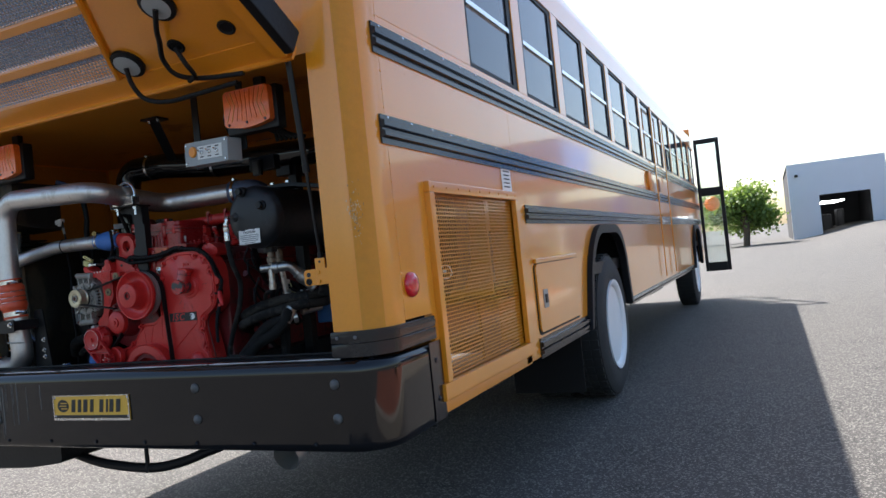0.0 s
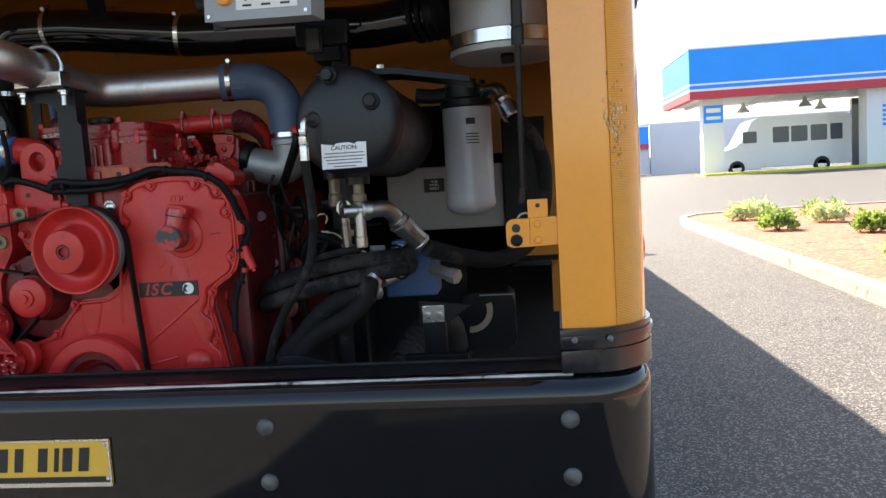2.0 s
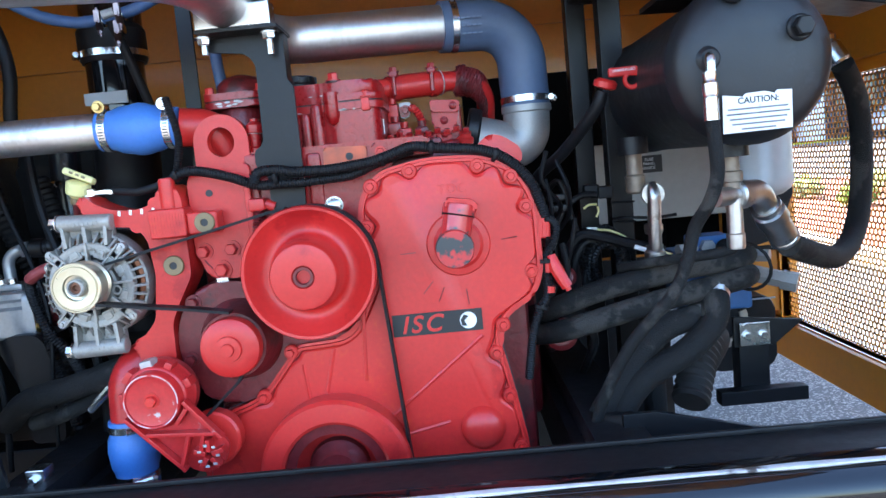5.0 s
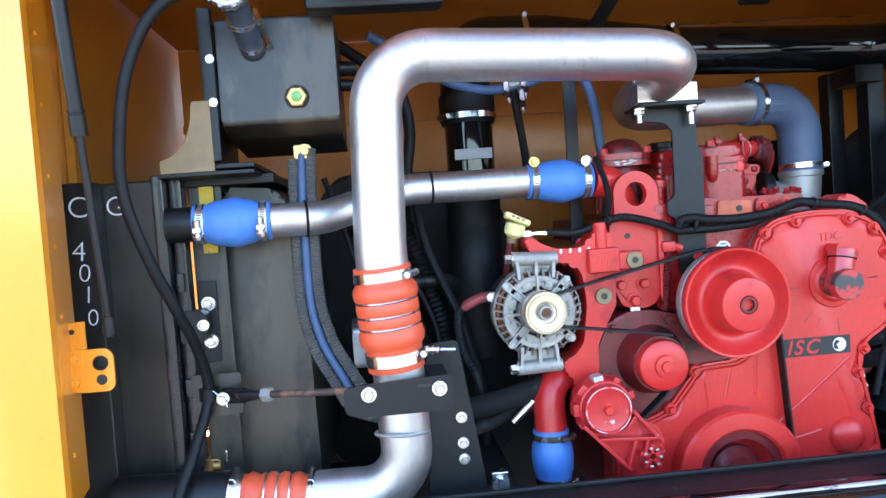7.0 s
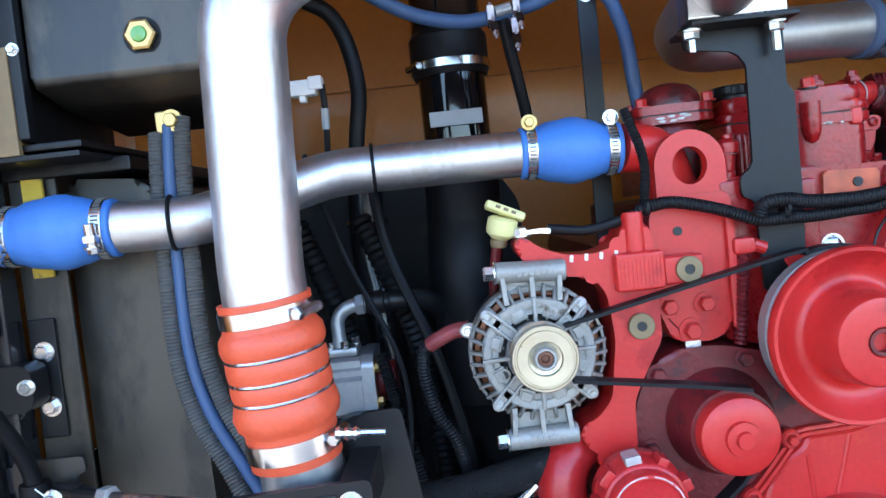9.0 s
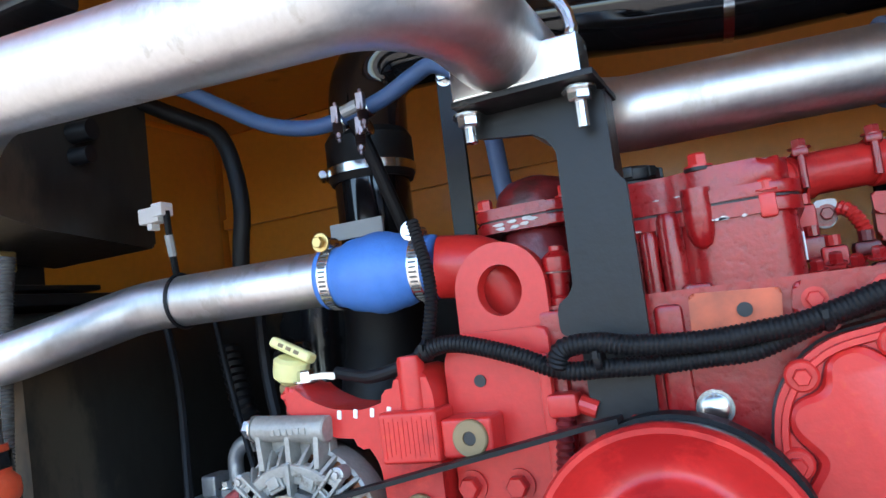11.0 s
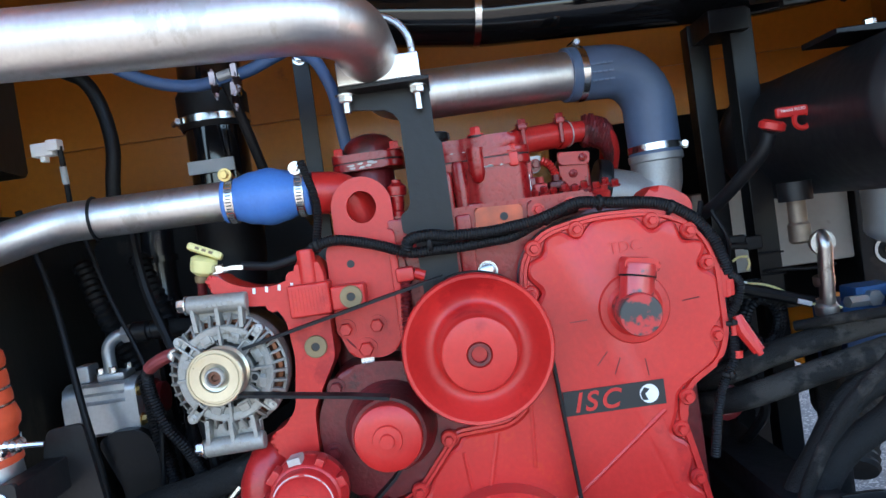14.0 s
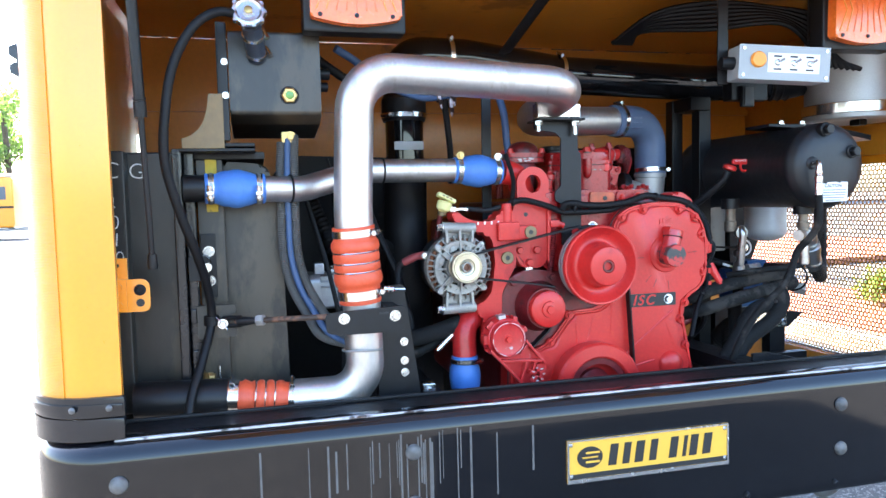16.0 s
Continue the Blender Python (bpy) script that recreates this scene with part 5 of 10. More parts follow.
for k in range(5):
    bm = B()
    tube(bm, [p + Vector((0.0235 * math.cos(i * 0.55 + k * 1.257) * 0.35, 0.0235 * math.sin(i * 0.55 + k * 1.257), 0.0235 * math.cos(i * 0.55 + k * 1.257))) for i, p in enumerate(knit)], 0.0036, 6)
    part("sleeve_strand", bm, RED_DARK, tub, "knitted heat sleeve")
    bm = B()
    tube(bm, [p + Vector((0.0235 * math.cos(-i * 0.55 + k * 1.257) * 0.35, 0.0235 * math.sin(-i * 0.55 + k * 1.257), 0.0235 * math.cos(-i * 0.55 + k * 1.257))) for i, p in enumerate(knit)], 0.0036, 6)
    part("sleeve_strand", bm, RED_DARK, tub)
for k in range(4):
    bm = B()
    c_ = run_[33] + Vector((0.002 * k, 0.003 * k, 0))
    tube(bm, [c_ + Vector((0.010 * math.sin(a * 0.5 + k), 0.026 * math.cos(a * 0.5), 0.027 * math.sin(a * 0.5) + 0.002 * math.sin(a * 2.1 + k))) for a in range(13)], 0.0034, 6)
    part("sleeve_strand", bm, RED_DARK, tub)
# knitted wrap lying along the head behind the lids
for k in range(4):
    bm = B()
    tube(bm, [(0.0 + 0.006 * i, 0.495 + 0.0028 * i + 0.007 * math.sin(i * 0.9 + k * 1.57), 1.402 + 0.007 * math.cos(i * 0.9 + k * 1.57)) for i in range(20)], 0.0042, 6)
    part("sleeve_strand", bm, RED_DARK, engine)
# stepped sensor plate, bolt tab, plugs and a flexible line between lids and turbocharger
bm = B()
prism(bm, soften([(0.205, 1.374), (0.258, 1.369), (0.251, 1.326), (0.245, 1.322), (0.237, 1.298), (0.220, 1.294), (0.212, 1.306), (0.211, 1.328), (0.204, 1.331)], 0.004), 0.598, 0.612, 0.003)
blk = part("sensor_plate", bm, RED, engine)
bm = B()
prism(bm, soften([(0.203, 1.376), (0.260, 1.371), (0.256, 1.349), (0.204, 1.353)], 0.004), 0.590, 0.600, 0.003)
part("plate_step", bm, RED, blk)
bm = B()
box(bm, 0.210, 0.262, 0.612, 0.68, 1.285, 1.368, 0.008)
part("sensor_body", bm, RED_CAST, blk)
for x, z, y in ((0.2275, 1.336, 0.598), (0.2265, 1.311, 0.598), (0.246, 1.362, 0.590)):
    bm = B()
    lathe(bm, [(0.0075, 0), (0.0075, 0.003), (0.006, 0.005), (0.0025, 0.006), (0.0015, 0.004)], (x, y, z), (0, -1, 0), 14)
    part("rivet_nut", bm, RED_CAST, blk)
bm = B()
prism(bm, soften([(0.147, 1.373), (0.169, 1.373), (0.167, 1.350), (0.160, 1.343), (0.148, 1.345)], 0.004), 0.558, 0.563, 0.0012)
tab_ = part("bolt_tab", bm, BARE, engine, "half-bare bolt tab")
bm = B()
prism(bm, soften([(0.1475, 1.366), (0.1665, 1.363), (0.166, 1.351), (0.160, 1.345), (0.1485, 1.347)], 0.003), 0.5565, 0.5578)
bolt(bm, (0.158, 0.5565, 1.358), r=0.0068, h=0.008)
part("bolt", bm, RED_CAST, tab_)
bm = B()
corrugated(bm, [(0.168, 0.545, 1.362), (0.178, 0.54, 1.355), (0.187, 0.54, 1.335), (0.184, 0.545, 1.316), (0.168, 0.55, 1.302), (0.150, 0.55, 1.300)], 0.0068, 0.0052, 0.0010, 10)
part("flexible_line", bm, RED, engine, "red-sprayed flexible line")
for c, w, h, mt in (((0.137, 0.52, 1.350), 0.010, 0.018, RED), ((0.140, 0.515, 1.324), 0.015, 0.012, RED_CAST), ((0.156, 0.51, 1.312), 0.012, 0.012, RED), ((0.186, 0.53, 1.318), 0.012, 0.007, RED_DARK), ((0.205, 0.56, 1.294), 0.014, 0.010, RED_CAST)):
    bm = B()
    box(bm, c[0] - w, c[0] + w, c[1], c[1] + 0.03, c[2] - h, c[2] + h, 0.004)
    cyl(bm, (c[0], c[1] + 0.004, c[2] + h), (c[0], c[1] + 0.004, c[2] + h + 0.010), 0.007, seg=10)
    part("wire_plug", bm, mt, engine)
bm = B()
box(bm, 0.147, 0.164, 0.512, 0.53, 1.297, 1.3005, 0.001)
part("plug_seal", bm, material("green_seal", (0.06, 0.30, 0.12), 0.5), engine)
bm = B()
lathe(bm, [(0.014, 0), (0.016, 0.004), (0.016, 0.014), (0.011, 0.018), (0.011, 0.026), (0.001, 0.027)], (0.262, 0.56, 1.284), (0.1, -0.2, 1), 16)
part("turbo_union", bm, RED, engine)
bm = B()
tube(bm, smooth_path([(0.262, 0.56, 1.29), (0.235, 0.545, 1.290), (0.200, 0.53, 1.284), (0.165, 0.50, 1.285)]), 0.0075, 12)
part("drain_line", bm, RED_CAST, engine)
for k in range(9):
    bm = B()
    bolt(bm, (0.135 + 0.016 * k, 0.44 + 0.006 * (k % 3), 1.302 + 0.004 * (k % 2)), (0, -0.3, 1), 0.006, 0.010)
    part("manifold_bolt", bm, RED_CAST, engine)
random.seed(5)
for i in range(26):
    bm = B()
    x, y, z = random.uniform(0.16, 0.35), random.uniform(0.52, 0.80), random.uniform(1.00, 1.20)
    pts = [(x, y, z)]
    for _ in range(3):
        pts.append((pts[-1][0] + random.uniform(-0.05, 0.05), pts[-1][1] + random.uniform(-0.06, 0.06), pts[-1][2] + random.uniform(-0.06, 0.06)))
    tube(bm, smooth_path(pts, 5), random.choice((0.006, 0.008, 0.012)), 8)
    cyl(bm, pts[0], (pts[0][0] + 0.012, pts[0][1] - 0.03, pts[0][2] + 0.01), 0.013, seg=8)
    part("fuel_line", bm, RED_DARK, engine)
# side of the block seen past the cover, with pump bodies, shade painted in
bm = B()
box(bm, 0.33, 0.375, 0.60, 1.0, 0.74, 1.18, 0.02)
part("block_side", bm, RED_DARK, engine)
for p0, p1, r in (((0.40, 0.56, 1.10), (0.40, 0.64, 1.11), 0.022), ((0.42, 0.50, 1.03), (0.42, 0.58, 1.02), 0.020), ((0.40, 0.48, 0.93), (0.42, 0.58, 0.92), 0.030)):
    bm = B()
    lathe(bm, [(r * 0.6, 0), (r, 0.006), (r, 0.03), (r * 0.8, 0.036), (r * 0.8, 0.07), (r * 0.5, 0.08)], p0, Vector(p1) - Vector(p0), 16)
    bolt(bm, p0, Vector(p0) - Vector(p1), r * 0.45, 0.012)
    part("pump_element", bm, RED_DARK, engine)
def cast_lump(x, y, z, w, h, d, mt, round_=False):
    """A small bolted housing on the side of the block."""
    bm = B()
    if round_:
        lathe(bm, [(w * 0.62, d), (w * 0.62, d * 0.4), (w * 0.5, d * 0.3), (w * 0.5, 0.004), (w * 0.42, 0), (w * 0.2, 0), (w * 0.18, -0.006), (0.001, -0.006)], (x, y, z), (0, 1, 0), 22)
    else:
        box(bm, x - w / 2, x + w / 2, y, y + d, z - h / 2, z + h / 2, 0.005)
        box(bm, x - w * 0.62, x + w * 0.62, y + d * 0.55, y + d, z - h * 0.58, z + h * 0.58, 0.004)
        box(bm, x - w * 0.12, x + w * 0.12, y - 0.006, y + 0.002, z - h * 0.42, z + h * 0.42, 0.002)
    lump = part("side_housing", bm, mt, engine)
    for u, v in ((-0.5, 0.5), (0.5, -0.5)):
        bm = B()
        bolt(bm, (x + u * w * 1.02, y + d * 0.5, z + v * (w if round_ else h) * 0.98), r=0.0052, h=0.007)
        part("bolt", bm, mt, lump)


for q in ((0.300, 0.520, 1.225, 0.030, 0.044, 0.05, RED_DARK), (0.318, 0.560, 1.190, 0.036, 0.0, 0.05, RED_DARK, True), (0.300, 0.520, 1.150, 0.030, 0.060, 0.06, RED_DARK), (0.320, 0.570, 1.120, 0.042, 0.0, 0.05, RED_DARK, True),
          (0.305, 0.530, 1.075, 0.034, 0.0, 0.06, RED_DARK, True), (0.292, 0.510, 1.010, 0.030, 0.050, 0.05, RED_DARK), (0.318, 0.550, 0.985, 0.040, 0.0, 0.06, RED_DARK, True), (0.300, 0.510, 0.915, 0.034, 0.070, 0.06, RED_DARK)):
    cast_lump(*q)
random.seed(8)
for i in range(8):
    bm = B()
    x, z = 0.385 + random.uniform(0, 0.06), random.uniform(0.95, 1.27)
    tube(bm, smooth_path([(x, 0.47, z), (x + random.uniform(-0.02, 0.03), 0.46, z - 0.05), (x + random.uniform(-0.02, 0.04), 0.50, z - 0.10), (x, 0.56, z - 0.14)], 5), random.choice((0.004, 0.006, 0.008)), 8)
    part("fuel_line", bm, RUBBER, engine)
# cast cover tab beside the harness
bm = B()
prism(bm, soften([(0.262, 1.262), (0.280, 1.281), (0.294, 1.293), (0.315, 1.289), (0.341, 1.270), (0.346, 1.256), (0.340, 1.238), (0.30, 1.240)], 0.012), 0.352, 0.42, 0.010, seg=3)
part("cast_tab", bm, RED, engine, sharp=40)
# red sensor plug on the harness side
bm = B()
tube(bm, [(0.372, 0.312, 1.098), (0.377, 0.308, 1.078), (0.392, 0.30, 1.048)], 0.009, 10, [0.007, 0.0105, 0.0085])
cyl(bm, (0.391, 0.3005, 1.050), (0.394, 0.2995, 1.043), 0.0045, seg=8)
part("sensor_plug", bm, RED, engine, "red-painted plug on a sensor lead")
bm = B()
box(bm, 0.356, 0.368, 0.308, 0.322, 1.125, 1.172, 0.003)
part("plug_bracket", bm, RED, engine)
# oil pan and dark mass below
bm = B()
box(bm, -0.18, 0.30, 0.42, 1.1, 0.60, 0.71, 0.02)
part("oil_pan", bm, MATT, engine)

# dipstick with its pale yellow handle
dip = thing("dipstick", "pale yellow plastic dipstick handle on a red tube", "dipstick", (-0.35, 0.34, 1.22))
bm = B()
tube(bm, smooth_path([(-0.362, 0.345, 1.256), (-0.366, 0.35, 1.235), (-0.372, 0.36, 1.19), (-0.38, 0.40, 1.10)]), 0.0065, 10)
part("dipstick_tube", bm, RED_DARK, dip)
bm = B()
lathe(bm, [(0.0095, 0), (0.0105, 0.003), (0.0105, 0.008), (0.008, 0.011)], (-0.362, 0.344, 1.246), (0.15, -0.1, 1), 14)
part("collar", bm, OLIVE, dip)
bm = B()
lathe(bm, [(0.010, 0), (0.0175, 0.006), (0.0185, 0.012), (0.0185, 0.024), (0.014, 0.027)], (-0.360, 0.343, 1.256), (0.30, -0.12, 1), 18)
box(bm, -0.0255, 0.0255, -0.0085, 0.0085, -0.0055, 0.0055, 0.004, Matrix.Translation((-0.350, 0.339, 1.289)) @ Matrix.Rotation(radians(26), 4, 'Y') @ Matrix.Rotation(radians(-14), 4, 'X'), 3)
handle_ = part("handle", bm, CREAM, dip)
for k in range(3):
    bm = B()
    box(bm, -0.013 + k * 0.010, -0.007 + k * 0.010, -0.0093, -0.0084, -0.0018, 0.0018, 0.0, Matrix.Translation((-0.350, 0.339, 1.289)) @ Matrix.Rotation(radians(26), 4, 'Y') @ Matrix.Rotation(radians(-14), 4, 'X'))
    part("moulded_mark", bm, OLIVE, handle_)

# alternator: drive-end frame with spokes and vent teeth, mounting lugs, pulley
alt = thing("alternator", "bare cast aluminium alternator with a bright pulley", "alternator", (-0.331, 0.33, 1.02))
AC = Vector((-0.331, 0.288, 1.1205))
DIRTY = material("stained_cast_aluminium", (0.34, 0.325, 0.295), 0.55, metal=0.55, vary=0.25, scale=14, bump=0.16, grain=220, wear=(0.19, 0.165, 0.13), wear_at=0.60, wear_scale=22, wear_rough=0.75)
bm = B()
lathe(bm, [(0.060, 0.125), (0.077, 0.118), (0.0795, 0.075), (0.0795, 0.040), (0.074, 0.034), (0.030, 0.034)], AC, (0, 1, 0), 48)
body = part("stator_housing", bm, SATIN, alt)
bm = B()
torus(bm, AC + Vector((0, 0.027, 0)), (0, 1, 0), 0.0685, 0.0075, 48, 8)
part("winding", bm, COPPER, alt, "copper winding behind the vent slots")
bm = B()
lathe(bm, [(0.0640, 0.0), (0.0660, 0.002), (0.0665, 0.010), (0.0600, 0.010), (0.0560, 0.007), (0.0545, 0.001), (0.0570, 0.0)], AC, (0, 1, 0), 64, 'ring')
ringf = part("front_ring", bm, DIRTY, alt, sharp=40)
bm = B()
lathe(bm, [(0.0775, 0.016), (0.0805, 0.018), (0.0815, 0.024), (0.0815, 0.044), (0.0780, 0.046), (0.0765, 0.020)], AC, (0, 1, 0), 64, 'ring')
part("outer_ring", bm, DIRTY, alt, sharp=40)
for i in range(34):
    a = 2 * math.pi * (i + 0.5) / 34
    m = Matrix.Translation(AC) @ Matrix.Rotation(-a, 4, 'Y') @ Matrix.Translation((0.0655, 0.003, 0)) @ Matrix.Rotation(radians(44), 4, 'Z')
    bm = B()
    box(bm, -0.002, 0.0205, -0.003, 0.006, -0.0021, 0.0021, 0.0012, m)
    part("vent_tooth", bm, DIRTY, ringf)
bm = B()
lathe(bm, [(0.030, 0.002), (0.036, 0.0), (0.0385, 0.004), (0.0385, 0.020), (0.030, 0.022)], AC, (0, 1, 0), 40, 'ring')
part("bearing_boss", bm, DIRTY, alt)
bm = B()
lathe(bm, [(0.0660, 0.004), (0.0660, 0.007), (0.0470, 0.007), (0.0470, 0.004)], AC, (0, 1, 0), 56, 'ring')
part("web_plate", bm, DIRTY, alt)
bm = B()
lathe(bm, [(0.0635, 0.022), (0.0635, 0.024), (0.03, 0.024), (0.03, 0.022)], AC, (0, 1, 0), 40, 'ring')
fan_ = part("inner_fan", bm, SATIN, alt)
for i in range(11):
    m = Matrix.Translation(AC) @ Matrix.Rotation(-2 * math.pi * i / 11, 4, 'Y') @ Matrix.Rotation(0.5, 4, 'Y')
    bm = B()
    box(bm, 0.040, 0.060, 0.012, 0.022, -0.001, 0.001, 0.0, m)
    part("fan_blade", bm, CAST, fan_)
for deg, pair in ((90, 0), (138, 1), (182, 0), (226, 1), (318, 1), (2, 0), (46, 1), (270, 0)):
    a = radians(deg)
    m = Matrix.Translation(AC) @ Matrix.Rotation(-a, 4, 'Y')
    bm = B()
    if pair:
        for o in (-0.0058, 0.0058):
            box(bm, 0.034, 0.078, -0.004, 0.006, o - 0.0017, o + 0.0017, 0.0010, m)
        box(bm, 0.036, 0.080, 0.000, 0.012, -0.0052, 0.0052, 0.001, m)
        box(bm, 0.052, 0.055, -0.0035, 0.004, -0.005, 0.005, 0.0008, m)
    else:
        box(bm, 0.034, 0.066, -0.003, 0.008, -0.0022, 0.0022, 0.0010, m)
    spoke = part("spoke", bm, DIRTY, alt)
    if pair:
        bm = B()
        lathe(bm, [(0.0068, 0.012), (0.0068, -0.001), (0.0050, -0.002)], m @ Vector((0.0765, 0.0, 0)), (0, 1, 0), 14)
        lathe(bm, [(0.0032, 0), (0.0032, 0.003), (0.0015, 0.0032)], m @ Vector((0.0765, -0.002, 0)), (0, -1, 0), 10)
        part("through_bolt", bm, CAST, spoke)
for deg in (68, 112, 160, 204, 248, 292, 340, 24):
    a = radians(deg)
    m = Matrix.Translation(AC) @ Matrix.Rotation(-a, 4, 'Y')
    bm = B()
    box(bm, 0.043, 0.060, 0.0015, 0.008, -0.0095, 0.0095, 0.002, m)
    box(bm, 0.0465, 0.0575, -0.0012, 0.002, -0.0070, 0.0070, 0.0015, m)
    web_ = part("web_pocket", bm, DIRTY, alt)
for dx, dz in ((-0.0425, -0.020), (0.0390, -0.0095)):
    bm = B()
    lathe(bm, [(0.0075, 0.006), (0.0075, -0.002), (0.0048, -0.002), (0.0044, 0.003)], AC + Vector((dx, 0, dz)), (0, 1, 0), 16, False)
    hole_ = part("screw_boss", bm, DIRTY, alt)
    bm = B()
    cyl(bm, AC + Vector((dx, 0.0005, dz)), AC + Vector((dx, 0.003, dz)), 0.0046)
    part("hole", bm, INK, hole_)
for s, cx, z, yy in ((1, -0.331, 1.2155, 0.300), (-1, -0.3345, 1.0235, 0.298)):
    bm = B()
    cyl(bm, (cx - 0.041, yy, z + 0.003 * s), (cx + 0.041, yy, z - 0.001), 0.0125, seg=20, bev=0.0015)
    for dx in (-0.034, 0.0, 0.033):
        far_ = AC.z + s * 0.060
        prism(bm, [(cx + dx * 0.92 - 0.0032, far_), (cx + dx * 0.92 + 0.0032, far_), (cx + dx + 0.0028, z), (cx + dx - 0.0028, z)], yy - 0.011, yy + 0.018, 0.001)
    z0_, z1_ = sorted((AC.z + s * 0.070, z))
    box(bm, cx - 0.036, cx + 0.036, yy + 0.006, yy + 0.020, z0_, z1_, 0.002)
    ear = part("mounting_lug", bm, DIRTY, alt)
    for k in range(6):
        bm = B()
        box(bm, cx - 0.016 + k * 0.007, cx - 0.0115 + k * 0.007, yy - 0.0132, yy - 0.0122, z - 0.003, z + 0.003, 0.0004)
        part("cast_mark", bm, DIRTY, ear)
    bm = B()
    bolt(bm, (cx - 0.041, yy, z + 0.003 * s), (-1, 0, 0.03 * s), 0.0095, 0.014)
    part("bolt", bm, STEEL, ear)
bm = B()
lathe(bm, [(0.024, 0), (0.034, 0.004), (0.0365, 0.010), (0.033, 0.013), (0.033, 0.034), (0.0368, 0.037), (0.0375, 0.039), (0.0375, 0.0435), (0.0362, 0.045), (0.0345, 0.0450), (0.0335, 0.0432), (0.0318, 0.0432), (0.0308, 0.0450), (0.0195, 0.0446), (0.0185, 0.0405), (0.012, 0.0385), (0.001, 0.0385)], AC - Vector((-0.0015, 0.004, -0.0045)), (0, -1, 0), 48)
PGOLD = material("zinc_yellow_pulley", (0.56, 0.51, 0.38), 0.30, metal=0.85, vary=0.12, scale=20, wear=(0.50, 0.44, 0.30), wear_at=0.6, wear_scale=16)
pul = part("alternator_pulley", bm, PGOLD, alt, "bright yellow-plated pulley", 40)
bm = B()
lathe(bm, [(0.0130, 0.0), (0.0130, 0.008), (0.0115, 0.010), (0.0095, 0.010), (0.0085, 0.003)], AC - Vector((-0.0015, 0.042, -0.0045)), (0, -1, 0), 24, False)
part("pulley_nut", bm, DIRTY, pul)
bm = B()
lathe(bm, [(0.0088, 0), (0.0084, 0.006), (0.005, 0.0065), (0.0035, 0.002), (0.001, 0.002)], AC - Vector((-0.0015, 0.042, -0.0045)), (0, -1, 0), 18)
part("shaft_end", bm, material("rusty_shaft", (0.16, 0.07, 0.04), 0.6, metal=0.4, vary=0.35, scale=60), pul, "rusty shaft end")
bm = B()
prism(bm, soften([(-0.398, 1.158), (-0.398, 1.142), (-0.414, 1.141), (-0.422, 1.150), (-0.414, 1.160)], 0.004), 0.324, 0.330, 0.001)
lug_ = part("terminal_lug", bm, DIRTY, alt)
bm = B()
bolt(bm, (-0.411, 0.324, 1.1505), r=0.0045, h=0.006)
part("bolt", bm, STEEL, lug_)
BOOT = material("faded_red_rubber", (0.26, 0.045, 0.045), 0.6, vary=0.2, bump=0.15)
bm = B()
tube(bm, smooth_path([(-0.408, 0.345, 1.150), (-0.428, 0.345, 1.148), (-0.448, 0.345, 1.140), (-0.458, 0.35, 1.134)]), 0.012, 14, None, True, 0.8)
part("terminal_boot", bm, BOOT, alt, "faded red rubber boot")
bm = B()
corrugated(bm, [(-0.458, 0.35, 1.134), (-0.468, 0.36, 1.122), (-0.470, 0.37, 1.09), (-0.460, 0.38, 1.04), (-0.440, 0.39, 1.00), (-0.425, 0.42, 0.93)], 0.0085, 0.005, 0.0008)
part("power_lead", bm, RUBBER, alt, "black corrugated power lead")

# ---- air pipes, hoses and clamps ----
def clamp_ring(parent, c, axis, r, w=0.012, screw=(0, 0, 1), mat=CLAMP):
    """A stainless worm-drive band round a hose, with its screw housing."""
    bm = B()
    lathe(bm, [(r, -w / 2), (r + 0.0016, -w / 2 + 0.0005), (r + 0.0016, w / 2 - 0.0005), (r, w / 2)], c, axis, 32)
    band = part("hose_clamp", bm, mat, parent, "stainless hose clamp")
    s = Vector(screw).normalized()
    p = Vector(c) + s * (r + 0.005)
    d = Vector(axis).normalized().cross(s)
    bm = B()
    cyl(bm, p - d * 0.016, p + d * 0.012, 0.0055, seg=10)
    bolt(bm, p + d * 0.012, d, 0.0065, 0.008, False)
    part("clamp_screw", bm, STEEL, band)
    return band


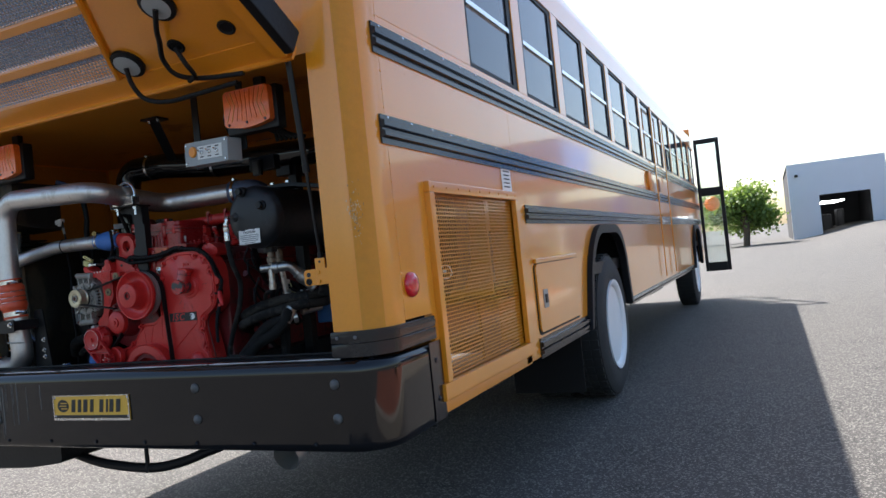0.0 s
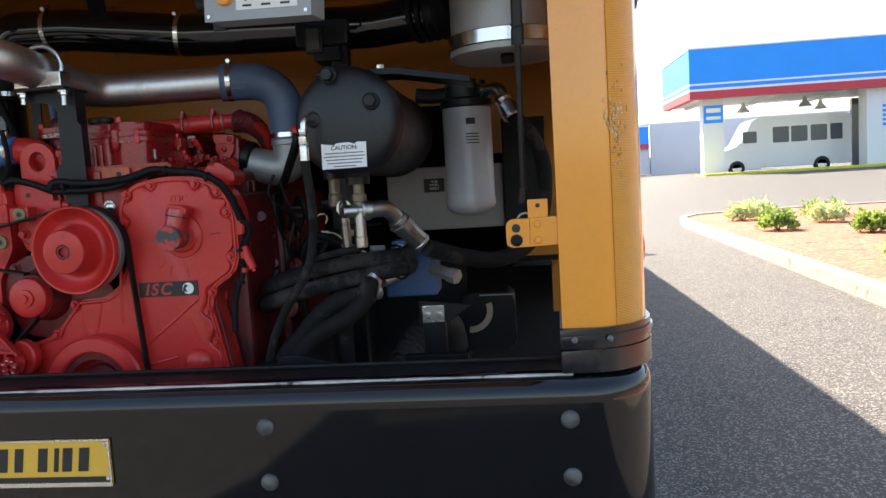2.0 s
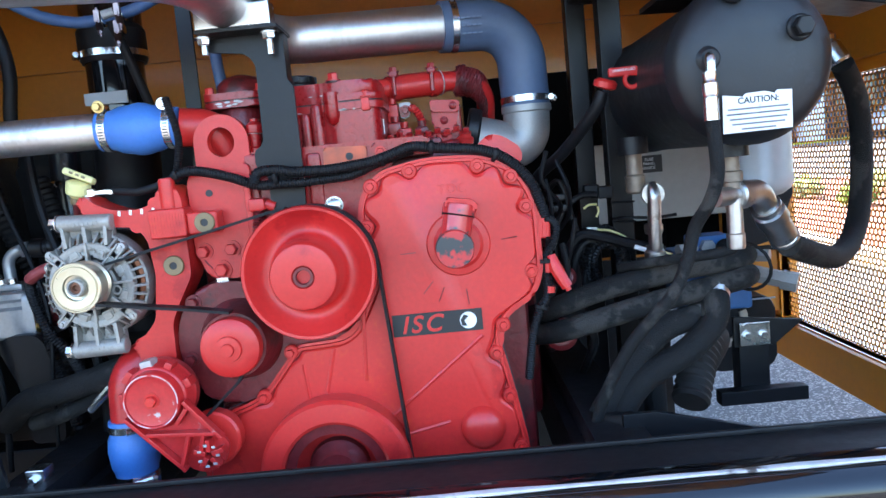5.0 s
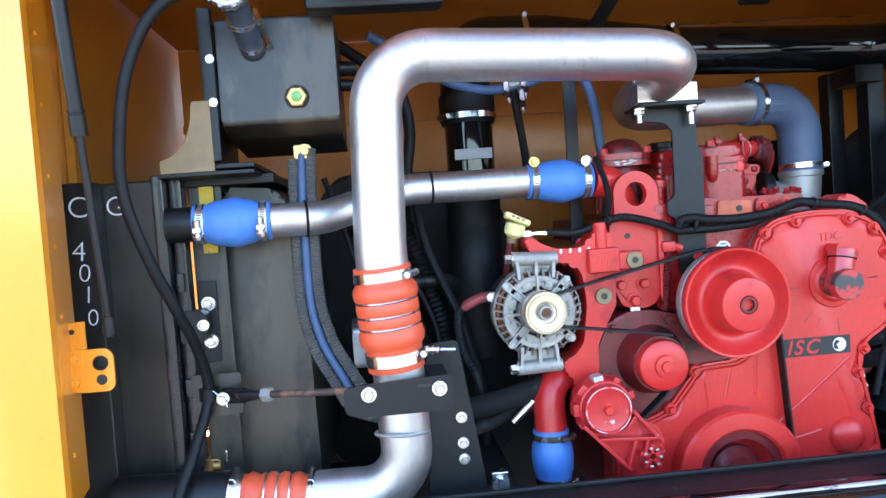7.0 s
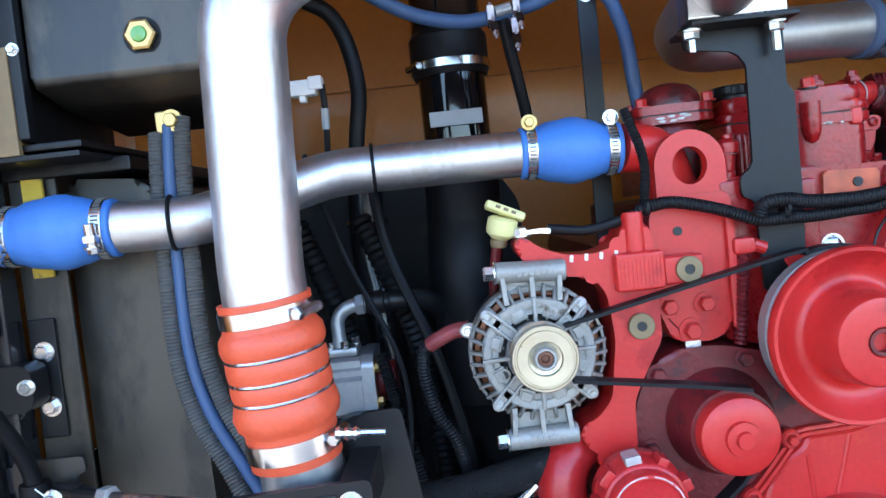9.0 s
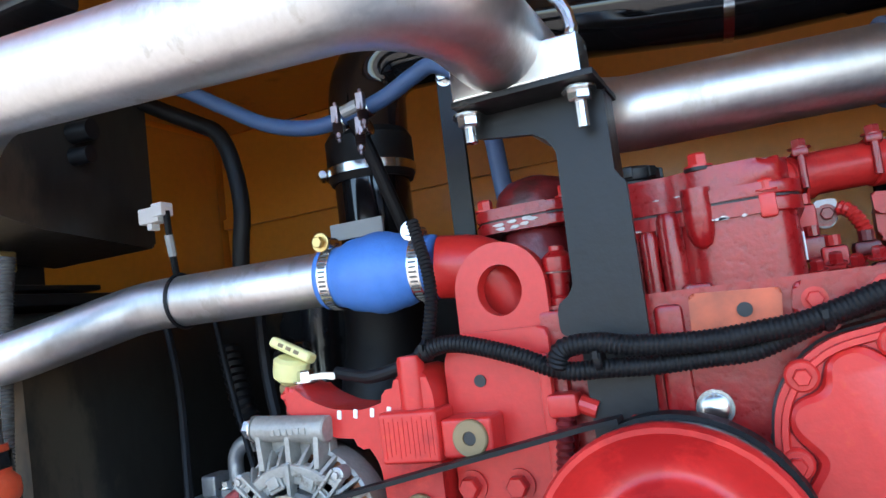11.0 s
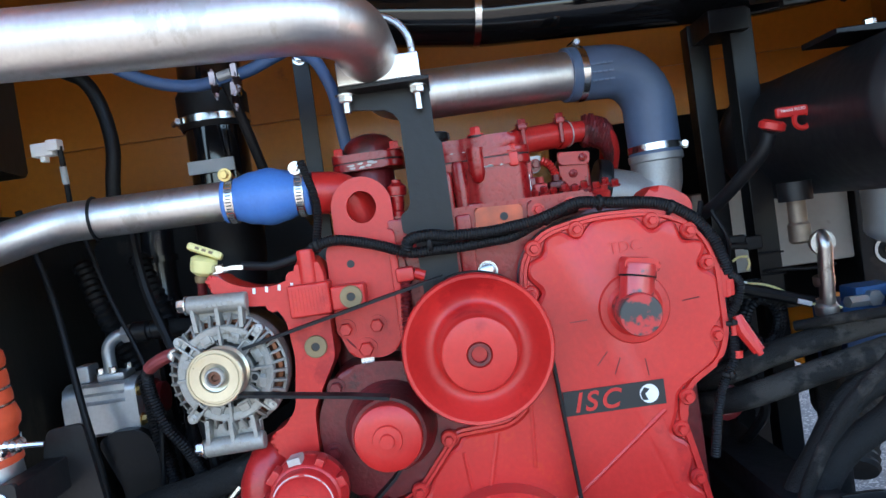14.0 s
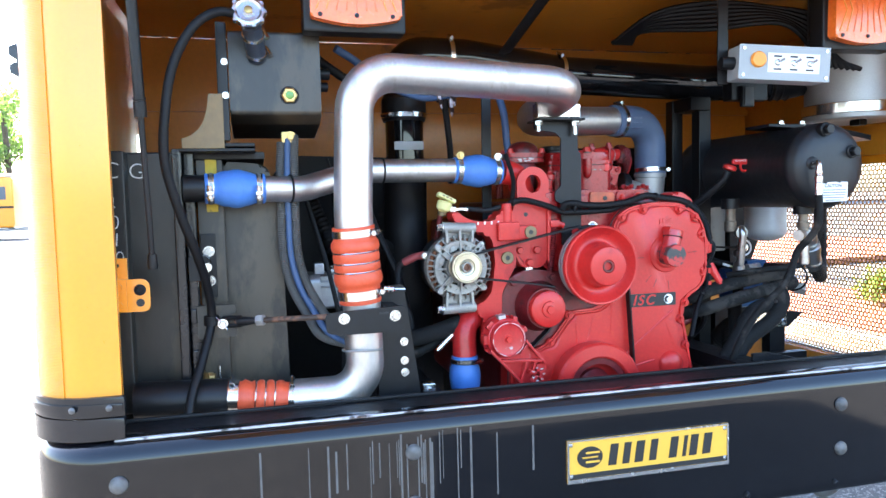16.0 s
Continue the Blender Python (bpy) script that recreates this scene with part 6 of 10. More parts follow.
def worm_clamp(parent, c, axis, r, side, end_on):
    """A slotted worm-drive clamp; its screw is seen end on or lying across the band."""
    d = Vector(axis).normalized()
    c = Vector(c)
    bm = B()
    lathe(bm, [(r, -0.0065), (r + 0.0016, -0.006), (r + 0.0016, 0.006), (r, 0.0065)], c, d, 40)
    band = part("hose_clamp", bm, CLAMP, parent, "slotted stainless hose clamp")
    u, w = frame_of(d)
    for k in range(44):
        a = 2 * math.pi * k / 44
        o = u * math.cos(a) + w * math.sin(a)
        if o.y > 0.35:
            continue
        t = d.cross(o).normalized()
        m = Matrix.Translation(c + o * (r + 0.0014)) @ Matrix((d, t, o)).transposed().to_4x4()
        bm = B()
        box(bm, -0.0038, 0.0038, -0.0009, 0.0009, -0.0002, 0.0008, 0.0, m)
        part("band_slot", bm, DUSTY, band)
    s_ = Vector(side).normalized()
    p = c + s_ * (r + 0.0065)
    ax = Vector((0, -1, 0)) if end_on else d.cross(s_).normalized()
    bm = B()
    cyl(bm, p - ax * 0.014, p + ax * 0.010, 0.0062, seg=14)
    box(bm, p.x - 0.0068, p.x + 0.0068, p.y - 0.007, p.y + 0.007, p.z - 0.0075, p.z + 0.001, 0.002)
    part("screw_housing", bm, CLAMP, band)
    bm = B()
    lathe(bm, [(0.0098, 0), (0.0098, 0.0025), (0.0085, 0.003)], p + ax * 0.010, ax, 20)
    bolt(bm, p + ax * 0.012, ax, 0.0062, 0.007, False)
    part("screw_head", bm, BRASS if c.x < -0.25 and end_on else STEEL, band)
    return band


intake = thing("charge_air_pipe", "large bent aluminised steel air pipe rising in front of the engine", "pipe", (-0.6, 0.15, 0.87))
bm = B()
path = bent([(-0.735, 0.20, 0.862), (-0.585, 0.175, 0.868), (-0.590, 0.165, 1.05), (-0.605, 0.155, 1.25), (-0.592, 0.155, 1.560), (-0.088, 0.168, 1.538), (-0.068, 0.52, 1.496), (0.24, 0.60, 1.508)],
            [0.075, 0.3, 0.5, 0.085, 0.085, 0.09], 10)
tube(bm, path, 0.0412, 28)
pipe = part("pipe", bm, ALU, intake, sharp=60)
bm = B()
torus(bm, (-0.592, 0.165, 0.965), (0.03, 0.12, 1), 0.0417, 0.003, 36, 6)
part("weld_seam", bm, CAST, intake, "rough weld bead")
# orange hose round the rising pipe
ohose = thing("orange_hump_hose", "orange silicone hump hose joining the rising air pipe", "hose", (-0.6, 0.13, 1.07), "orange silicone hoses")
bm = B()
a, b = Vector((-0.605, 0.156, 1.233)), Vector((-0.593, 0.164, 1.069))
prof = [(0.0454, 0), (0.0454, 0.026), (0.0468, 0.028), (0.0511, 0.034), (0.0520, 0.044), (0.0505, 0.050), (0.0476, 0.0535), (0.0496, 0.057), (0.0502, 0.065), (0.0496, 0.0725), (0.0476, 0.076), (0.0496, 0.0795), (0.0502, 0.0855), (0.0496, 0.0915), (0.0476, 0.095),
        (0.0506, 0.101), (0.0530, 0.112), (0.0506, 0.122), (0.0463, 0.127), (0.0454, 0.130), (0.0454, 0.164)]
lathe(bm, prof, a, b - a, 36)
hose = part("hose", bm, ORANGE, ohose, sharp=60)
for h in (0.0535, 0.076, 0.095):
    bm = B()
    torus(bm, a + (b - a).normalized() * h, b - a, 0.0484, 0.0018, 36, 6)
    part("wire_ring", bm, STEEL, ohose)
clamp_ring(ohose, a + (b - a).normalized() * 0.014, b - a, 0.0456, 0.016, (1, -0.5, 0))
clamp_ring(ohose, a + (b - a).normalized() * 0.145, b - a, 0.0456, 0.020, (1, -0.25, 0.1))
bm = B()
cyl(bm, (-0.545, 0.135, 1.098), (-0.500, 0.138, 1.094), 0.0035, seg=8)
lathe(bm, [(0.006, 0), (0.0075, 0.004), (0.005, 0.008), (0.0075, 0.012), (0.005, 0.016), (0.0075, 0.02), (0.004, 0.024)], (-0.547, 0.135, 1.098), (1, 0.05, -0.1), 10)
part("spring_bolt", bm, STEEL, ohose)
# lower orange hose
lh = thing("orange_hump_hose", "orange silicone hump hose lying low beside the radiator", "hose", (-0.80, 0.20, 0.83), "orange silicone hoses")
a, b = Vector((-0.880, 0.205, 0.876)), Vector((-0.728, 0.20, 0.862))
bm = B()
lathe(bm, [(0.0345, 0), (0.0345, 0.030), (0.039, 0.036), (0.0335, 0.050), (0.037, 0.056), (0.0335, 0.060), (0.0385, 0.067), (0.0385, 0.074), (0.0335, 0.080), (0.0385, 0.087), (0.0385, 0.094), (0.0335, 0.100), (0.038, 0.107), (0.038, 0.116), (0.0345, 0.122), (0.0345, 0.153)], a, b - a, 36)
part("hose", bm, ORANGE, lh, sharp=60)
for h in (0.060, 0.080, 0.100):
    bm = B()
    torus(bm, a + (b - a).normalized() * h, b - a, 0.0340, 0.002, 30, 6)
    part("wire_ring", bm, STEEL, lh)
clamp_ring(lh, a + (b - a).normalized() * 0.014, b - a, 0.0348, 0.022, (0, -0.3, 1))
clamp_ring(lh, a + (b - a).normalized() * 0.138, b - a, 0.0348, 0.020, (0, -0.3, 1))
stub = thing("radiator_stub_pipe", "black painted pipe stub low on the radiator", "pipe", (-1.0, 0.21, 0.84))
bm = B()
tube(bm, [(-1.06, 0.22, 0.88), (-0.875, 0.206, 0.876)], 0.040, 24)
part("pipe", bm, SATIN, stub)

# coolant cross pipe with its blue hoses
cross = thing("coolant_pipe", "bent bright aluminium coolant pipe between two blue hoses", "pipe", (-0.55, 0.33, 1.3))
bm = B()
tube(bm, bent([(-0.80, 0.252, 1.318), (-0.70, 0.275, 1.316), (-0.555, 0.35, 1.358), (-0.30, 0.374, 1.358)], [0.12, 0.12], 8), 0.0285, 24)
part("pipe", bm, ALU, cross, sharp=60)
for c, ax in (((-0.727, 0.268, 1.317), (1, 0.2, 0)), ((-0.505, 0.356, 1.358), (1, 0.1, 0))):
    bm = B()
    torus(bm, c, ax, 0.030, 0.0025, 28, 6)
    part("cable_tie", bm, RUBBER, cross, "black cable tie")
for a, b, lab in (((-0.908, 0.245, 1.320), (-0.782, 0.254, 1.318), "blue silicone coolant hose on the radiator outlet"), ((-0.322, 0.373, 1.358), (-0.200, 0.378, 1.353), "blue silicone coolant hose on the engine elbow")):
    th = thing("blue_coolant_hose", lab, "hose", ((a[0] + b[0]) / 2, a[1], 1.28), "blue silicone hoses")
    a, b = Vector(a), Vector(b)
    bm = B()
    lathe(bm, [(0.0300, 0), (0.0322, 0.001), (0.0325, 0.004), (0.0318, 0.006), (0.0318, 0.021), (0.0335, 0.026), (0.0368, 0.033), (0.0382, 0.041), (0.0392, 0.050), (0.0412, 0.058), (0.0420, 0.066), (0.0412, 0.074), (0.0388, 0.082), (0.0378, 0.085), (0.0374, 0.090), (0.0345, 0.098), (0.0318, 0.104), (0.0318, 0.120), (0.0325, 0.122), (0.0322, 0.125), (0.0300, 0.126)], a, b - a, 40)
    part("hose", bm, BLUE, th, sharp=60)
    up = (0, -0.4, 1) if b.x > -0.5 else (0, -1, -0.2)
    worm_clamp(th, a + (b - a).normalized() * 0.013, b - a, 0.0318, up, b.x > -0.5)
    worm_clamp(th, a + (b - a).normalized() * 0.113, b - a, 0.0318, up, b.x > -0.5)
    if b.x < -0.5:
        bm = B()
        tube(bm, [(-0.950, 0.244, 1.321), (-0.900, 0.2455, 1.320)], 0.029, 22)
        part("radiator_outlet", bm, SATIN, th, "black radiator outlet pipe")
# lower blue hose below the engine
lb = thing("blue_coolant_hose", "blue silicone hose below the red coolant inlet", "hose", (-0.318, 0.32, 0.76), "blue silicone hoses")
bm = B()
lathe(bm, [(0.032, 0), (0.033, 0.002), (0.033, 0.022), (0.037, 0.030), (0.039, 0.05), (0.037, 0.075), (0.033, 0.085), (0.033, 0.14)], (-0.318, 0.32, 0.900), (0, 0, -1), 32)
part("hose", bm, BLUE, lb, sharp=60)
clamp_ring(lb, (-0.318, 0.32, 0.888), (0, 0, 1), 0.0333, 0.012, (0.6, -0.8, 0))
clamp_ring(lb, (-0.318, 0.32, 0.806), (0, 0, 1), 0.0333, 0.012, (0.6, -0.8, 0))

# saddle bracket that carries the air pipe over the engine
sad = thing("pipe_bracket", "black steel upright bracket with a zinc saddle clamp", "bracket", (-0.03, 0.33, 1.22))
bm = B()
prism(bm, soften([(-0.122, 1.455), (-0.122, 1.474), (-0.004, 1.474), (-0.004, 1.40), (0.004, 1.395), (0.004, 1.265), (0.0, 1.16), (-0.05, 1.16), (-0.052, 1.27), (-0.068, 1.275), (-0.068, 1.30), (-0.052, 1.31), (-0.050, 1.43), (-0.062, 1.447)], 0.006), 0.326, 0.332, 0.001)
box(bm, -0.124, -0.002, 0.285, 0.335, 1.4745, 1.480, 0.001)
box(bm, -0.010, -0.004, 0.333, 0.365, 1.30, 1.474, 0.001)
part("upright", bm, SATIN, sad)
bm = B()
box(bm, -0.122, -0.002, 0.3355, 0.376, 1.4735, 1.4790, 0.001)
part("top_plate", bm, SATIN, sad)
bm = B()
prism(bm, [(-0.125, 1.481), (-0.012, 1.481), (-0.012, 1.515), (-0.125, 1.515)], 0.292, 0.330, 0.003)
part("saddle", bm, STEEL, sad, "zinc-plated saddle")
bm = B()
tube(bm, [(-0.118, 0.31, 1.448), (-0.118, 0.312, 1.52)] + [(-0.070 - 0.0505 * math.cos(radians(a)), 0.315, 1.525 + 0.0505 * math.sin(radians(a))) for a in range(0, 181, 15)] + [(-0.020, 0.312, 1.52), (-0.020, 0.31, 1.440)], 0.0055, 10)
part("u_bolt", bm, STEEL, sad)
for x in (-0.118, -0.020):
    bm = B()
    bolt(bm, (x, 0.31, 1.473), (0, 0, -1), 0.010, 0.011)
    part("nut", bm, STEEL, sad)

# rubber elbow and cast elbow to the turbocharger
elb = thing("rubber_elbow", "grey-blue rubber elbow hose with printed specks above the turbocharger", "hose", (0.36, 0.63, 1.35))
bm = B()
tube(bm, bent([(0.235, 0.598, 1.508), (0.385, 0.637, 1.508), (0.390, 0.648, 1.345)], 0.085, 12), 0.047, 28)
part("elbow", bm, GREYRUB, elb, sharp=60)
clamp_ring(elb, (0.258, 0.603, 1.508), (1, 0.2, 0), 0.0475, 0.013, (0, 0, 1))
clamp_ring(elb, (0.390, 0.647, 1.362), (0, 0.05, 1), 0.0475, 0.013, (1, -0.3, 0))
bm = B()
for j in range(3):
    for i in range(4):
        box(bm, 0.276 + i * 0.010, 0.283 + i * 0.010, 0.5585, 0.5615, 1.512 - j * 0.014, 1.515 - j * 0.014)
part("printed_bar", bm, material("worn_pale_print", (0.115, 0.155, 0.24), 0.55, vary=0.3, scale=80), elb)
cst = thing("cast_elbow", "sand-cast aluminium intake elbow with raised marks", "elbow", (0.38, 0.65, 1.25))
bm = B()
tube(bm, bent([(0.390, 0.648, 1.352), (0.386, 0.652, 1.268), (0.275, 0.635, 1.298)], 0.060, 12), 0.0455, 28)
lathe(bm, [(0.049, 0), (0.049, 0.012), (0.0455, 0.014)], (0.390, 0.648, 1.352), (0, 0, -1), 28)
part("elbow", bm, CAST, cst, sharp=60)
bm = B()
lathe(bm, [(0.044, 0), (0.047, 0.004), (0.047, 0.022), (0.044, 0.026)], (0.268, 0.632, 1.312), (1, 0, -0.25), 24)
part("pipe_band", bm, SATIN, cst)

# black air duct across the top of the bay, and the riser to it
duct = thing("air_duct", "glossy black air duct along the top of the bay", "duct", (0.1, 0.7, 1.55))
bm = B()
tube(bm, bent([(-0.392, 0.625, 1.56), (-0.392, 0.64, 1.69), (-0.20, 0.66, 1.69), (0.12, 0.69, 1.655), (0.62, 0.70, 1.640), (0.80, 0.62, 1.640)], [0.08, 0.08, 0.3, 0.2], 8), 0.056, 28)
part("duct", bm, BLACK, duct, sharp=60)
for c, ax in (((-0.25, 0.655, 1.69), (1, 0, 0)), ((0.10, 0.688, 1.657), (1, 0.1, -0.1))):
    clamp_ring(duct, c, ax, 0.0565, 0.013, (0, -0.4, 1))
ris = thing("air_riser", "black coated air riser with bright band clamps and a printed strip", "duct", (-0.39, 0.62, 1.1))
bm = B()
tube(bm, [(-0.392, 0.62, 1.24), (-0.392, 0.62, 1.54)], 0.053, 28)
part("riser", bm, BLACK, ris, sharp=60)
bm = B()
lathe(bm, [(0.058, 0), (0.062, 0.01), (0.062, 0.06), (0.056, 0.07)], (-0.392, 0.622, 1.505), (0, 0, 1), 28)
tube(bm, smooth_path([(-0.392, 0.62, 1.36), (-0.395, 0.62, 1.28), (-0.40, 0.60, 1.18), (-0.39, 0.62, 1.0)]), 0.060, 22)
part("rubber_boot", bm, RUBBER, ris)
clamp_ring(ris, (-0.392, 0.62, 1.520), (0, 0, 1), 0.0625, 0.013, (-1, -0.6, 0))
clamp_ring(ris, (-0.392, 0.62, 1.350), (0, 0, 1), 0.0605, 0.013, (-1, -0.6, 0))
bm = B()
box(bm, -0.432, -0.352, 0.5605, 0.566, 1.424, 1.446)
part("printed_strip", bm, GREYBOX, ris, "grey printed strip")

# thin blue hoses with little clamps behind the big pipe
thin = thing("heater_hose", "thin blue rubber hose looping behind the air pipe", "hose", (-0.4, 0.5, 1.5))
bm = B()
tube(bm, smooth_path([(-0.60, 0.42, 1.66), (-0.55, 0.44, 1.635), (-0.508, 0.455, 1.608), (-0.444, 0.46, 1.570), (-0.386, 0.46, 1.552), (-0.341, 0.46, 1.551), (-0.279, 0.46, 1.562), (-0.233, 0.455, 1.577), (-0.205, 0.452, 1.582), (-0.175, 0.455, 1.562), (-0.160, 0.46, 1.53), (-0.152, 0.462, 1.499), (-0.147, 0.462, 1.439), (-0.143, 0.46, 1.405)]), 0.0098, 16)
hz = part("hose", bm, BLUEHOSE, thin)
TBOLT = material("tarnished_plating", (0.36, 0.27, 0.25), 0.32, metal=1.0, vary=0.25, scale=40)
for x, z, tilt in ((-0.334, 1.548, 0.10), (-0.299, 1.556, 0.10), (-0.303, 1.528, 0.02)):
    bm = B()
    d = Vector((tilt, -0.12, -1)).normalized()
    p = Vector((x, 0.446, z + 0.020))
    cyl(bm, p, p + d * 0.050, 0.0022, seg=8)
    box(bm, -0.0048, 0.0048, -0.004, 0.004, -0.024, -0.004, 0.001, Matrix.Translation(p))
    for k in range(4):
        lathe(bm, [(0.0038, 0), (0.0062, 0.0012), (0.0038, 0.0024)], p + d * (0.027 + 0.0030 * k), d, 12)
    bolt(bm, p + d * 0.040, d, 0.0042, 0.006, False)
    cl_ = part("spring_clamp", bm, TBOLT, thin, "little spring-loaded bolt clamp")
    bm = B()
    lathe(bm, [(0.0100, -0.005), (0.0108, -0.004), (0.0108, 0.004), (0.0100, 0.005)], (x, 0.46, z if z > 1.54 else z + 0.006), (1, 0, 0.2), 18)
    part("clamp_band", bm, CLAMP, cl_)
bm = B()
cyl(bm, (-0.327, 0.452, 1.556), (-0.306, 0.452, 1.560), 0.008, seg=12)
part("tee_joint", bm, CAST, thin)
bm = B()
tube(bm, smooth_path([(-0.318, 0.458, 1.548), (-0.312, 0.47, 1.52), (-0.300, 0.49, 1.46), (-0.290, 0.51, 1.40), (-0.285, 0.53, 1.33)]), 0.0085, 12)
part("hose", bm, RUBBER, thin, "black rubber branch hose")
bm = B()
tube(bm, smooth_path([(-0.66, 0.46, 1.655), (-0.62, 0.48, 1.630), (-0.585, 0.495, 1.610), (-0.556, 0.50, 1.590), (-0.536, 0.50, 1.545), (-0.528, 0.50, 1.481), (-0.537, 0.50, 1.42), (-0.55, 0.51, 1.34)]), 0.0115, 14)
part("hose", bm, RUBBER, thin, "black rubber hose")
strap_ = thing("hose_strap", "black flat steel strap carrying the thin blue hose", "bracket", (-0.20, 0.462, 1.2))
bm = B()
prism(bm, [(-0.212, 1.60), (-0.186, 1.60), (-0.190, 1.16), (-0.216, 1.16)], 0.470, 0.476, 0.001)
part("strap", bm, SATIN, strap_)
bm = B()
bolt(bm, (-0.200, 0.470, 1.572), r=0.0080, h=0.012)
part("bolt", bm, STEEL, strap_)
bm = B()
box(bm, -0.208, -0.192, 0.446, 0.470, 1.586, 1.590, 0.001)
part("clip", bm, STEEL, strap_)
# wires behind
wires = thing("wire_loom", "loose black wires hanging behind the alternator", "wiring", (-0.55, 0.5, 0.9))
random.seed(11)
for i in range(0, 9, 3):
    x = -0.66 + 0.03 * i
    bm = B()
    tube(bm, smooth_path([(x - 0.05, 0.52, 1.40), (x + random.uniform(-0.05, 0.05), 0.50, 1.25), (x + random.uniform(-0.02, 0.08), 0.46, 1.08), (x + 0.06, 0.45, 0.92), (x + 0.05, 0.45, 0.78)]), random.choice((0.004, 0.006, 0.008)), 8)
    part("wire", bm, RUBBER, wires)
bm = B()
box(bm, -0.605, -0.572, 0.395, 0.415, 1.464, 1.484, 0.002)
box(bm, -0.580, -0.562, 0.392, 0.412, 1.470, 1.487, 0.002)
box(bm, -0.594, -0.586, 0.398, 0.412, 1.456, 1.466, 0.001)
part("plug", bm, PAPER, wires, "white plastic plug")
bm = B()
tube(bm, smooth_path([(-0.564, 0.402, 1.476), (-0.563, 0.402, 1.45), (-0.566, 0.41, 1.41), (-0.575, 0.43, 1.34)]), 0.0042, 8)
part("wire", bm, RUBBER, wires)
bm = B()
cyl(bm, (-0.5635, 0.402, 1.446), (-0.5655, 0.408, 1.420), 0.0052, seg=8)
part("wire_tag", bm, GREYBOX, wires, "pale wire tag")
# the corrugated main loom over the engine
loom = thing("engine_harness", "black corrugated wiring harness draped over the engine front", "wiring", (0.0, 0.3, 1.2))
for pts, r in (([(-0.195, 0.318, 1.272), (-0.187, 0.312, 1.275), (-0.165, 0.308, 1.279), (-0.139, 0.305, 1.275), (-0.100, 0.302, 1.263), (-0.062, 0.300, 1.248), (-0.028, 0.300, 1.247), (0.006, 0.302, 1.246), (0.046, 0.304, 1.248), (0.080, 0.306, 1.250), (0.114, 0.310, 1.262), (0.142, 0.316, 1.271), (0.176, 0.322, 1.279)], 0.0074),
                ([(-0.066, 0.292, 1.252), (-0.057, 0.290, 1.266), (-0.030, 0.290, 1.268), (-0.004, 0.292, 1.263), (0.048, 0.294, 1.261), (0.088, 0.297, 1.264), (0.115, 0.300, 1.267), (0.142, 0.303, 1.274), (0.176, 0.305, 1.283), (0.219, 0.308, 1.277), (0.281, 0.308, 1.268), (0.322, 0.308, 1.247), (0.349, 0.308, 1.215), (0.360, 0.308, 1.188), (0.368, 0.312, 1.158)], 0.0080),
                ([(-0.197, 0.334, 1.395), (-0.190, 0.330, 1.37), (-0.184, 0.326, 1.349), (-0.181, 0.322, 1.320), (-0.187, 0.316, 1.281)], 0.0058),
                ([(0.368, 0.312, 1.158), (0.383, 0.316, 1.143), (0.377, 0.318, 1.115), (0.362, 0.316, 1.092), (0.364, 0.314, 1.059), (0.360, 0.314, 1.034), (0.345, 0.318, 1.004), (0.334, 0.322, 0.966), (0.324, 0.33, 0.90)], 0.0066),
                ([(0.360, 0.320, 1.188), (0.372, 0.322, 1.15), (0.372, 0.324, 1.11), (0.366, 0.326, 1.06)], 0.0060)):
    bm = B()
    corrugated(bm, pts, r, 0.0038, 0.0006, 12)
    part("conduit", bm, RUBBER, loom)
bm = B()
tube(bm, smooth_path([(-0.187, 0.314, 1.274), (-0.205, 0.318, 1.267), (-0.225, 0.322, 1.261), (-0.254, 0.326, 1.256), (-0.275, 0.332, 1.258), (-0.300, 0.340, 1.262)]), 0.0062, 12)
part("lead", bm, RUBBER, loom, "smooth black battery lead")
bm = B()
prism(bm, soften([(-0.298, 1.256), (-0.298, 1.263), (-0.312, 1.264), (-0.330, 1.263), (-0.330, 1.258), (-0.312, 1.258)], 0.002), 0.331, 0.338, 0.0008)
bolt(bm, (-0.335, 0.335, 1.256), (0, 0, 1), 0.0085, 0.012)
part("lead_terminal", bm, STEEL, loom, "zinc cable terminal")
for c, ax in (((-0.187, 0.313, 1.275), (1, 0, 0.1)), ((-0.032, 0.298, 1.256), (1, 0, 0)), ((0.128, 0.306, 1.268), (1, 0, 0.3)), ((0.205, 0.309, 1.279), (1, 0, -0.1)), ((0.300, 0.309, 1.259), (1, 0, -0.5)), ((0.362, 0.312, 1.09), (0, 0, 1)), ((0.352, 0.316, 1.018), (0.3, 0, 1))):
    bm = B()
    r_ = 0.0105 if abs(c[0]) < 0.1 or c[0] > 0.19 else 0.0092
    lathe(bm, [(r_, -0.003), (r_ + 0.0008, -0.002), (r_ + 0.0008, 0.002), (r_, 0.003)], c, ax, 16)
    box(bm, c[0] - 0.002, c[0] + 0.002, c[1] - r_ - 0.004, c[1] - r_ + 0.003, c[2], c[2] + 0.006)
    part("cable_tie", bm, RUBBER, loom)
for z0, z1 in ((1.128, 1.150), (1.072, 1.090), (1.040, 1.050)):
    bm = B()
    tube(bm, [(0.3665, 0.3135, z0), (0.3675, 0.3135, z1)], 0.0078, 10)
    part("overspray_band", bm, RED, loom, "stretch of conduit sprayed red")
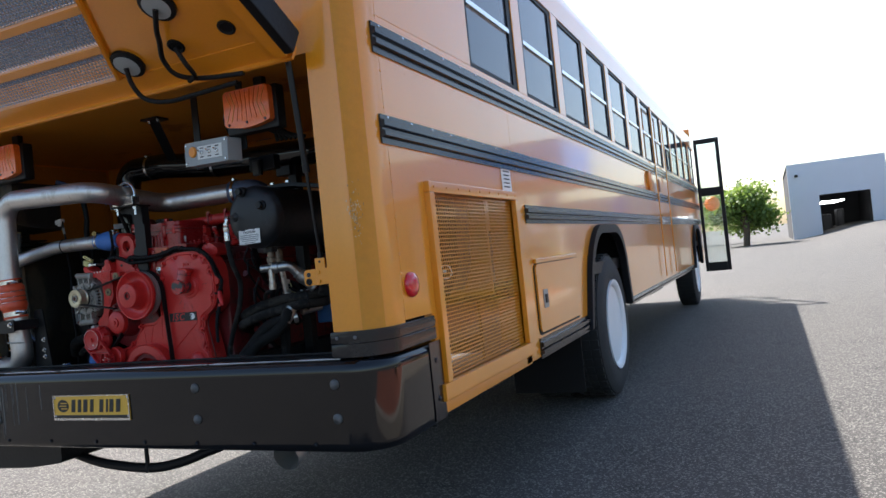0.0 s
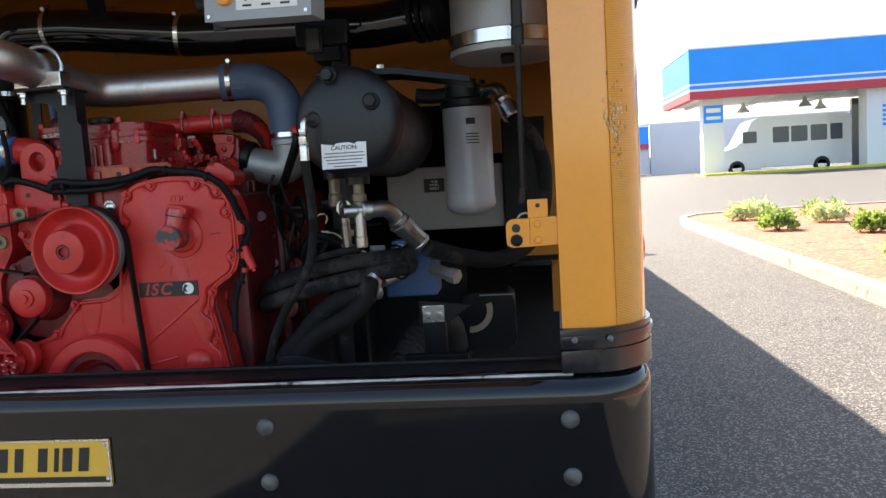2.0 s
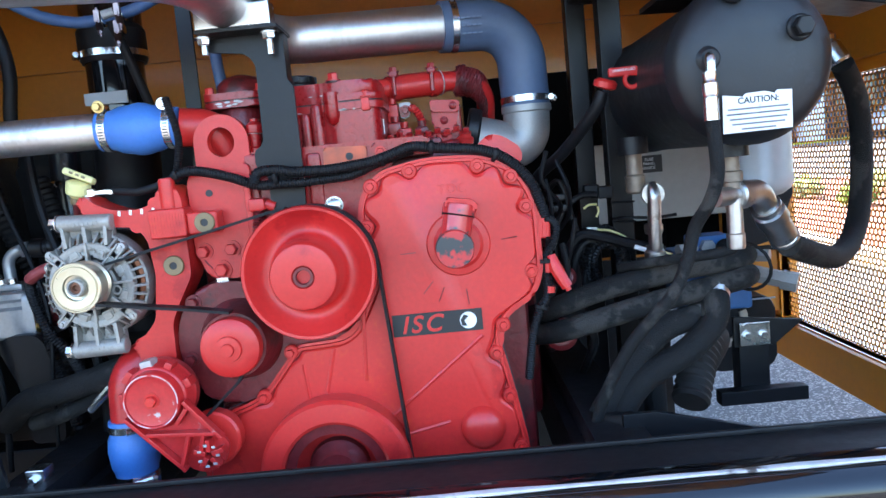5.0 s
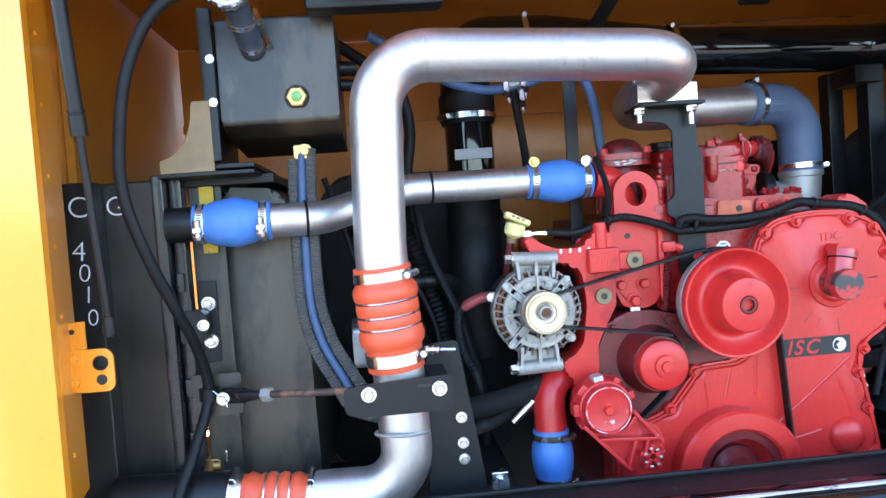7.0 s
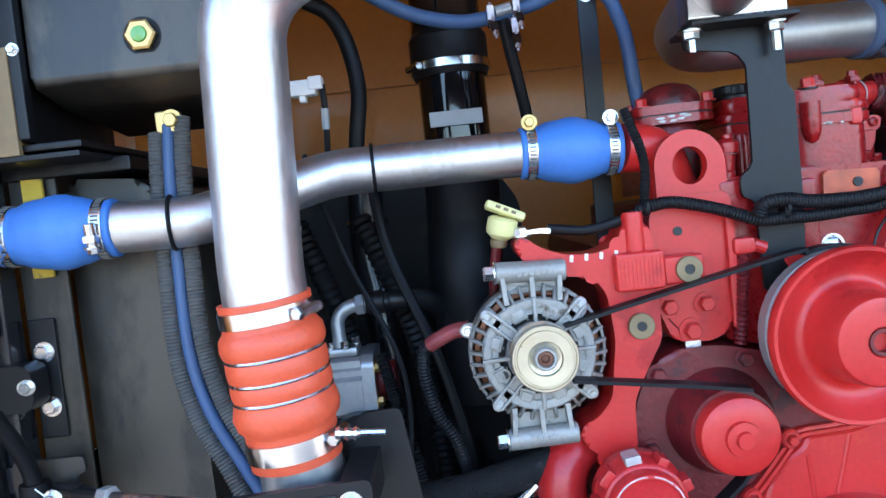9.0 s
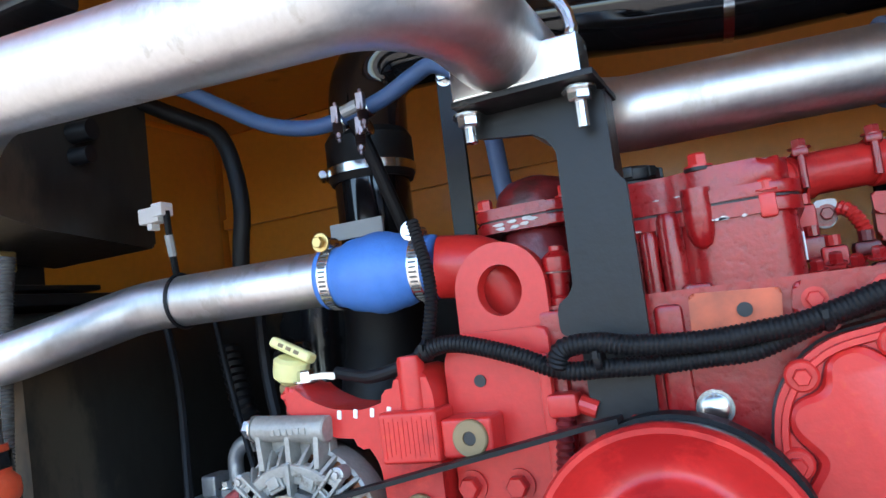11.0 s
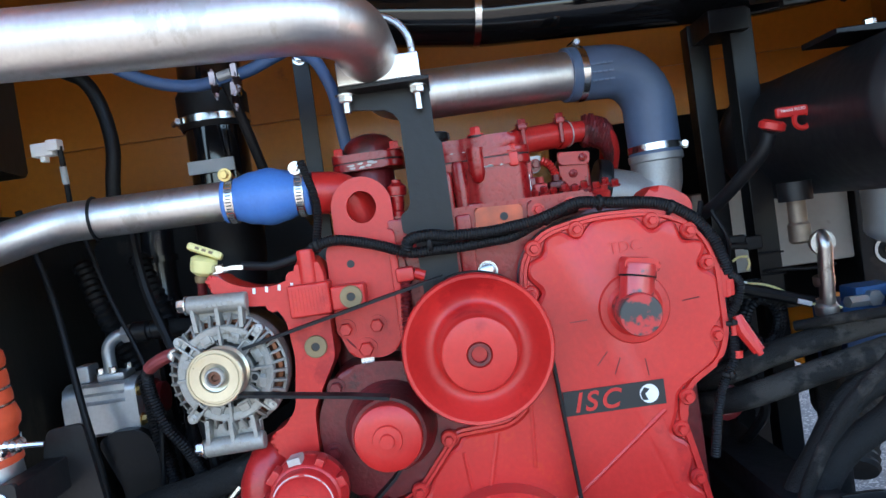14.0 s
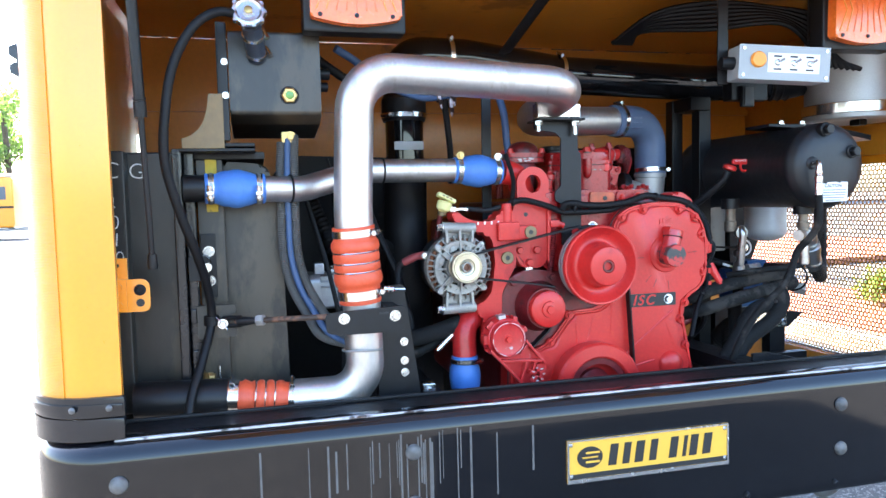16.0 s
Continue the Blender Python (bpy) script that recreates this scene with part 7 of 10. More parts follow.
# low braided hose from the engine to the cooler
low = thing("braided_hose", "thick black braided hose with a bright end fitting", "hose", (-0.37, 0.35, 0.92))
bm = B()
tube(bm, smooth_path([(-0.24, 0.37, 1.01), (-0.30, 0.34, 0.985), (-0.40, 0.34, 0.955), (-0.50, 0.36, 0.93), (-0.58, 0.42, 0.88)]), 0.021, 18)
part("hose", bm, HOSE, low)
bm = B()
tube(bm, smooth_path([(-0.36, 0.36, 0.94), (-0.44, 0.36, 0.905), (-0.52, 0.40, 0.88)]), 0.013, 14)
part("hose", bm, HOSE, low)
bm = B()
cyl(bm, (-0.345, 0.33, 0.952), (-0.385, 0.33, 0.915), 0.009, 0.007, 12)
part("end_fitting", bm, STEEL, low)

# ---- radiator side ----
OVERSPRAY = material("dusty_yellow_overspray", (0.50, 0.36, 0.03), 0.6, vary=0.25, wear=(0.12, 0.10, 0.05), wear_at=0.55, wear_scale=20)
rad = thing("radiator", "tall dusty black radiator and shroud standing in the bay", "radiator", (-1.0, 0.5, 0.82))
bm = B()
box(bm, -1.150, -0.972, 0.295, 0.305, 0.845, 1.400, 0.003)
box(bm, -1.150, -1.066, 0.25, 0.295, 0.845, 1.402, 0.004)
side = part("end_panel", bm, GRIMY, rad)
bm = B()
box(bm, -0.972, -0.952, 0.240, 0.300, 0.845, 1.405, 0.004)
box(bm, -0.951, -0.930, 0.266, 0.300, 0.845, 1.40, 0.004)
rail_ = part("frame_rail", bm, RAIL, rad)
for z in (1.225, 1.045, 0.955):
    bm = B()
    box(bm, -0.9495, -0.936, 0.258, 0.2655, z - 0.016, z + 0.016, 0.003)
    part("weld", bm, RAIL, rail_)
bm = B()
box(bm, -0.928, -0.872, 0.302, 0.308, 0.855, 1.385, 0.002)
part("mounting_strip", bm, GRIMY, rad)
bm = B()
box(bm, -0.908, -0.884, 0.2945, 0.2985, 1.270, 1.385)
part("painted_stripe", bm, OVERSPRAY, rad, "strip of yellow overspray")
bm = B()
prism(bm, soften([(-0.882, 0.80), (-0.74, 0.80), (-0.745, 1.10), (-0.755, 1.30), (-0.775, 1.375), (-0.882, 1.385)], 0.02), 0.335, 1.10, 0.01)
part("shroud", bm, GRIMY, rad)
bm = B()
box(bm, -1.15, -0.78, 0.30, 1.1, 1.385, 1.402, 0.003)
part("top_tank", bm, SATIN, rad)
bm = B()
box(bm, -0.925, -0.893, 0.2965, 0.3015, 1.080, 1.222, 0.002)
bstrip = part("bolt_strip", bm, SATIN, rad)
for z in (1.183, 1.118):
    bm = B()
    bolt(bm, (-0.908, 0.2965, z), r=0.0085, h=0.008)
    part("bolt", bm, STEEL, bstrip)
bm = B()
prism(bm, soften([(-0.948, 1.122), (-0.912, 1.122), (-0.904, 1.132), (-0.904, 1.166), (-0.912, 1.176), (-0.948, 1.176)], 0.004), 0.255, 0.290, 0.002)
latch_ = part("latch", bm, SATIN, rad)
bm = B()
bolt(bm, (-0.910, 0.255, 1.151), (0.25, -1, 0), 0.0065, 0.009)
part("bolt", bm, STEEL, latch_)
bm = B()
bolt(bm, (-0.93, 0.29, 0.905), (1, 0, 0), 0.010, 0.02)
cyl(bm, (-0.945, 0.285, 0.905), (-0.905, 0.28, 0.905), 0.008, seg=12)
cyl(bm, (-0.925, 0.28, 0.91), (-0.925, 0.26, 0.895), 0.008, seg=12)
drain = part("drain_cock", bm, BRASS, rad, "brass drain cock")
bm = B()
box(bm, -0.897, -0.893, 0.276, 0.282, 0.885, 0.93, 0.001)
part("drain_handle", bm, STEEL, drain)
# chalk marks on the end panel
for ch, x, z, h_ in (("C", -1.092, 1.360, 0.050), ("G", -1.048, 1.360, 0.048), ("4", -1.096, 1.288, 0.048), ("0", -1.090, 1.252, 0.043), ("1", -1.087, 1.216, 0.042), ("0", -1.083, 1.178, 0.040)):
    words("chalk_letter", ch, h_, rear(x, 0.248 if x < -1.06 else 0.2935, z, 5), CHALK, side, 0.0003, bold=-0.0009)

# tie rod from the radiator to the pipe bracket
RODB = material("rusty_black_rod", (0.035, 0.022, 0.016), 0.5, vary=0.4, scale=20, bump=0.2, wear=(0.17, 0.085, 0.05), wear_at=0.58, wear_scale=12, wear_rough=0.7)
tie = thing("tie_rod", "black threaded tie rod with a bright lock nut", "rod", (-0.78, 0.2, 1.03))
bm = B()
prism(bm, soften([(-0.935, 0.995), (-0.855, 0.998), (-0.853, 1.018), (-0.866, 1.021), (-0.866, 1.046), (-0.853, 1.050), (-0.855, 1.068), (-0.935, 1.068)], 0.004), 0.250, 0.257, 0.001)
part("anchor_plate", bm, GRIMY, tie)
A, E = Vector((-0.882, 0.240, 1.032)), Vector((-0.655, 0.108, 1.050))
d = (E - A).normalized()
n_ = A + d * 0.082
bm = B()
tube(bm, [A + d * 0.03, E], 0.0058, 12)
part("rod", bm, RODB, tie)
bm = B()
for o in (-0.0085, 0.0085):
    tube(bm, [A + Vector((0, 0, o)), A + d * 0.045 + Vector((0, 0, o))], 0.0045, 8)
lathe(bm, [(0.004, 0.036), (0.0105, 0.039), (0.0095, 0.060), (0.0075, 0.070), (0.0072, 0.081)], A, d, 12)
part("clevis", bm, SATIN, tie)
bm = B()
lathe(bm, [(0.0078, 0), (0.0118, 0.0014), (0.0118, 0.0165), (0.0078, 0.018)], n_, d, 6)
part("lock_nut", bm, CAST, tie)
bm = B()
bolt(bm, A + Vector((0, -0.010, -0.002)), (0, -1, 0), 0.0075, 0.010)
pin_ = part("end_nut", bm, STEEL, tie)
bm = B()
tube(bm, [A + Vector((-0.004, -0.018, 0.004)), A + Vector((-0.013, -0.020, 0.014))], 0.0012, 6)
tube(bm, [A + Vector((0.004, -0.018, -0.004)), A + Vector((0.008, -0.020, -0.014))], 0.0012, 6)
part("cotter_pin", bm, STEEL, pin_)

# pipe bracket
pb = thing("pipe_support", "black steel plate clamping the lower air pipe to an upright", "bracket", (-0.55, 0.15, 0.80))
bm = B()
prism(bm, soften([(-0.674, 1.018), (-0.676, 1.056), (-0.655, 1.060), (-0.512, 1.066), (-0.512, 1.016), (-0.53, 1.012), (-0.65, 1.012)], 0.008), 0.092, 0.099, 0.001)
part("clamp_plate", bm, SATIN, pb)
bm = B()
prism(bm, soften([(-0.545, 1.060), (-0.535, 1.095), (-0.490, 1.098), (-0.455, 0.84), (-0.452, 0.80), (-0.555, 0.80), (-0.552, 0.86)], 0.008), 0.205, 0.212, 0.001)
box(bm, -0.56, -0.44, 0.12, 0.212, 0.838, 0.846, 0.001)
box(bm, -0.545, -0.515, 0.099, 0.21, 1.02, 1.06, 0.002)
part("upright", bm, SATIN, pb)
for x in (-0.638, -0.532):
    bm = B()
    bolt(bm, (x, 0.092, 1.046), r=0.0080, h=0.010)
    part("bolt", bm, STEEL, pb)
bm = B()
box(bm, -0.565, -0.545, 0.0905, 0.0915, 1.0505, 1.0545)
part("slot", bm, INK, pb)
for z in (0.968, 0.925, 0.898):
    bm = B()
    bolt(bm, (-0.492, 0.205, z), r=0.0065, h=0.009)
    part("bolt", bm, STEEL, pb)
bm = B()
box(bm, -0.445, -0.415, 0.23, 0.26, 0.83, 0.86, 0.003)
bolt(bm, (-0.43, 0.23, 0.845), r=0.007, h=0.01)
part("foot_block", bm, STEEL, pb)

# expansion tank
tank = thing("coolant_tank", "boxy satin black coolant tank with a brass sight glass", "tank", (-0.75, 0.35, 1.41))
bm = B()
prism(bm, soften([(0.238, 1.478), (0.30, 1.462), (0.47, 1.445), (0.47, 1.655), (0.242, 1.655)], 0.008), -0.848, -0.655, 0.004, plane="yz")
body = part("tank_body", bm, GRIMY, tank)
bm = B()
box(bm, -0.872, -0.850, 0.225, 0.240, 1.42, 1.668, 0.003)
box(bm, -0.872, -0.866, 0.225, 0.46, 1.42, 1.668, 0.002)
part("mounting_angle", bm, SATIN, tank)
bm = B()
box(bm, -0.872, -0.80, 0.232, 0.50, 1.408, 1.416, 0.002)
part("support_shelf", bm, SATIN, tank)
for z in (1.585, 1.515):
    bm = B()
    bolt(bm, (-0.856, 0.225, z), r=0.0048, h=0.006)
    part("bolt", bm, STEEL, tank)
bm = B()
lathe(bm, [(0.0215, 0), (0.0205, 0.003)], (-0.723, 0.2415, 1.518), (0, -1, 0), 24)
part("seal_ring", bm, RUBBER, tank)
bm = B()
bolt(bm, (-0.723, 0.2395, 1.518), r=0.0175, h=0.010, washer=False)
sight = part("sight_glass", bm, BRASS, tank, "brass hexagon sight glass with a green lens")
GREEN = material("green_lens", (0.12, 0.30, 0.04), 0.2, vary=0.2, coat=0.5)
bm = B()
lathe(bm, [(0.0095, 0), (0.008, 0.003), (0.001, 0.004)], (-0.723, 0.2305, 1.518), (0, -1, 0), 16)
part("lens", bm, GREEN, sight)
bm = B()
tube(bm, smooth_path([(-0.788, 0.245, 1.598), (-0.792, 0.215, 1.620), (-0.798, 0.17, 1.650)]), 0.020, 20)
neck = part("filler_hose", bm, DARKHOSE, tank)
clamp_ring(tank, (-0.789, 0.235, 1.606), (0.05, -0.75, 0.6), 0.0205, 0.009, (1, 0.2, 0.3))
clamp_ring(tank, (-0.796, 0.195, 1.634), (0.05, -0.8, 0.55), 0.0205, 0.009, (1, 0.2, 0.3))
bm = B()
lathe(bm, [(0.020, -0.032), (0.022, -0.014), (0.030, -0.012), (0.033, -0.006), (0.033, 0.0), (0.031, 0.004), (0.026, 0.005), (0.022, 0.002), (0.012, 0.002), (0.011, 0.006), (0.001, 0.007)], (-0.803, 0.138, 1.668), (0.0, -0.95, 0.3), 32)
pcap = part("filler_cap", bm, STEEL, tank, "silver pressure cap")
for k in range(10):
    o_ = Vector((-0.803, 0.138, 1.668)) + (Vector((1, 0, 0)) * math.cos(k * 0.628) + Vector((0, 0.3, 0.95)) * math.sin(k * 0.628)) * 0.032
    bm = B()
    cyl(bm, o_ + Vector((0, 0.008, -0.002)), o_ + Vector((0, -0.004, 0.001)), 0.0045, seg=8)
    part("grip_lobe", bm, STEEL, pcap)
bm = B()
lathe(bm, [(0.008, 0), (0.008, 0.003), (0.004, 0.005)], (-0.803, 0.1315, 1.670), (0.0, -0.95, 0.3), 12)
part("cap_nub", bm, BRASS, pcap)
bm = B()
cyl(bm, (-0.655, 0.35, 1.585), (-0.625, 0.355, 1.585), 0.013)
cyl(bm, (-0.655, 0.35, 1.555), (-0.63, 0.355, 1.555), 0.011)
part("side_nipple", bm, SATIN, tank)
bm = B()
box(bm, -0.742, -0.716, 0.290, 0.312, 1.420, 1.446, 0.003)
bolt(bm, (-0.722, 0.290, 1.434), r=0.0085, h=0.008)
part("outlet_fitting", bm, BRASS, tank)
gus = thing("gusset_bracket", "curved olive-coloured steel gusset beside the coolant tank", "bracket", (-0.9, 0.23, 1.40))
bm = B()
prism(bm, [(-0.948, 1.404), (-0.862, 1.404), (-0.862, 1.518), (-0.890, 1.518)] + [(-0.948 + 0.058 * math.sin(radians(a)) * 0.95, 1.425 + 0.085 * (1 - math.cos(radians(a)))) for a in range(90, -1, -10)], 0.222, 0.23, 0.001)
part("plate", bm, OLIVE, gus)
bm = B()
box(bm, -0.955, -0.80, 0.225, 0.45, 1.398, 1.404, 0.001)
bolt(bm, (-0.94, 0.235, 1.404), (0, 0, 1), 0.006, 0.008)
part("shelf", bm, SATIN, gus)
# split loom round a blue hose, from the tank down
conv = thing("radiator_hose", "blue hose inside split black corrugated conduit", "hose", (-0.70, 0.3, 0.93))
cp = [(-0.728, 0.30, 1.43), (-0.732, 0.295, 1.36), (-0.733, 0.290, 1.27), (-0.731, 0.285, 1.17), (-0.715, 0.28, 1.10), (-0.688, 0.275, 1.045), (-0.655, 0.27, 0.99), (-0.60, 0.27, 0.955)]
bm = B()
tube(bm, smooth_path([(x, y - 0.0065, z) for x, y, z in cp]), 0.0072, 14)
part("hose", bm, BLUEHOSE, conv)
for dx in (-0.0155, 0.0155):
    bm = B()
    corrugated(bm, [(x + dx, y - 0.004, z + dx * 0.5) for x, y, z in cp[:-1]] + [cp[-1]], 0.0095, 0.0042, 0.0010)
    part("split_conduit", bm, DUSTY, conv)
# overflow hose
ovf = thing("overflow_hose", "long black rubber overflow hose hanging down the bay", "hose", (-0.92, 0.12, 0.83))
bm = B()
tube(bm, smooth_path([(-0.815, 0.15, 1.662), (-0.862, 0.125, 1.662), (-0.91, 0.11, 1.625), (-0.948, 0.105, 1.55), (-0.965, 0.10, 1.46), (-0.970, 0.105, 1.37), (-0.950, 0.125, 1.275), (-0.925, 0.16, 1.19), (-0.910, 0.205, 1.12), (-0.905, 0.235, 1.04), (-0.925, 0.20, 0.96), (-0.945, 0.16, 0.90), (-0.955, 0.13, 0.84)]), 0.0092, 14)
part("hose", bm, RUBBER, ovf)
bm = B()
lathe(bm, [(0.016, -0.01), (0.016, 0.01)], (-0.905, 0.237, 1.038), (0, 0, 1), 14)
part("hose_clip", bm, RUBBER, ovf)
# small hydraulic pump seen past the orange hose
pump = thing("hydraulic_pump", "small machined aluminium hydraulic pump behind the air pipe", "pump", (-0.585, 0.50, 0.98))
pump.location.x = -0.599
PUMPC = material("machined_aluminium", (0.48, 0.49, 0.50), 0.38, metal=0.75, vary=0.15, bump=0.1, grain=160, wear=(0.26, 0.26, 0.25), wear_at=0.62, wear_scale=18)
bm = B()
prof_ = [(0.500, 1.016), (0.500, 1.064), (0.506, 1.070), (0.506, 1.078), (0.500, 1.084), (0.500, 1.094), (0.506, 1.099), (0.59, 1.099), (0.59, 1.010), (0.506, 1.010)]
prism(bm, prof_, -0.634, -0.556, 0.0012, plane="yz")
pbody = part("body", bm, PUMPC, pump)
bm = B()
prism(bm, soften([(0.494, 1.010), (0.494, 1.090), (0.508, 1.101), (0.60, 1.101), (0.60, 1.005), (0.508, 1.005)], 0.008), -0.5555, -0.537, 0.002, plane="yz")
part("end_cover", bm, PUMPC, pbody)
bm = B()
prism(bm, soften([(0.496, 1.012), (0.496, 1.086), (0.51, 1.100), (0.60, 1.100), (0.60, 1.008), (0.51, 1.006)], 0.008), -0.662, -0.6345, 0.003, plane="yz")
part("front_cover", bm, PUMPC, pbody)
bm = B()
lathe(bm, [(0.030, 0), (0.034, 0.004), (0.034, 0.012), (0.026, 0.018), (0.026, 0.028), (0.012, 0.03)], (-0.537, 0.545, 1.055), (1, 0, 0), 20)
part("shaft_flange", bm, RED_DARK, pbody, "dark rusty shaft flange")
for y, z in ((0.505, 1.03), (0.505, 1.08)):
    bm = B()
    bolt(bm, (-0.537, y, z), (1, 0, 0), 0.0075, 0.010)
    part("bolt", bm, BRASS, pbody)
bm = B()
box(bm, -0.648, -0.622, 0.52, 0.56, 1.099, 1.128, 0.004)
box(bm, -0.606, -0.560, 0.51, 0.56, 1.099, 1.112, 0.004)
part("port_block", bm, PUMPC, pbody)
for x, y in ((-0.600, 0.516), (-0.578, 0.514), (-0.566, 0.548)):
    bm = B()
    bolt(bm, (x, y, 1.112), (0, 0, 1), 0.0065, 0.010)
    part("bolt", bm, STEEL, pbody)
bm = B()
tube(bm, bent([(-0.586, 0.525, 1.108), (-0.588, 0.525, 1.170), (-0.530, 0.525, 1.174)], 0.034, 8), 0.0105, 16)
lathe(bm, [(0.015, 0), (0.016, 0.003), (0.016, 0.012), (0.012, 0.014)], (-0.556, 0.525, 1.1725), (1, 0, 0.03), 6)
elbow_ = part("pressure_elbow", bm, PUMPC, pump)
bm = B()
lathe(bm, [(0.014, 0), (0.0175, 0.004), (0.0175, 0.026), (0.0145, 0.028), (0.0145, 0.034), (0.0165, 0.036), (0.0165, 0.060)], (-0.541, 0.525, 1.173), (1, 0.05, 0), 20)
part("hose_end", bm, SATIN, elbow_)
bm = B()
tube(bm, smooth_path([(-0.482, 0.528, 1.173), (-0.45, 0.55, 1.165), (-0.43, 0.60, 1.13), (-0.43, 0.66, 1.05)]), 0.015, 14)
part("hose", bm, HOSE, pump)
bm = B()
corrugated(bm, [(-0.525, 0.50, 1.10), (-0.515, 0.49, 1.06), (-0.500, 0.47, 1.00), (-0.48, 0.46, 0.93), (-0.47, 0.46, 0.85)], 0.009, 0.005, 0.0008)
part("wire_conduit", bm, RUBBER, pump)
bm = B()
prism(bm, soften([(-0.60, 1.008), (-0.575, 1.022), (-0.530, 1.022), (-0.512, 1.005), (-0.490, 0.90), (-0.50, 0.82), (-0.56, 0.82), (-0.57, 0.93)], 0.010), 0.47, 0.49, 0.003)
part("pump_bracket", bm, SATIN, pump, "black steel pump bracket")
# black coolant riser leaning behind the pump
cr_ = thing("coolant_riser", "glossy black coolant pipe leaning deep behind the pump", "pipe", (-0.55, 0.68, 0.8))
bm = B()
tube(bm, smooth_path([(-0.555, 0.70, 1.40), (-0.562, 0.70, 1.25), (-0.551, 0.69, 1.16), (-0.542, 0.68, 1.04), (-0.535, 0.68, 0.86)]), 0.030, 20)
part("pipe", bm, RAIL, cr_, sharp=60)
for z in (1.29, 0.98):
    clamp_ring(cr_, (-0.556 if z > 1.1 else -0.540, 0.695, z), (0, 0, 1), 0.0305, 0.012, (-0.6, -1, 0), RAIL)
# latch brackets on the posts, with gas struts
for sx, lab in ((-1, "left"), (1, "right")):
    # the left bracket is set deeper on the return of its post, with the rubber bump above the hole
    ox, oy, oz, edge = (0.046, 0.095, 0.014, 1.032) if sx < 0 else (0.0, 0.010, 0.0, 1.058)

    def fz(z):
        return z + oz if sx < 0 else 1.104 + (z - 1.083) * 0.80

    lb_ = thing("latch_bracket", "bolted yellow latch bracket on the bay post", "bracket", (sx * (1.03 + ox), 0.05 + oy, 1.06), "latch brackets")
    bm = B()
    lug = [(1.006, 1.067)] + arc(0.976, 1.079, 0.012, 270, 180, 4) + arc(0.980, 1.115, 0.016, 180, 90, 6) + [(1.006, 1.131)]
    prism(bm, [(sx * (x + ox), fz(z)) for x, z in lug], 0.024 + oy, 0.030 + oy, 0.001)
    prism(bm, [(sx * (x + ox), fz(z)) for x, z in ((1.006, 1.067), (edge, 1.069), (edge, 1.133), (1.006, 1.131))], 0.024 + oy, 0.030 + oy, 0.001)
    x0, x1 = sorted((sx * (min(edge, 1.040) + ox), sx * (1.004 + ox)))
    box(bm, x0, x1, 0.031 + oy, 0.037 + oy, fz(1.120), fz(1.172), 0.001)
    plate_ = part("plate", bm, YELLOW, lb_)
    zb, zh = (1.110, 1.085) if sx < 0 else (1.083, 1.110)
    for x, z, r, mt in ((0.982, zb, 0.0110, RUBBER), (0.982, zh, 0.0078, INK), (1.022, 1.158, 0.004, INK)):
        bm = B()
        lathe(bm, [(r, 0), (r, 0.002), (r * 0.6, 0.003), (r * 0.5, 0.0005)] if mt is RUBBER else [(r, 0), (r, 0.0006)], (sx * (x + ox), (0.0235 if z < 1.14 else 0.0305) + oy, fz(z)), (0, -1, 0), 18)
        part("rubber_bump" if mt is RUBBER else "hole", bm, mt, plate_)
    for z in (1.082, 1.118):
        bm = B()
        bolt(bm, (sx * (1.020 + ox), 0.024 + oy, fz(z)), r=0.0068, h=0.006, washer=False)
        part("bolt", bm, YELLOW, plate_)
    st = thing("gas_strut", "slim black gas strut holding the engine lid open", "strut", (sx * 1.0, 0.08, 1.17), "gas struts")
    p0, p1 = Vector((sx * 0.998, 0.085, 1.175)), Vector((sx * 1.006, 0.0, 1.83))
    d = (p1 - p0).normalized()
    bm = B()
    cyl(bm, p0 + d * 0.015, p0 + d * 0.30, 0.0055, seg=12)
    part("rod", bm, SATIN, st)
    bm = B()
    cyl(bm, p0 + d * 0.28, p1, 0.0098, seg=16, bev=0.002)
    lathe(bm, [(0.0115, 0), (0.0115, 0.028), (0.0102, 0.029), (0.0102, 0.031), (0.0115, 0.032), (0.0115, 0.036)], p0 + d * 0.275, d, 16)
    part("cylinder", bm, SATIN, st)
    bm = B()
    lathe(bm, [(0.009, -0.008), (0.010, 0), (0.008, 0.02)], p0, d, 14)
    part("ball_end", bm, SATIN, st)
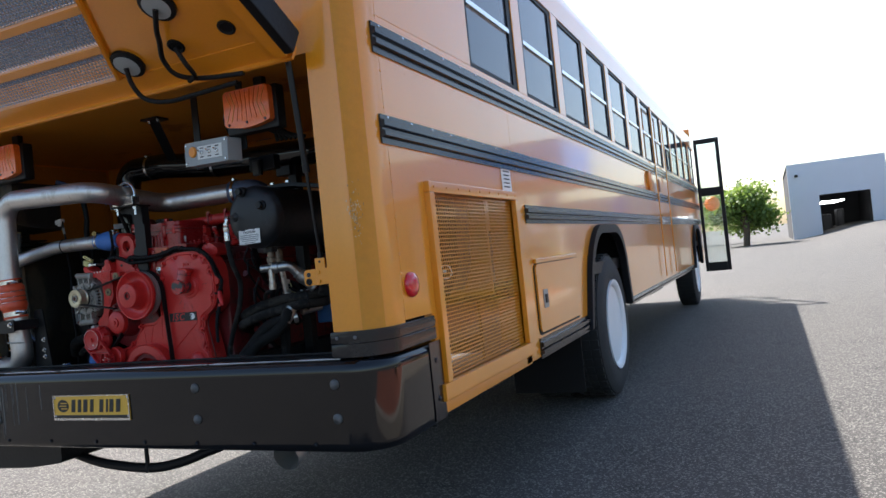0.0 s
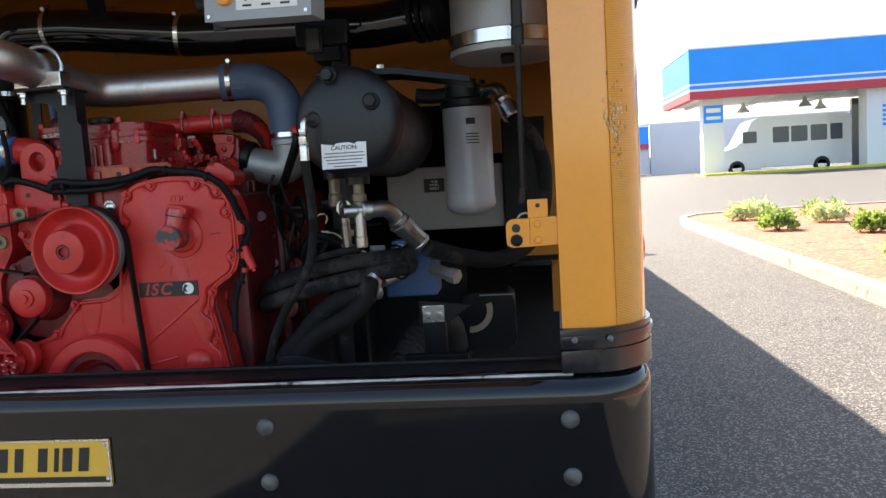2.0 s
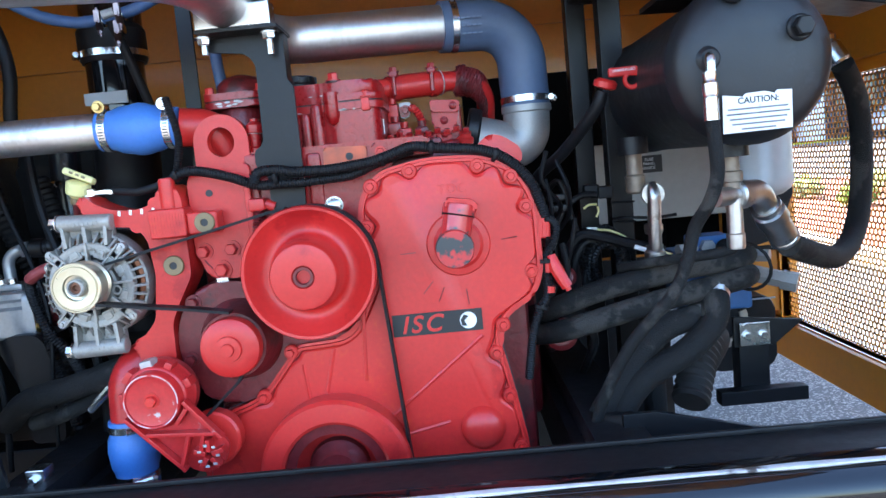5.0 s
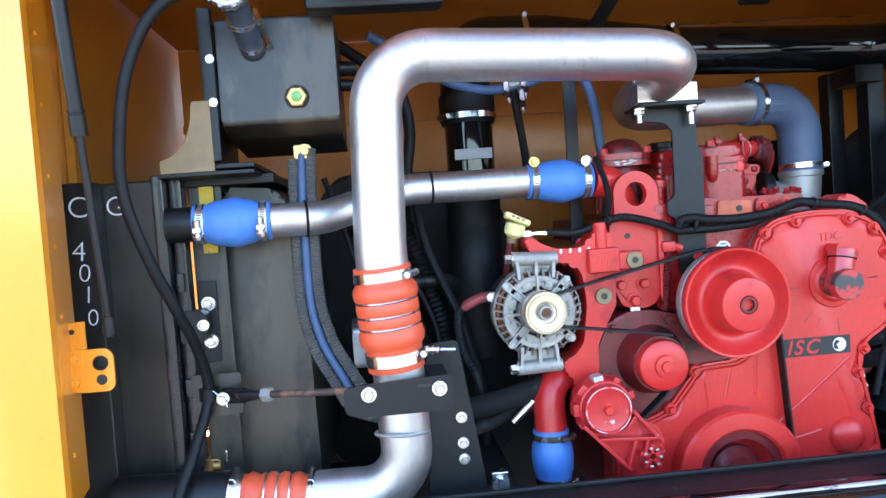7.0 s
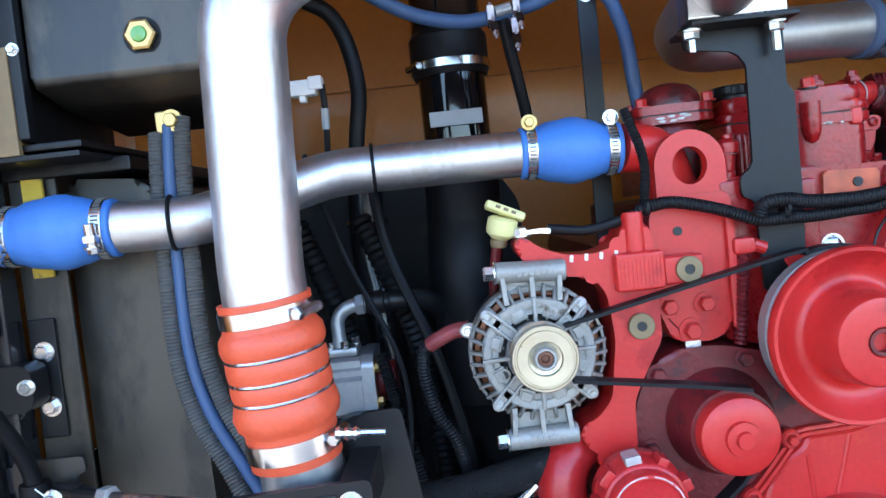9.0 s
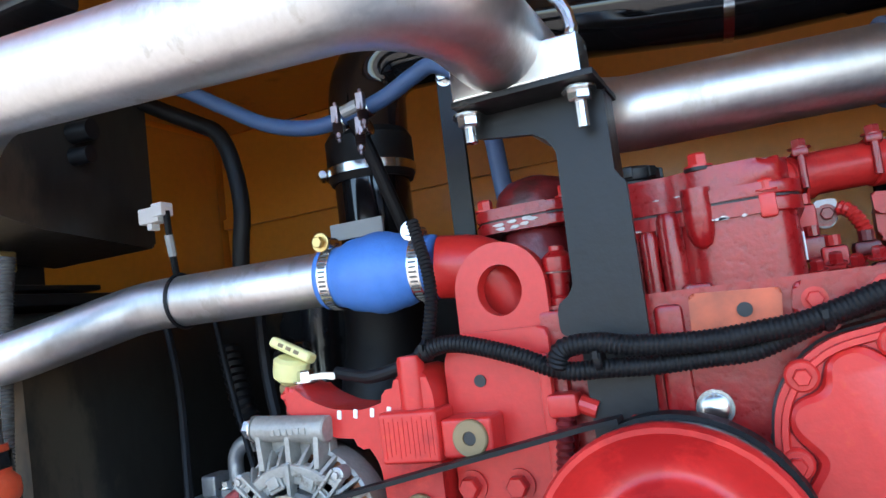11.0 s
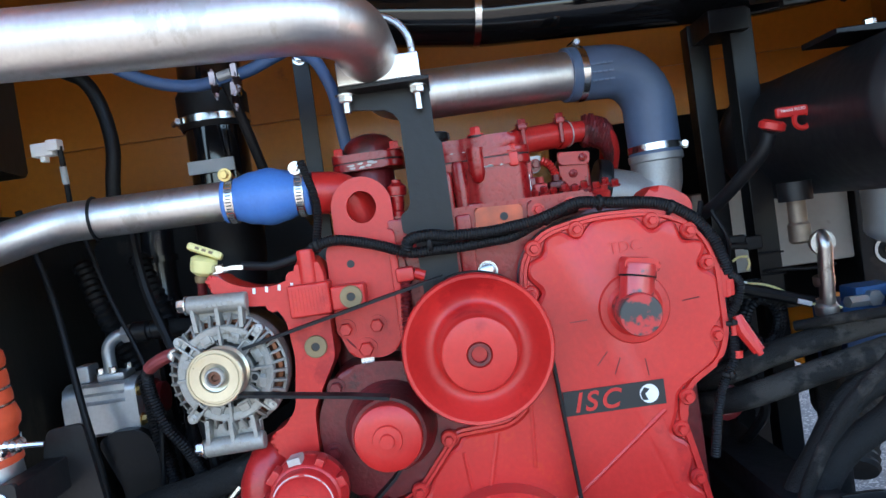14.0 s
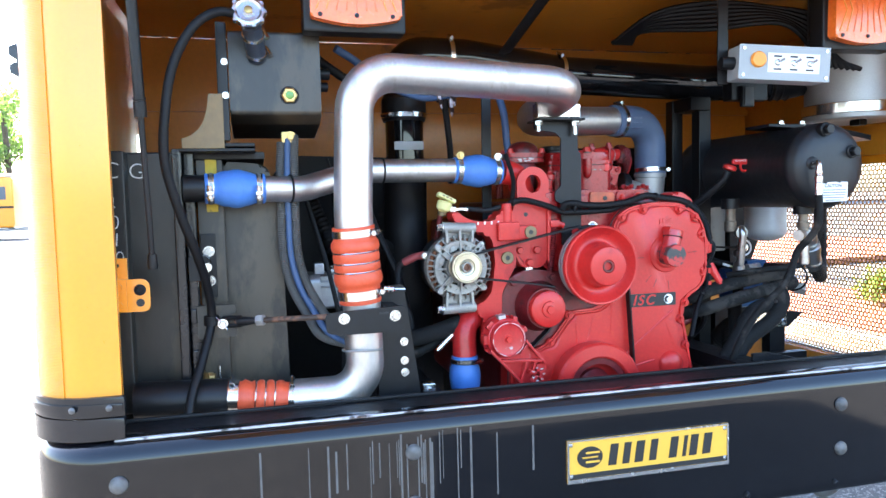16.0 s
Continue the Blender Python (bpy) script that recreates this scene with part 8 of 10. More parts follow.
# fitting and lamp cluster just under the lid
for sx in (-1, 1):
    x0, x1 = (-0.690, -0.478) if sx < 0 else (0.605, 0.820)
    lp = thing("tail_lamp", "ribbed orange-red lens lamp in a black housing", "lamp", ((x0 + x1) / 2, 0.18, 1.64), "tail lamps")
    bm = B()
    box(bm, x0 - 0.004, x1 + 0.004, 0.175, 0.225, 1.642, 1.795, 0.008)
    part("lamp_housing", bm, SATIN, lp)
    bm = B()
    cx = (x0 + x1) / 2
    low = [(x1 - 0.010 - (x1 - x0 - 0.020) * k / 14, 1.668 - 0.014 * math.sin(math.pi * k / 14)) for k in range(15)]
    prism(bm, soften([(x1 - 0.012, 1.79)] + low[:1] + low[1:-1] + low[-1:] + [(x0 + 0.012, 1.79)], 0.008), 0.148, 0.176, 0.006)
    lens = part("lens", bm, LAMP_R, lp)
    for k in range(9):
        bm = B()
        xx = x0 + 0.022 + (x1 - x0 - 0.044) * k / 8
        tube(bm, [(xx, 0.1475, 1.682), (xx + (cx - xx) * 0.25, 0.1470, 1.735), (xx, 0.1475, 1.785)], 0.0016, 6)
        part("lens_rib", bm, LAMP_O if k in (0, 1, 7, 8) else LAMP_R, lens)
    for cx in (x0 + 0.03, (x0 + x1) / 2, x1 - 0.03):
        bm = B()
        lathe(bm, [(0.005, 0), (0.004, 0.003)], (cx, 0.1475, 1.672), (0, -1, 0), 10)
        part("lens_screw", bm, SATIN, lens)
    bm = B()
    box(bm, (x0 + x1) / 2 - 0.02, (x0 + x1) / 2 + 0.02, 0.225, 0.25, 1.72, 1.845, 0.003)
    part("hanger", bm, SATIN, lp)
# roof-mounted bracket for the duct
hb = thing("duct_hanger", "black steel strap hanging the air duct from the bay roof", "bracket", (-0.06, 0.5, 1.66))
bm = B()
tube(bm, [(-0.015, 0.45, 1.842), (-0.095, 0.62, 1.70)], 0.022, 4, flat=0.18)
box(bm, -0.04, 0.05, 0.40, 0.47, 1.836, 1.8445, 0.001)
part("strap", bm, SATIN, hb)
for x in (-0.02, 0.03):
    bm = B()
    bolt(bm, (x, 0.43, 1.836), (0, 0, -1), 0.008, 0.01)
    part("bolt", bm, STEEL, hb)

# plain dark box added for the shade deep in the bay, with drain hoses
fs = thing("dark_backing", "plain dark box added to stand for the shade deep behind the air pipe", "shroud", (-0.55, 0.9, 0.70))
bm = B()
prism(bm, soften([(-0.76, 0.70), (-0.30, 0.70), (-0.28, 1.30), (-0.36, 1.42), (-0.70, 1.43), (-0.76, 1.36)], 0.03), 0.86, 0.98, 0.012)
shr_ = part("shell", bm, MATT, fs)
for k in (0, 2):
    bm = B()
    corrugated(bm, [(-0.66 + 0.05 * k, 0.60, 1.30), (-0.62 + 0.05 * k, 0.58, 1.20), (-0.585 + 0.05 * k, 0.60, 1.08), (-0.57 + 0.05 * k, 0.62, 0.92), (-0.56 + 0.05 * k, 0.62, 0.76)], 0.017, 0.012, 0.0016, 12)
    part("drain_hose", bm, RUBBER, fs)

# ---- hydraulic side ----
ht = thing("hydraulic_tank", "matt black cylindrical hydraulic oil tank with a caution label", "tank", (0.655, 0.4, 1.24))
TC = Vector((0.651, 0.198, 1.350))
ax = Vector((0.0, 1, 0.0))
bm = B()
lathe(bm, [(0.001, -0.012), (0.05, -0.011), (0.085, -0.006), (0.100, 0.002), (0.108, 0.012), (0.110, 0.022), (0.113, 0.026), (0.113, 0.040), (0.110, 0.044), (0.110, 0.52), (0.113, 0.524), (0.113, 0.54), (0.10, 0.56), (0.05, 0.57), (0.001, 0.572)], TC, ax, 56)
body = part("tank_shell", bm, TANKP, ht, sharp=50)
for dx, dz, r in ((-0.028, 0.092, 0.0135), (0.055, 0.035, 0.0135)):
    bm = B()
    lathe(bm, [(r * 1.35, 0), (r * 1.3, 0.016), (r * 1.1, 0.018)], TC + Vector((dx, 0.002, dz)), (0, -1, 0), 20)
    bolt(bm, TC + Vector((dx, -0.014, dz)), (0, -1, 0), r, 0.016, False)
    part("plug", bm, SATIN, ht)
bm = B()
lathe(bm, [(0.018, 0), (0.018, 0.012), (0.012, 0.016)], TC + Vector((-0.064, 0.004, 0.006)), (0, -1, 0), 16)
part("port_boss", bm, SATIN, ht)
bm = B()
tube(bm, bent([TC + Vector((-0.064, -0.004, 0.006)), TC + Vector((-0.076, -0.044, 0.007)), TC + Vector((-0.079, -0.046, -0.06))], 0.012, 6), 0.0068, 12)
lathe(bm, [(0.0085, 0), (0.0095, 0.005), (0.0080, 0.011), (0.0105, 0.015), (0.0105, 0.028), (0.0088, 0.032), (0.0098, 0.036), (0.0098, 0.062)], TC + Vector((-0.079, -0.046, -0.014)), (0, 0, -1), 16)
part("elbow_fitting", bm, STEEL, ht)
bm = B()
tube(bm, smooth_path([(0.572, 0.152, 1.276), (0.575, 0.152, 1.24), (0.577, 0.158, 1.20), (0.572, 0.18, 1.165), (0.561, 0.21, 1.13), (0.550, 0.22, 1.08), (0.530, 0.23, 1.034), (0.503, 0.245, 1.0), (0.470, 0.26, 0.955), (0.438, 0.27, 0.895), (0.420, 0.28, 0.845), (0.405, 0.29, 0.76)]), 0.0092, 14)
part("return_hose", bm, HOSE, ht)
bm = B()
prism(bm, [(0.598, 1.255), (0.690, 1.256), (0.691, 1.306), (0.672, 1.307), (0.668, 1.303), (0.655, 1.307), (0.630, 1.306), (0.626, 1.302), (0.599, 1.306)], 0.1835, 0.1850)
lab = part("caution_label", bm, PAPER, ht, "white caution label with torn edges")
words("caution_word", "CAUTION:", 0.0115, rear(0.646, 0.1832, 1.2965), INK, lab, 0.0002, bold=0.0002)
for i, w in enumerate((0.080, 0.084, 0.076, 0.070, 0.046)):
    bm = B()
    box(bm, 0.645 - w / 2, 0.645 + w / 2, 0.1828, 0.1834, 1.2860 - i * 0.0066 - 0.0011, 1.2860 - i * 0.0066 + 0.0011)
    part("text_bar", bm, FADED, lab)
# tank cradle and upright frame beside it
cr = thing("tank_frame", "black square-tube frame carrying the hydraulic tank", "frame", (0.5, 0.5, 0.8))
for q in ((0.484, 0.522, 0.672, 0.712, 0.70, 1.58), (0.532, 0.574, 0.60, 0.642, 0.70, 1.58), (0.49, 0.56, 0.58, 0.69, 1.54, 1.58), (0.50, 0.62, 0.40, 0.44, 1.545, 1.60)):
    bm = B()
    box(bm, *q, 0.003)
    part("tube", bm, FRAMEB, cr)
bm = B()
box(bm, 0.525, 0.565, 0.385, 0.40, 1.525, 1.585, 0.003)
part("tube_end", bm, FRAMEB, cr)
bm = B()
box(bm, 0.531, 0.559, 0.382, 0.386, 1.531, 1.579)
part("tube_mouth", bm, INK, cr)
bm = B()
prism(bm, [(0.56, 1.47), (0.74, 1.47), (0.90, 1.44), (0.90, 1.425), (0.74, 1.455), (0.56, 1.462)], 0.32, 0.42, 0.002)
part("strap", bm, FRAMEB, cr)
for x in (0.63, 0.70):
    bm = B()
    bolt(bm, (x, 0.36, 1.472), (0, 0, 1), 0.009, 0.012)
    part("bolt", bm, STEEL, cr)
# transmission dipstick
td = thing("transmission_dipstick", "red plastic dipstick handle on a long black tube", "dipstick", (0.46, 0.45, 1.1))
bm = B()
tube(bm, smooth_path([(0.488, 0.40, 1.345), (0.475, 0.41, 1.315), (0.43, 0.47, 1.255), (0.38, 0.55, 1.20), (0.36, 0.62, 1.10)]), 0.0105, 14)
part("dipstick_tube", bm, RUBBER, td)
bm = B()
lathe(bm, [(0.013, 0), (0.019, 0.003), (0.019, 0.012), (0.014, 0.016)], (0.490, 0.398, 1.348), (0.3, -0.2, 1), 18)
box(bm, 0.497, 0.545, 0.388, 0.398, 1.364, 1.380, 0.004)
torus(bm, (0.535, 0.392, 1.358), (0, 1, 0), 0.012, 0.004, 18, 6)
h = part("handle", bm, RED, td)
words("handle_word", "TRANS FLUID", 0.0062, rear(0.521, 0.3874, 1.374, -2), PAPER, h, 0.0002)
# control box
cb = thing("control_box", "grey plastic switch box with an orange button and three toggles", "control box", (0.53, 0.22, 1.565))
cb.location.x = 0.497
bm = B()
M = Matrix.Translation((0.53, 0.21, 1.605)) @ Matrix.Rotation(radians(-10), 4, 'Z') @ Matrix.Rotation(radians(3), 4, 'Y')
box(bm, -0.118, 0.118, -0.030, 0.035, -0.042, 0.042, 0.005, M)
cbody = part("enclosure", bm, GREYBOX, cb)
bm = B()
box(bm, -0.119, 0.119, -0.0325, -0.0305, -0.043, 0.043, 0.001, M)
part("lid", bm, GREYBOX, cb)
bm = B()
lathe(bm, [(0.020, 0), (0.020, 0.004), (0.017, 0.008), (0.001, 0.009)], M @ Vector((-0.070, -0.033, 0.006)), M.to_3x3() @ Vector((0, -1, 0)), 24)
part("button", bm, LAMP_O, cb, "round orange push button")
bm = B()
box(bm, -0.045, 0.090, -0.0342, -0.0330, -0.024, 0.024, 0.0, M)
face = part("switch_label", bm, PAPER, cb, "white switch label")
for i in range(3):
    x = -0.020 + i * 0.042
    bm = B()
    p = M @ Vector((x, -0.0345, 0))
    dd = M.to_3x3() @ Vector((0, -1, 0))
    lathe(bm, [(0.008, 0), (0.008, 0.004), (0.005, 0.006)], p, dd, 12)
    cyl(bm, p + dd * 0.004, p + M.to_3x3() @ Vector((0.006, -0.020, 0.006)), 0.0025, 0.0035, 8)
    part("toggle", bm, STEEL, face)
    for dz in (0.016, -0.016):
        bm = B()
        box(bm, x - 0.010, x + 0.010, -0.0352, -0.0345, dz - 0.002, dz + 0.002, 0.0, M)
        part("text_bar", bm, INK, face)
for x in (-0.108, 0.108):
    for z in (-0.033, 0.033):
        bm = B()
        lathe(bm, [(0.005, 0), (0.004, 0.003)], M @ Vector((x, -0.0325, z)), M.to_3x3() @ Vector((0, -1, 0)), 10)
        part("corner_screw", bm, STEEL, cb)
bm = B()
cyl(bm, M @ Vector((-0.118, 0.0, 0.0)), M @ Vector((-0.15, 0.002, 0.0)), 0.016)
part("cable_gland", bm, RUBBER, cb)
for q in ((0.395, 0.425, 0.265, 0.272, 1.565, 1.845), (0.640, 0.668, 0.230, 0.237, 1.60, 1.845)):
    bm = B()
    box(bm, *q, 0.002)
    part("hanger", bm, SATIN, cb)
# wiring above the control box
lw = thing("lamp_wiring", "bundle of black wires under the bay roof", "wiring", (0.5, 0.4, 1.7))
random.seed(3)
for i in range(7):
    bm = B()
    tube(bm, smooth_path([(0.25 + i * 0.01, 0.62, 1.74), (0.32, 0.50 + 0.01 * i, 1.80 - 0.006 * i), (0.45, 0.42, 1.815 - 0.012 * i), (0.60, 0.38 - 0.01 * i, 1.80 - 0.01 * i), (0.70, 0.30, 1.75 - 0.015 * i), (0.72 + 0.02 * i, 0.30, 1.62)]), 0.007, 8)
    part("wire", bm, RUBBER, lw)

# oil filter with its head and hoses
of = thing("oil_filter", "grey spin-on oil filter canister with a dark printed mark", "filter", (0.863, 0.715, 1.12))
FC = Vector((0.863, 0.715, 0))
bm = B()
lathe(bm, [(0.001, 1.121), (0.024, 1.122), (0.046, 1.129), (0.061, 1.140), (0.0668, 1.150), (0.0670, 1.165), (0.0655, 1.170), (0.0655, 1.405), (0.064, 1.412)], FC, (0, 0, 1), 48)
can = part("canister", bm, FILTER, of, sharp=60)
bm = B()
lathe(bm, [(0.068, 1.408), (0.071, 1.412), (0.071, 1.428), (0.055, 1.435), (0.055, 1.465), (0.001, 1.467)], FC, (0, 0, 1), 32)
head_ = part("filter_head", bm, SATIN, of)
for i in range(6):
    a = i * math.pi / 3
    bm = B()
    cyl(bm, FC + Vector((0.046 * math.cos(a), 0.046 * math.sin(a), 1.43)), FC + Vector((0.046 * math.cos(a), 0.046 * math.sin(a), 1.48)), 0.009, seg=8)
    part("stud", bm, SATIN, head_)
bm = B()
box(bm, 0.848, 0.872, 0.6485, 0.6500, 1.362, 1.378)
bmesh.ops.rotate(bm, verts=bm.verts, cent=FC, matrix=Matrix.Rotation(radians(14), 3, 'Z'))
part("brand_bar", bm, INK, can)
for i in range(4):
    bm = B()
    box(bm, 0.846, 0.880, 0.6485, 0.6500, 1.336 - i * 0.008, 1.3385 - i * 0.008)
    bmesh.ops.rotate(bm, verts=bm.verts, cent=FC, matrix=Matrix.Rotation(radians(14), 3, 'Z'))
    part("text_bar", bm, SATIN, can)
bm = B()
tube(bm, bent([(0.90, 0.70, 1.45), (0.950, 0.655, 1.45), (0.978, 0.625, 1.395)], 0.03, 6), 0.018, 14)
lathe(bm, [(0.022, 0), (0.025, 0.01), (0.020, 0.02), (0.025, 0.025), (0.025, 0.06), (0.022, 0.065)], (0.963, 0.642, 1.425), (0.42, -0.35, -1), 16)
part("elbow_fitting", bm, STEEL, of)
bm = B()
tube(bm, smooth_path([(0.990, 0.616, 1.368), (1.037, 0.66, 1.312), (1.062, 0.69, 1.234), (1.052, 0.678, 1.123), (1.010, 0.632, 1.043), (0.932, 0.544, 1.016), (0.854, 0.460, 1.034), (0.772, 0.392, 1.068)]), 0.0205, 18)
part("pressure_hose", bm, HOSE, of)
bm = B()
tube(bm, [(0.82, 0.715, 1.45), (0.775, 0.71, 1.445), (0.73, 0.70, 1.45)], 0.020, 12)
part("inlet_fitting", bm, SATIN, of)

# valve block, fittings and hoses
vb = thing("valve_block", "blue-painted hydraulic valve block with steel fittings", "valve", (0.71, 0.56, 0.92))
bm = B()
box(bm, 0.642, 0.774, 0.55, 0.66, 0.930, 1.045, 0.006)
box(bm, 0.665, 0.735, 0.545, 0.60, 1.040, 1.075, 0.004)
part("block", bm, TEAL, vb)
for p0, p1, r in (((0.69, 0.53, 1.055), (0.69, 0.555, 1.055), 0.014), ((0.765, 0.54, 1.00), (0.822, 0.50, 0.985), 0.016), ((0.81, 0.508, 0.988), (0.832, 0.494, 0.982), 0.019), ((0.76, 0.56, 1.03), (0.80, 0.53, 1.03), 0.012), ((0.655, 0.50, 1.06), (0.62, 0.49, 1.062), 0.010)):
    bm = B()
    cyl(bm, p0, p1, r, seg=6)
    part("fitting", bm, CAST, vb)
man = thing("return_manifold", "brass and steel fittings under the hydraulic tank", "fitting", (0.64, 0.3, 1.05))
RUSTY = material("rusty_plated_union", (0.20, 0.16, 0.12), 0.5, metal=0.6, vary=0.3, scale=40, bump=0.2)
DRAWN = material("dull_zinc_fitting", (0.50, 0.49, 0.47), 0.34, metal=1.0, vary=0.2, bump=0.2, wear=(0.34, 0.32, 0.29), wear_at=0.58, wear_scale=30)
for prof_, o_, ax_, mt in (
        ([(0.0125, 0), (0.0135, 0.003), (0.0135, 0.022), (0.012, 0.024), (0.012, 0.078)], (0.646, 0.285, 1.085), (0, 0, 1), DRAWN),
        ([(0.0125, 0), (0.0135, 0.003), (0.0135, 0.022), (0.016, 0.024), (0.016, 0.038), (0.012, 0.040), (0.012, 0.06)], (0.646, 0.290, 1.162), (0, 0, 1), RUSTY),
        ([(0.014, 0), (0.014, 0.05)], (0.612, 0.268, 1.165), (1, 0.55, 0), DRAWN),
        ([(0.019, 0), (0.022, 0.003), (0.022, 0.020), (0.018, 0.022)], (0.648, 0.286, 1.165), (1, 0.6, -0.02), DRAWN),
        ([(0.0235, 0), (0.024, 0.004), (0.021, 0.006), (0.021, 0.012), (0.025, 0.014), (0.026, 0.034), (0.023, 0.036), (0.0225, 0.078), (0.024, 0.080), (0.024, 0.086), (0.0205, 0.088)], (0.716, 0.343, 1.140), (0.56, 0.48, -0.72), DRAWN),
        ([(0.013, 0), (0.017, 0.004), (0.017, 0.030), (0.014, 0.034), (0.014, 0.075)], (0.548, 0.47, 1.170), (0, 0, 1), RUSTY),
        ([(0.014, 0), (0.016, 0.004), (0.016, 0.016), (0.012, 0.018)], (0.573, 0.463, 1.098), (0, 0, 1), DRAWN),
        ([(0.017, 0), (0.018, 0.006), (0.018, 0.014), (0.014, 0.02), (0.015, 0.026)], (0.573, 0.464, 1.052), (0, 0, 1), DRAWN),
        ([(0.019, 0), (0.020, 0.004), (0.019, 0.010), (0.015, 0.012), (0.015, 0.020)], (0.572, 0.448, 1.168), (0.1, 1, 0), DRAWN)):
    bm = B()
    lathe(bm, prof_, o_, ax_, 24)
    part("fitting", bm, mt, man)
bm = B()
tube(bm, bent([(0.655, 0.291, 1.165), (0.700, 0.325, 1.166), (0.722, 0.347, 1.133)], 0.035, 8), 0.0185, 18)
part("elbow_tube", bm, DRAWN, man)
bm = B()
tube(bm, bent([(0.572, 0.458, 1.182), (0.572, 0.445, 1.168), (0.573, 0.462, 1.05)], 0.02, 6), 0.0115, 16)
part("elbow_tube", bm, DRAWN, man)
for x, y, z in ((0.646, 0.290, 1.222), (0.548, 0.47, 1.238)):
    bm = B()
    cyl(bm, (x, y, z), (x, y, z + 0.03), 0.026, seg=16)
    part("tank_boss", bm, SATIN, man)
hy = thing("hydraulic_hoses", "bunch of thick black braided hydraulic hoses", "hose", (0.5, 0.4, 0.75))
for pts, r in (([(0.715, 0.52, 1.052), (0.722, 0.45, 1.052), (0.700, 0.41, 1.050), (0.655, 0.400, 1.046), (0.606, 0.40, 1.043), (0.526, 0.40, 1.031), (0.456, 0.41, 1.015), (0.385, 0.43, 0.99), (0.345, 0.52, 0.96), (0.30, 0.66, 0.93)], 0.0185),
               ([(0.715, 0.52, 1.018), (0.720, 0.44, 1.018), (0.700, 0.395, 1.020), (0.660, 0.382, 1.015), (0.595, 0.38, 1.004), (0.496, 0.38, 0.984), (0.396, 0.40, 0.957), (0.345, 0.50, 0.93), (0.30, 0.66, 0.90)], 0.0185),
               ([(0.640, 0.40, 0.968), (0.608, 0.38, 0.964), (0.564, 0.37, 0.956), (0.523, 0.36, 0.931), (0.481, 0.345, 0.884), (0.432, 0.33, 0.826), (0.402, 0.33, 0.74)], 0.021),
               ([(0.645, 0.40, 1.005), (0.640, 0.365, 0.990), (0.627, 0.355, 0.956), (0.582, 0.345, 0.918), (0.512, 0.335, 0.884), (0.471, 0.33, 0.84), (0.435, 0.32, 0.77), (0.42, 0.32, 0.70)], 0.021),
               ([(0.555, 0.46, 0.98), (0.553, 0.45, 0.86), (0.553, 0.45, 0.74)], 0.020),
               ([(0.573, 0.464, 1.06), (0.575, 0.47, 1.0), (0.59, 0.50, 0.94)], 0.015),
               ([(0.646, 0.285, 1.095), (0.638, 0.29, 1.083), (0.60, 0.31, 1.075), (0.55, 0.36, 1.065), (0.50, 0.42, 1.05)], 0.008)):
    bm = B()
    tube(bm, smooth_path(pts), r, 16)
    part("hose", bm, HOSE, hy)
for p0, p1, r in (((0.652, 0.41, 0.972), (0.612, 0.381, 0.966), 0.0225), ((0.648, 0.385, 1.012), (0.630, 0.355, 0.958), 0.0225), ((0.655, 0.43, 0.99), (0.70, 0.50, 1.0), 0.016)):
    bm = B()
    cyl(bm, p0, p1, r, r * 0.95, 16, 0.002)
    part("crimp", bm, DRAWN, hy)
for c, R in (((0.705, 0.40, 1.036), 0.040), ((0.415, 0.325, 0.775), 0.042)):
    bm = B()
    torus(bm, c, (0.6, 0.6, 0.1) if c[2] > 1 else (0.1, 0.1, 1), R, 0.003, 20, 6)
    part("hose_tie", bm, RUBBER, hy)
# steel angle plate and lower cross members
ap = thing("angle_bracket", "bright steel angle plate bolted on a black post", "bracket", (0.735, 0.53, 0.78))
ap.location.x = 0.762
bm = B()
box(bm, 0.708, 0.764, 0.522, 0.527, 0.866, 0.909, 0.001)
part("plate", bm, STEEL, ap)
bm = B()
box(bm, 0.708, 0.764, 0.530, 0.57, 0.76, 0.866, 0.003)
box(bm, 0.66, 0.82, 0.50, 0.53, 0.762, 0.788, 0.002)
prism(bm, [(0.70, 0.920), (0.83, 0.905), (0.775, 0.862), (0.70, 0.862)], 0.531, 0.54, 0.001)
part("post", bm, SATIN, ap)
for x in (0.721, 0.751):
    bm = B()
    bolt(bm, (x, 0.522, 0.885), r=0.007, h=0.008)
    part("bolt", bm, STEEL, ap)
cm = thing("engine_cradle", "black steel cross members of the engine cradle", "frame", (0.4, 0.3, 0.7))
for q in ((0.38, 0.46, 0.18, 0.9, 0.68, 0.80), (-0.46, -0.38, 0.18, 0.9, 0.68, 0.80), (-1.15, 1.15, 0.155, 0.185, 0.70, 0.795), (-1.10, -0.45, 0.50, 0.56, 0.70, 0.80)):
    bm = B()
    box(bm, *q, 0.004)
    part("beam", bm, SATIN, cm)
bm = B()
prism(bm, [(0.45, 0.86), (0.50, 0.86), (0.68, 0.815), (0.68, 0.80), (0.45, 0.80)], 0.24, 0.25, 0.001)
part("gusset", bm, SATIN, cm)
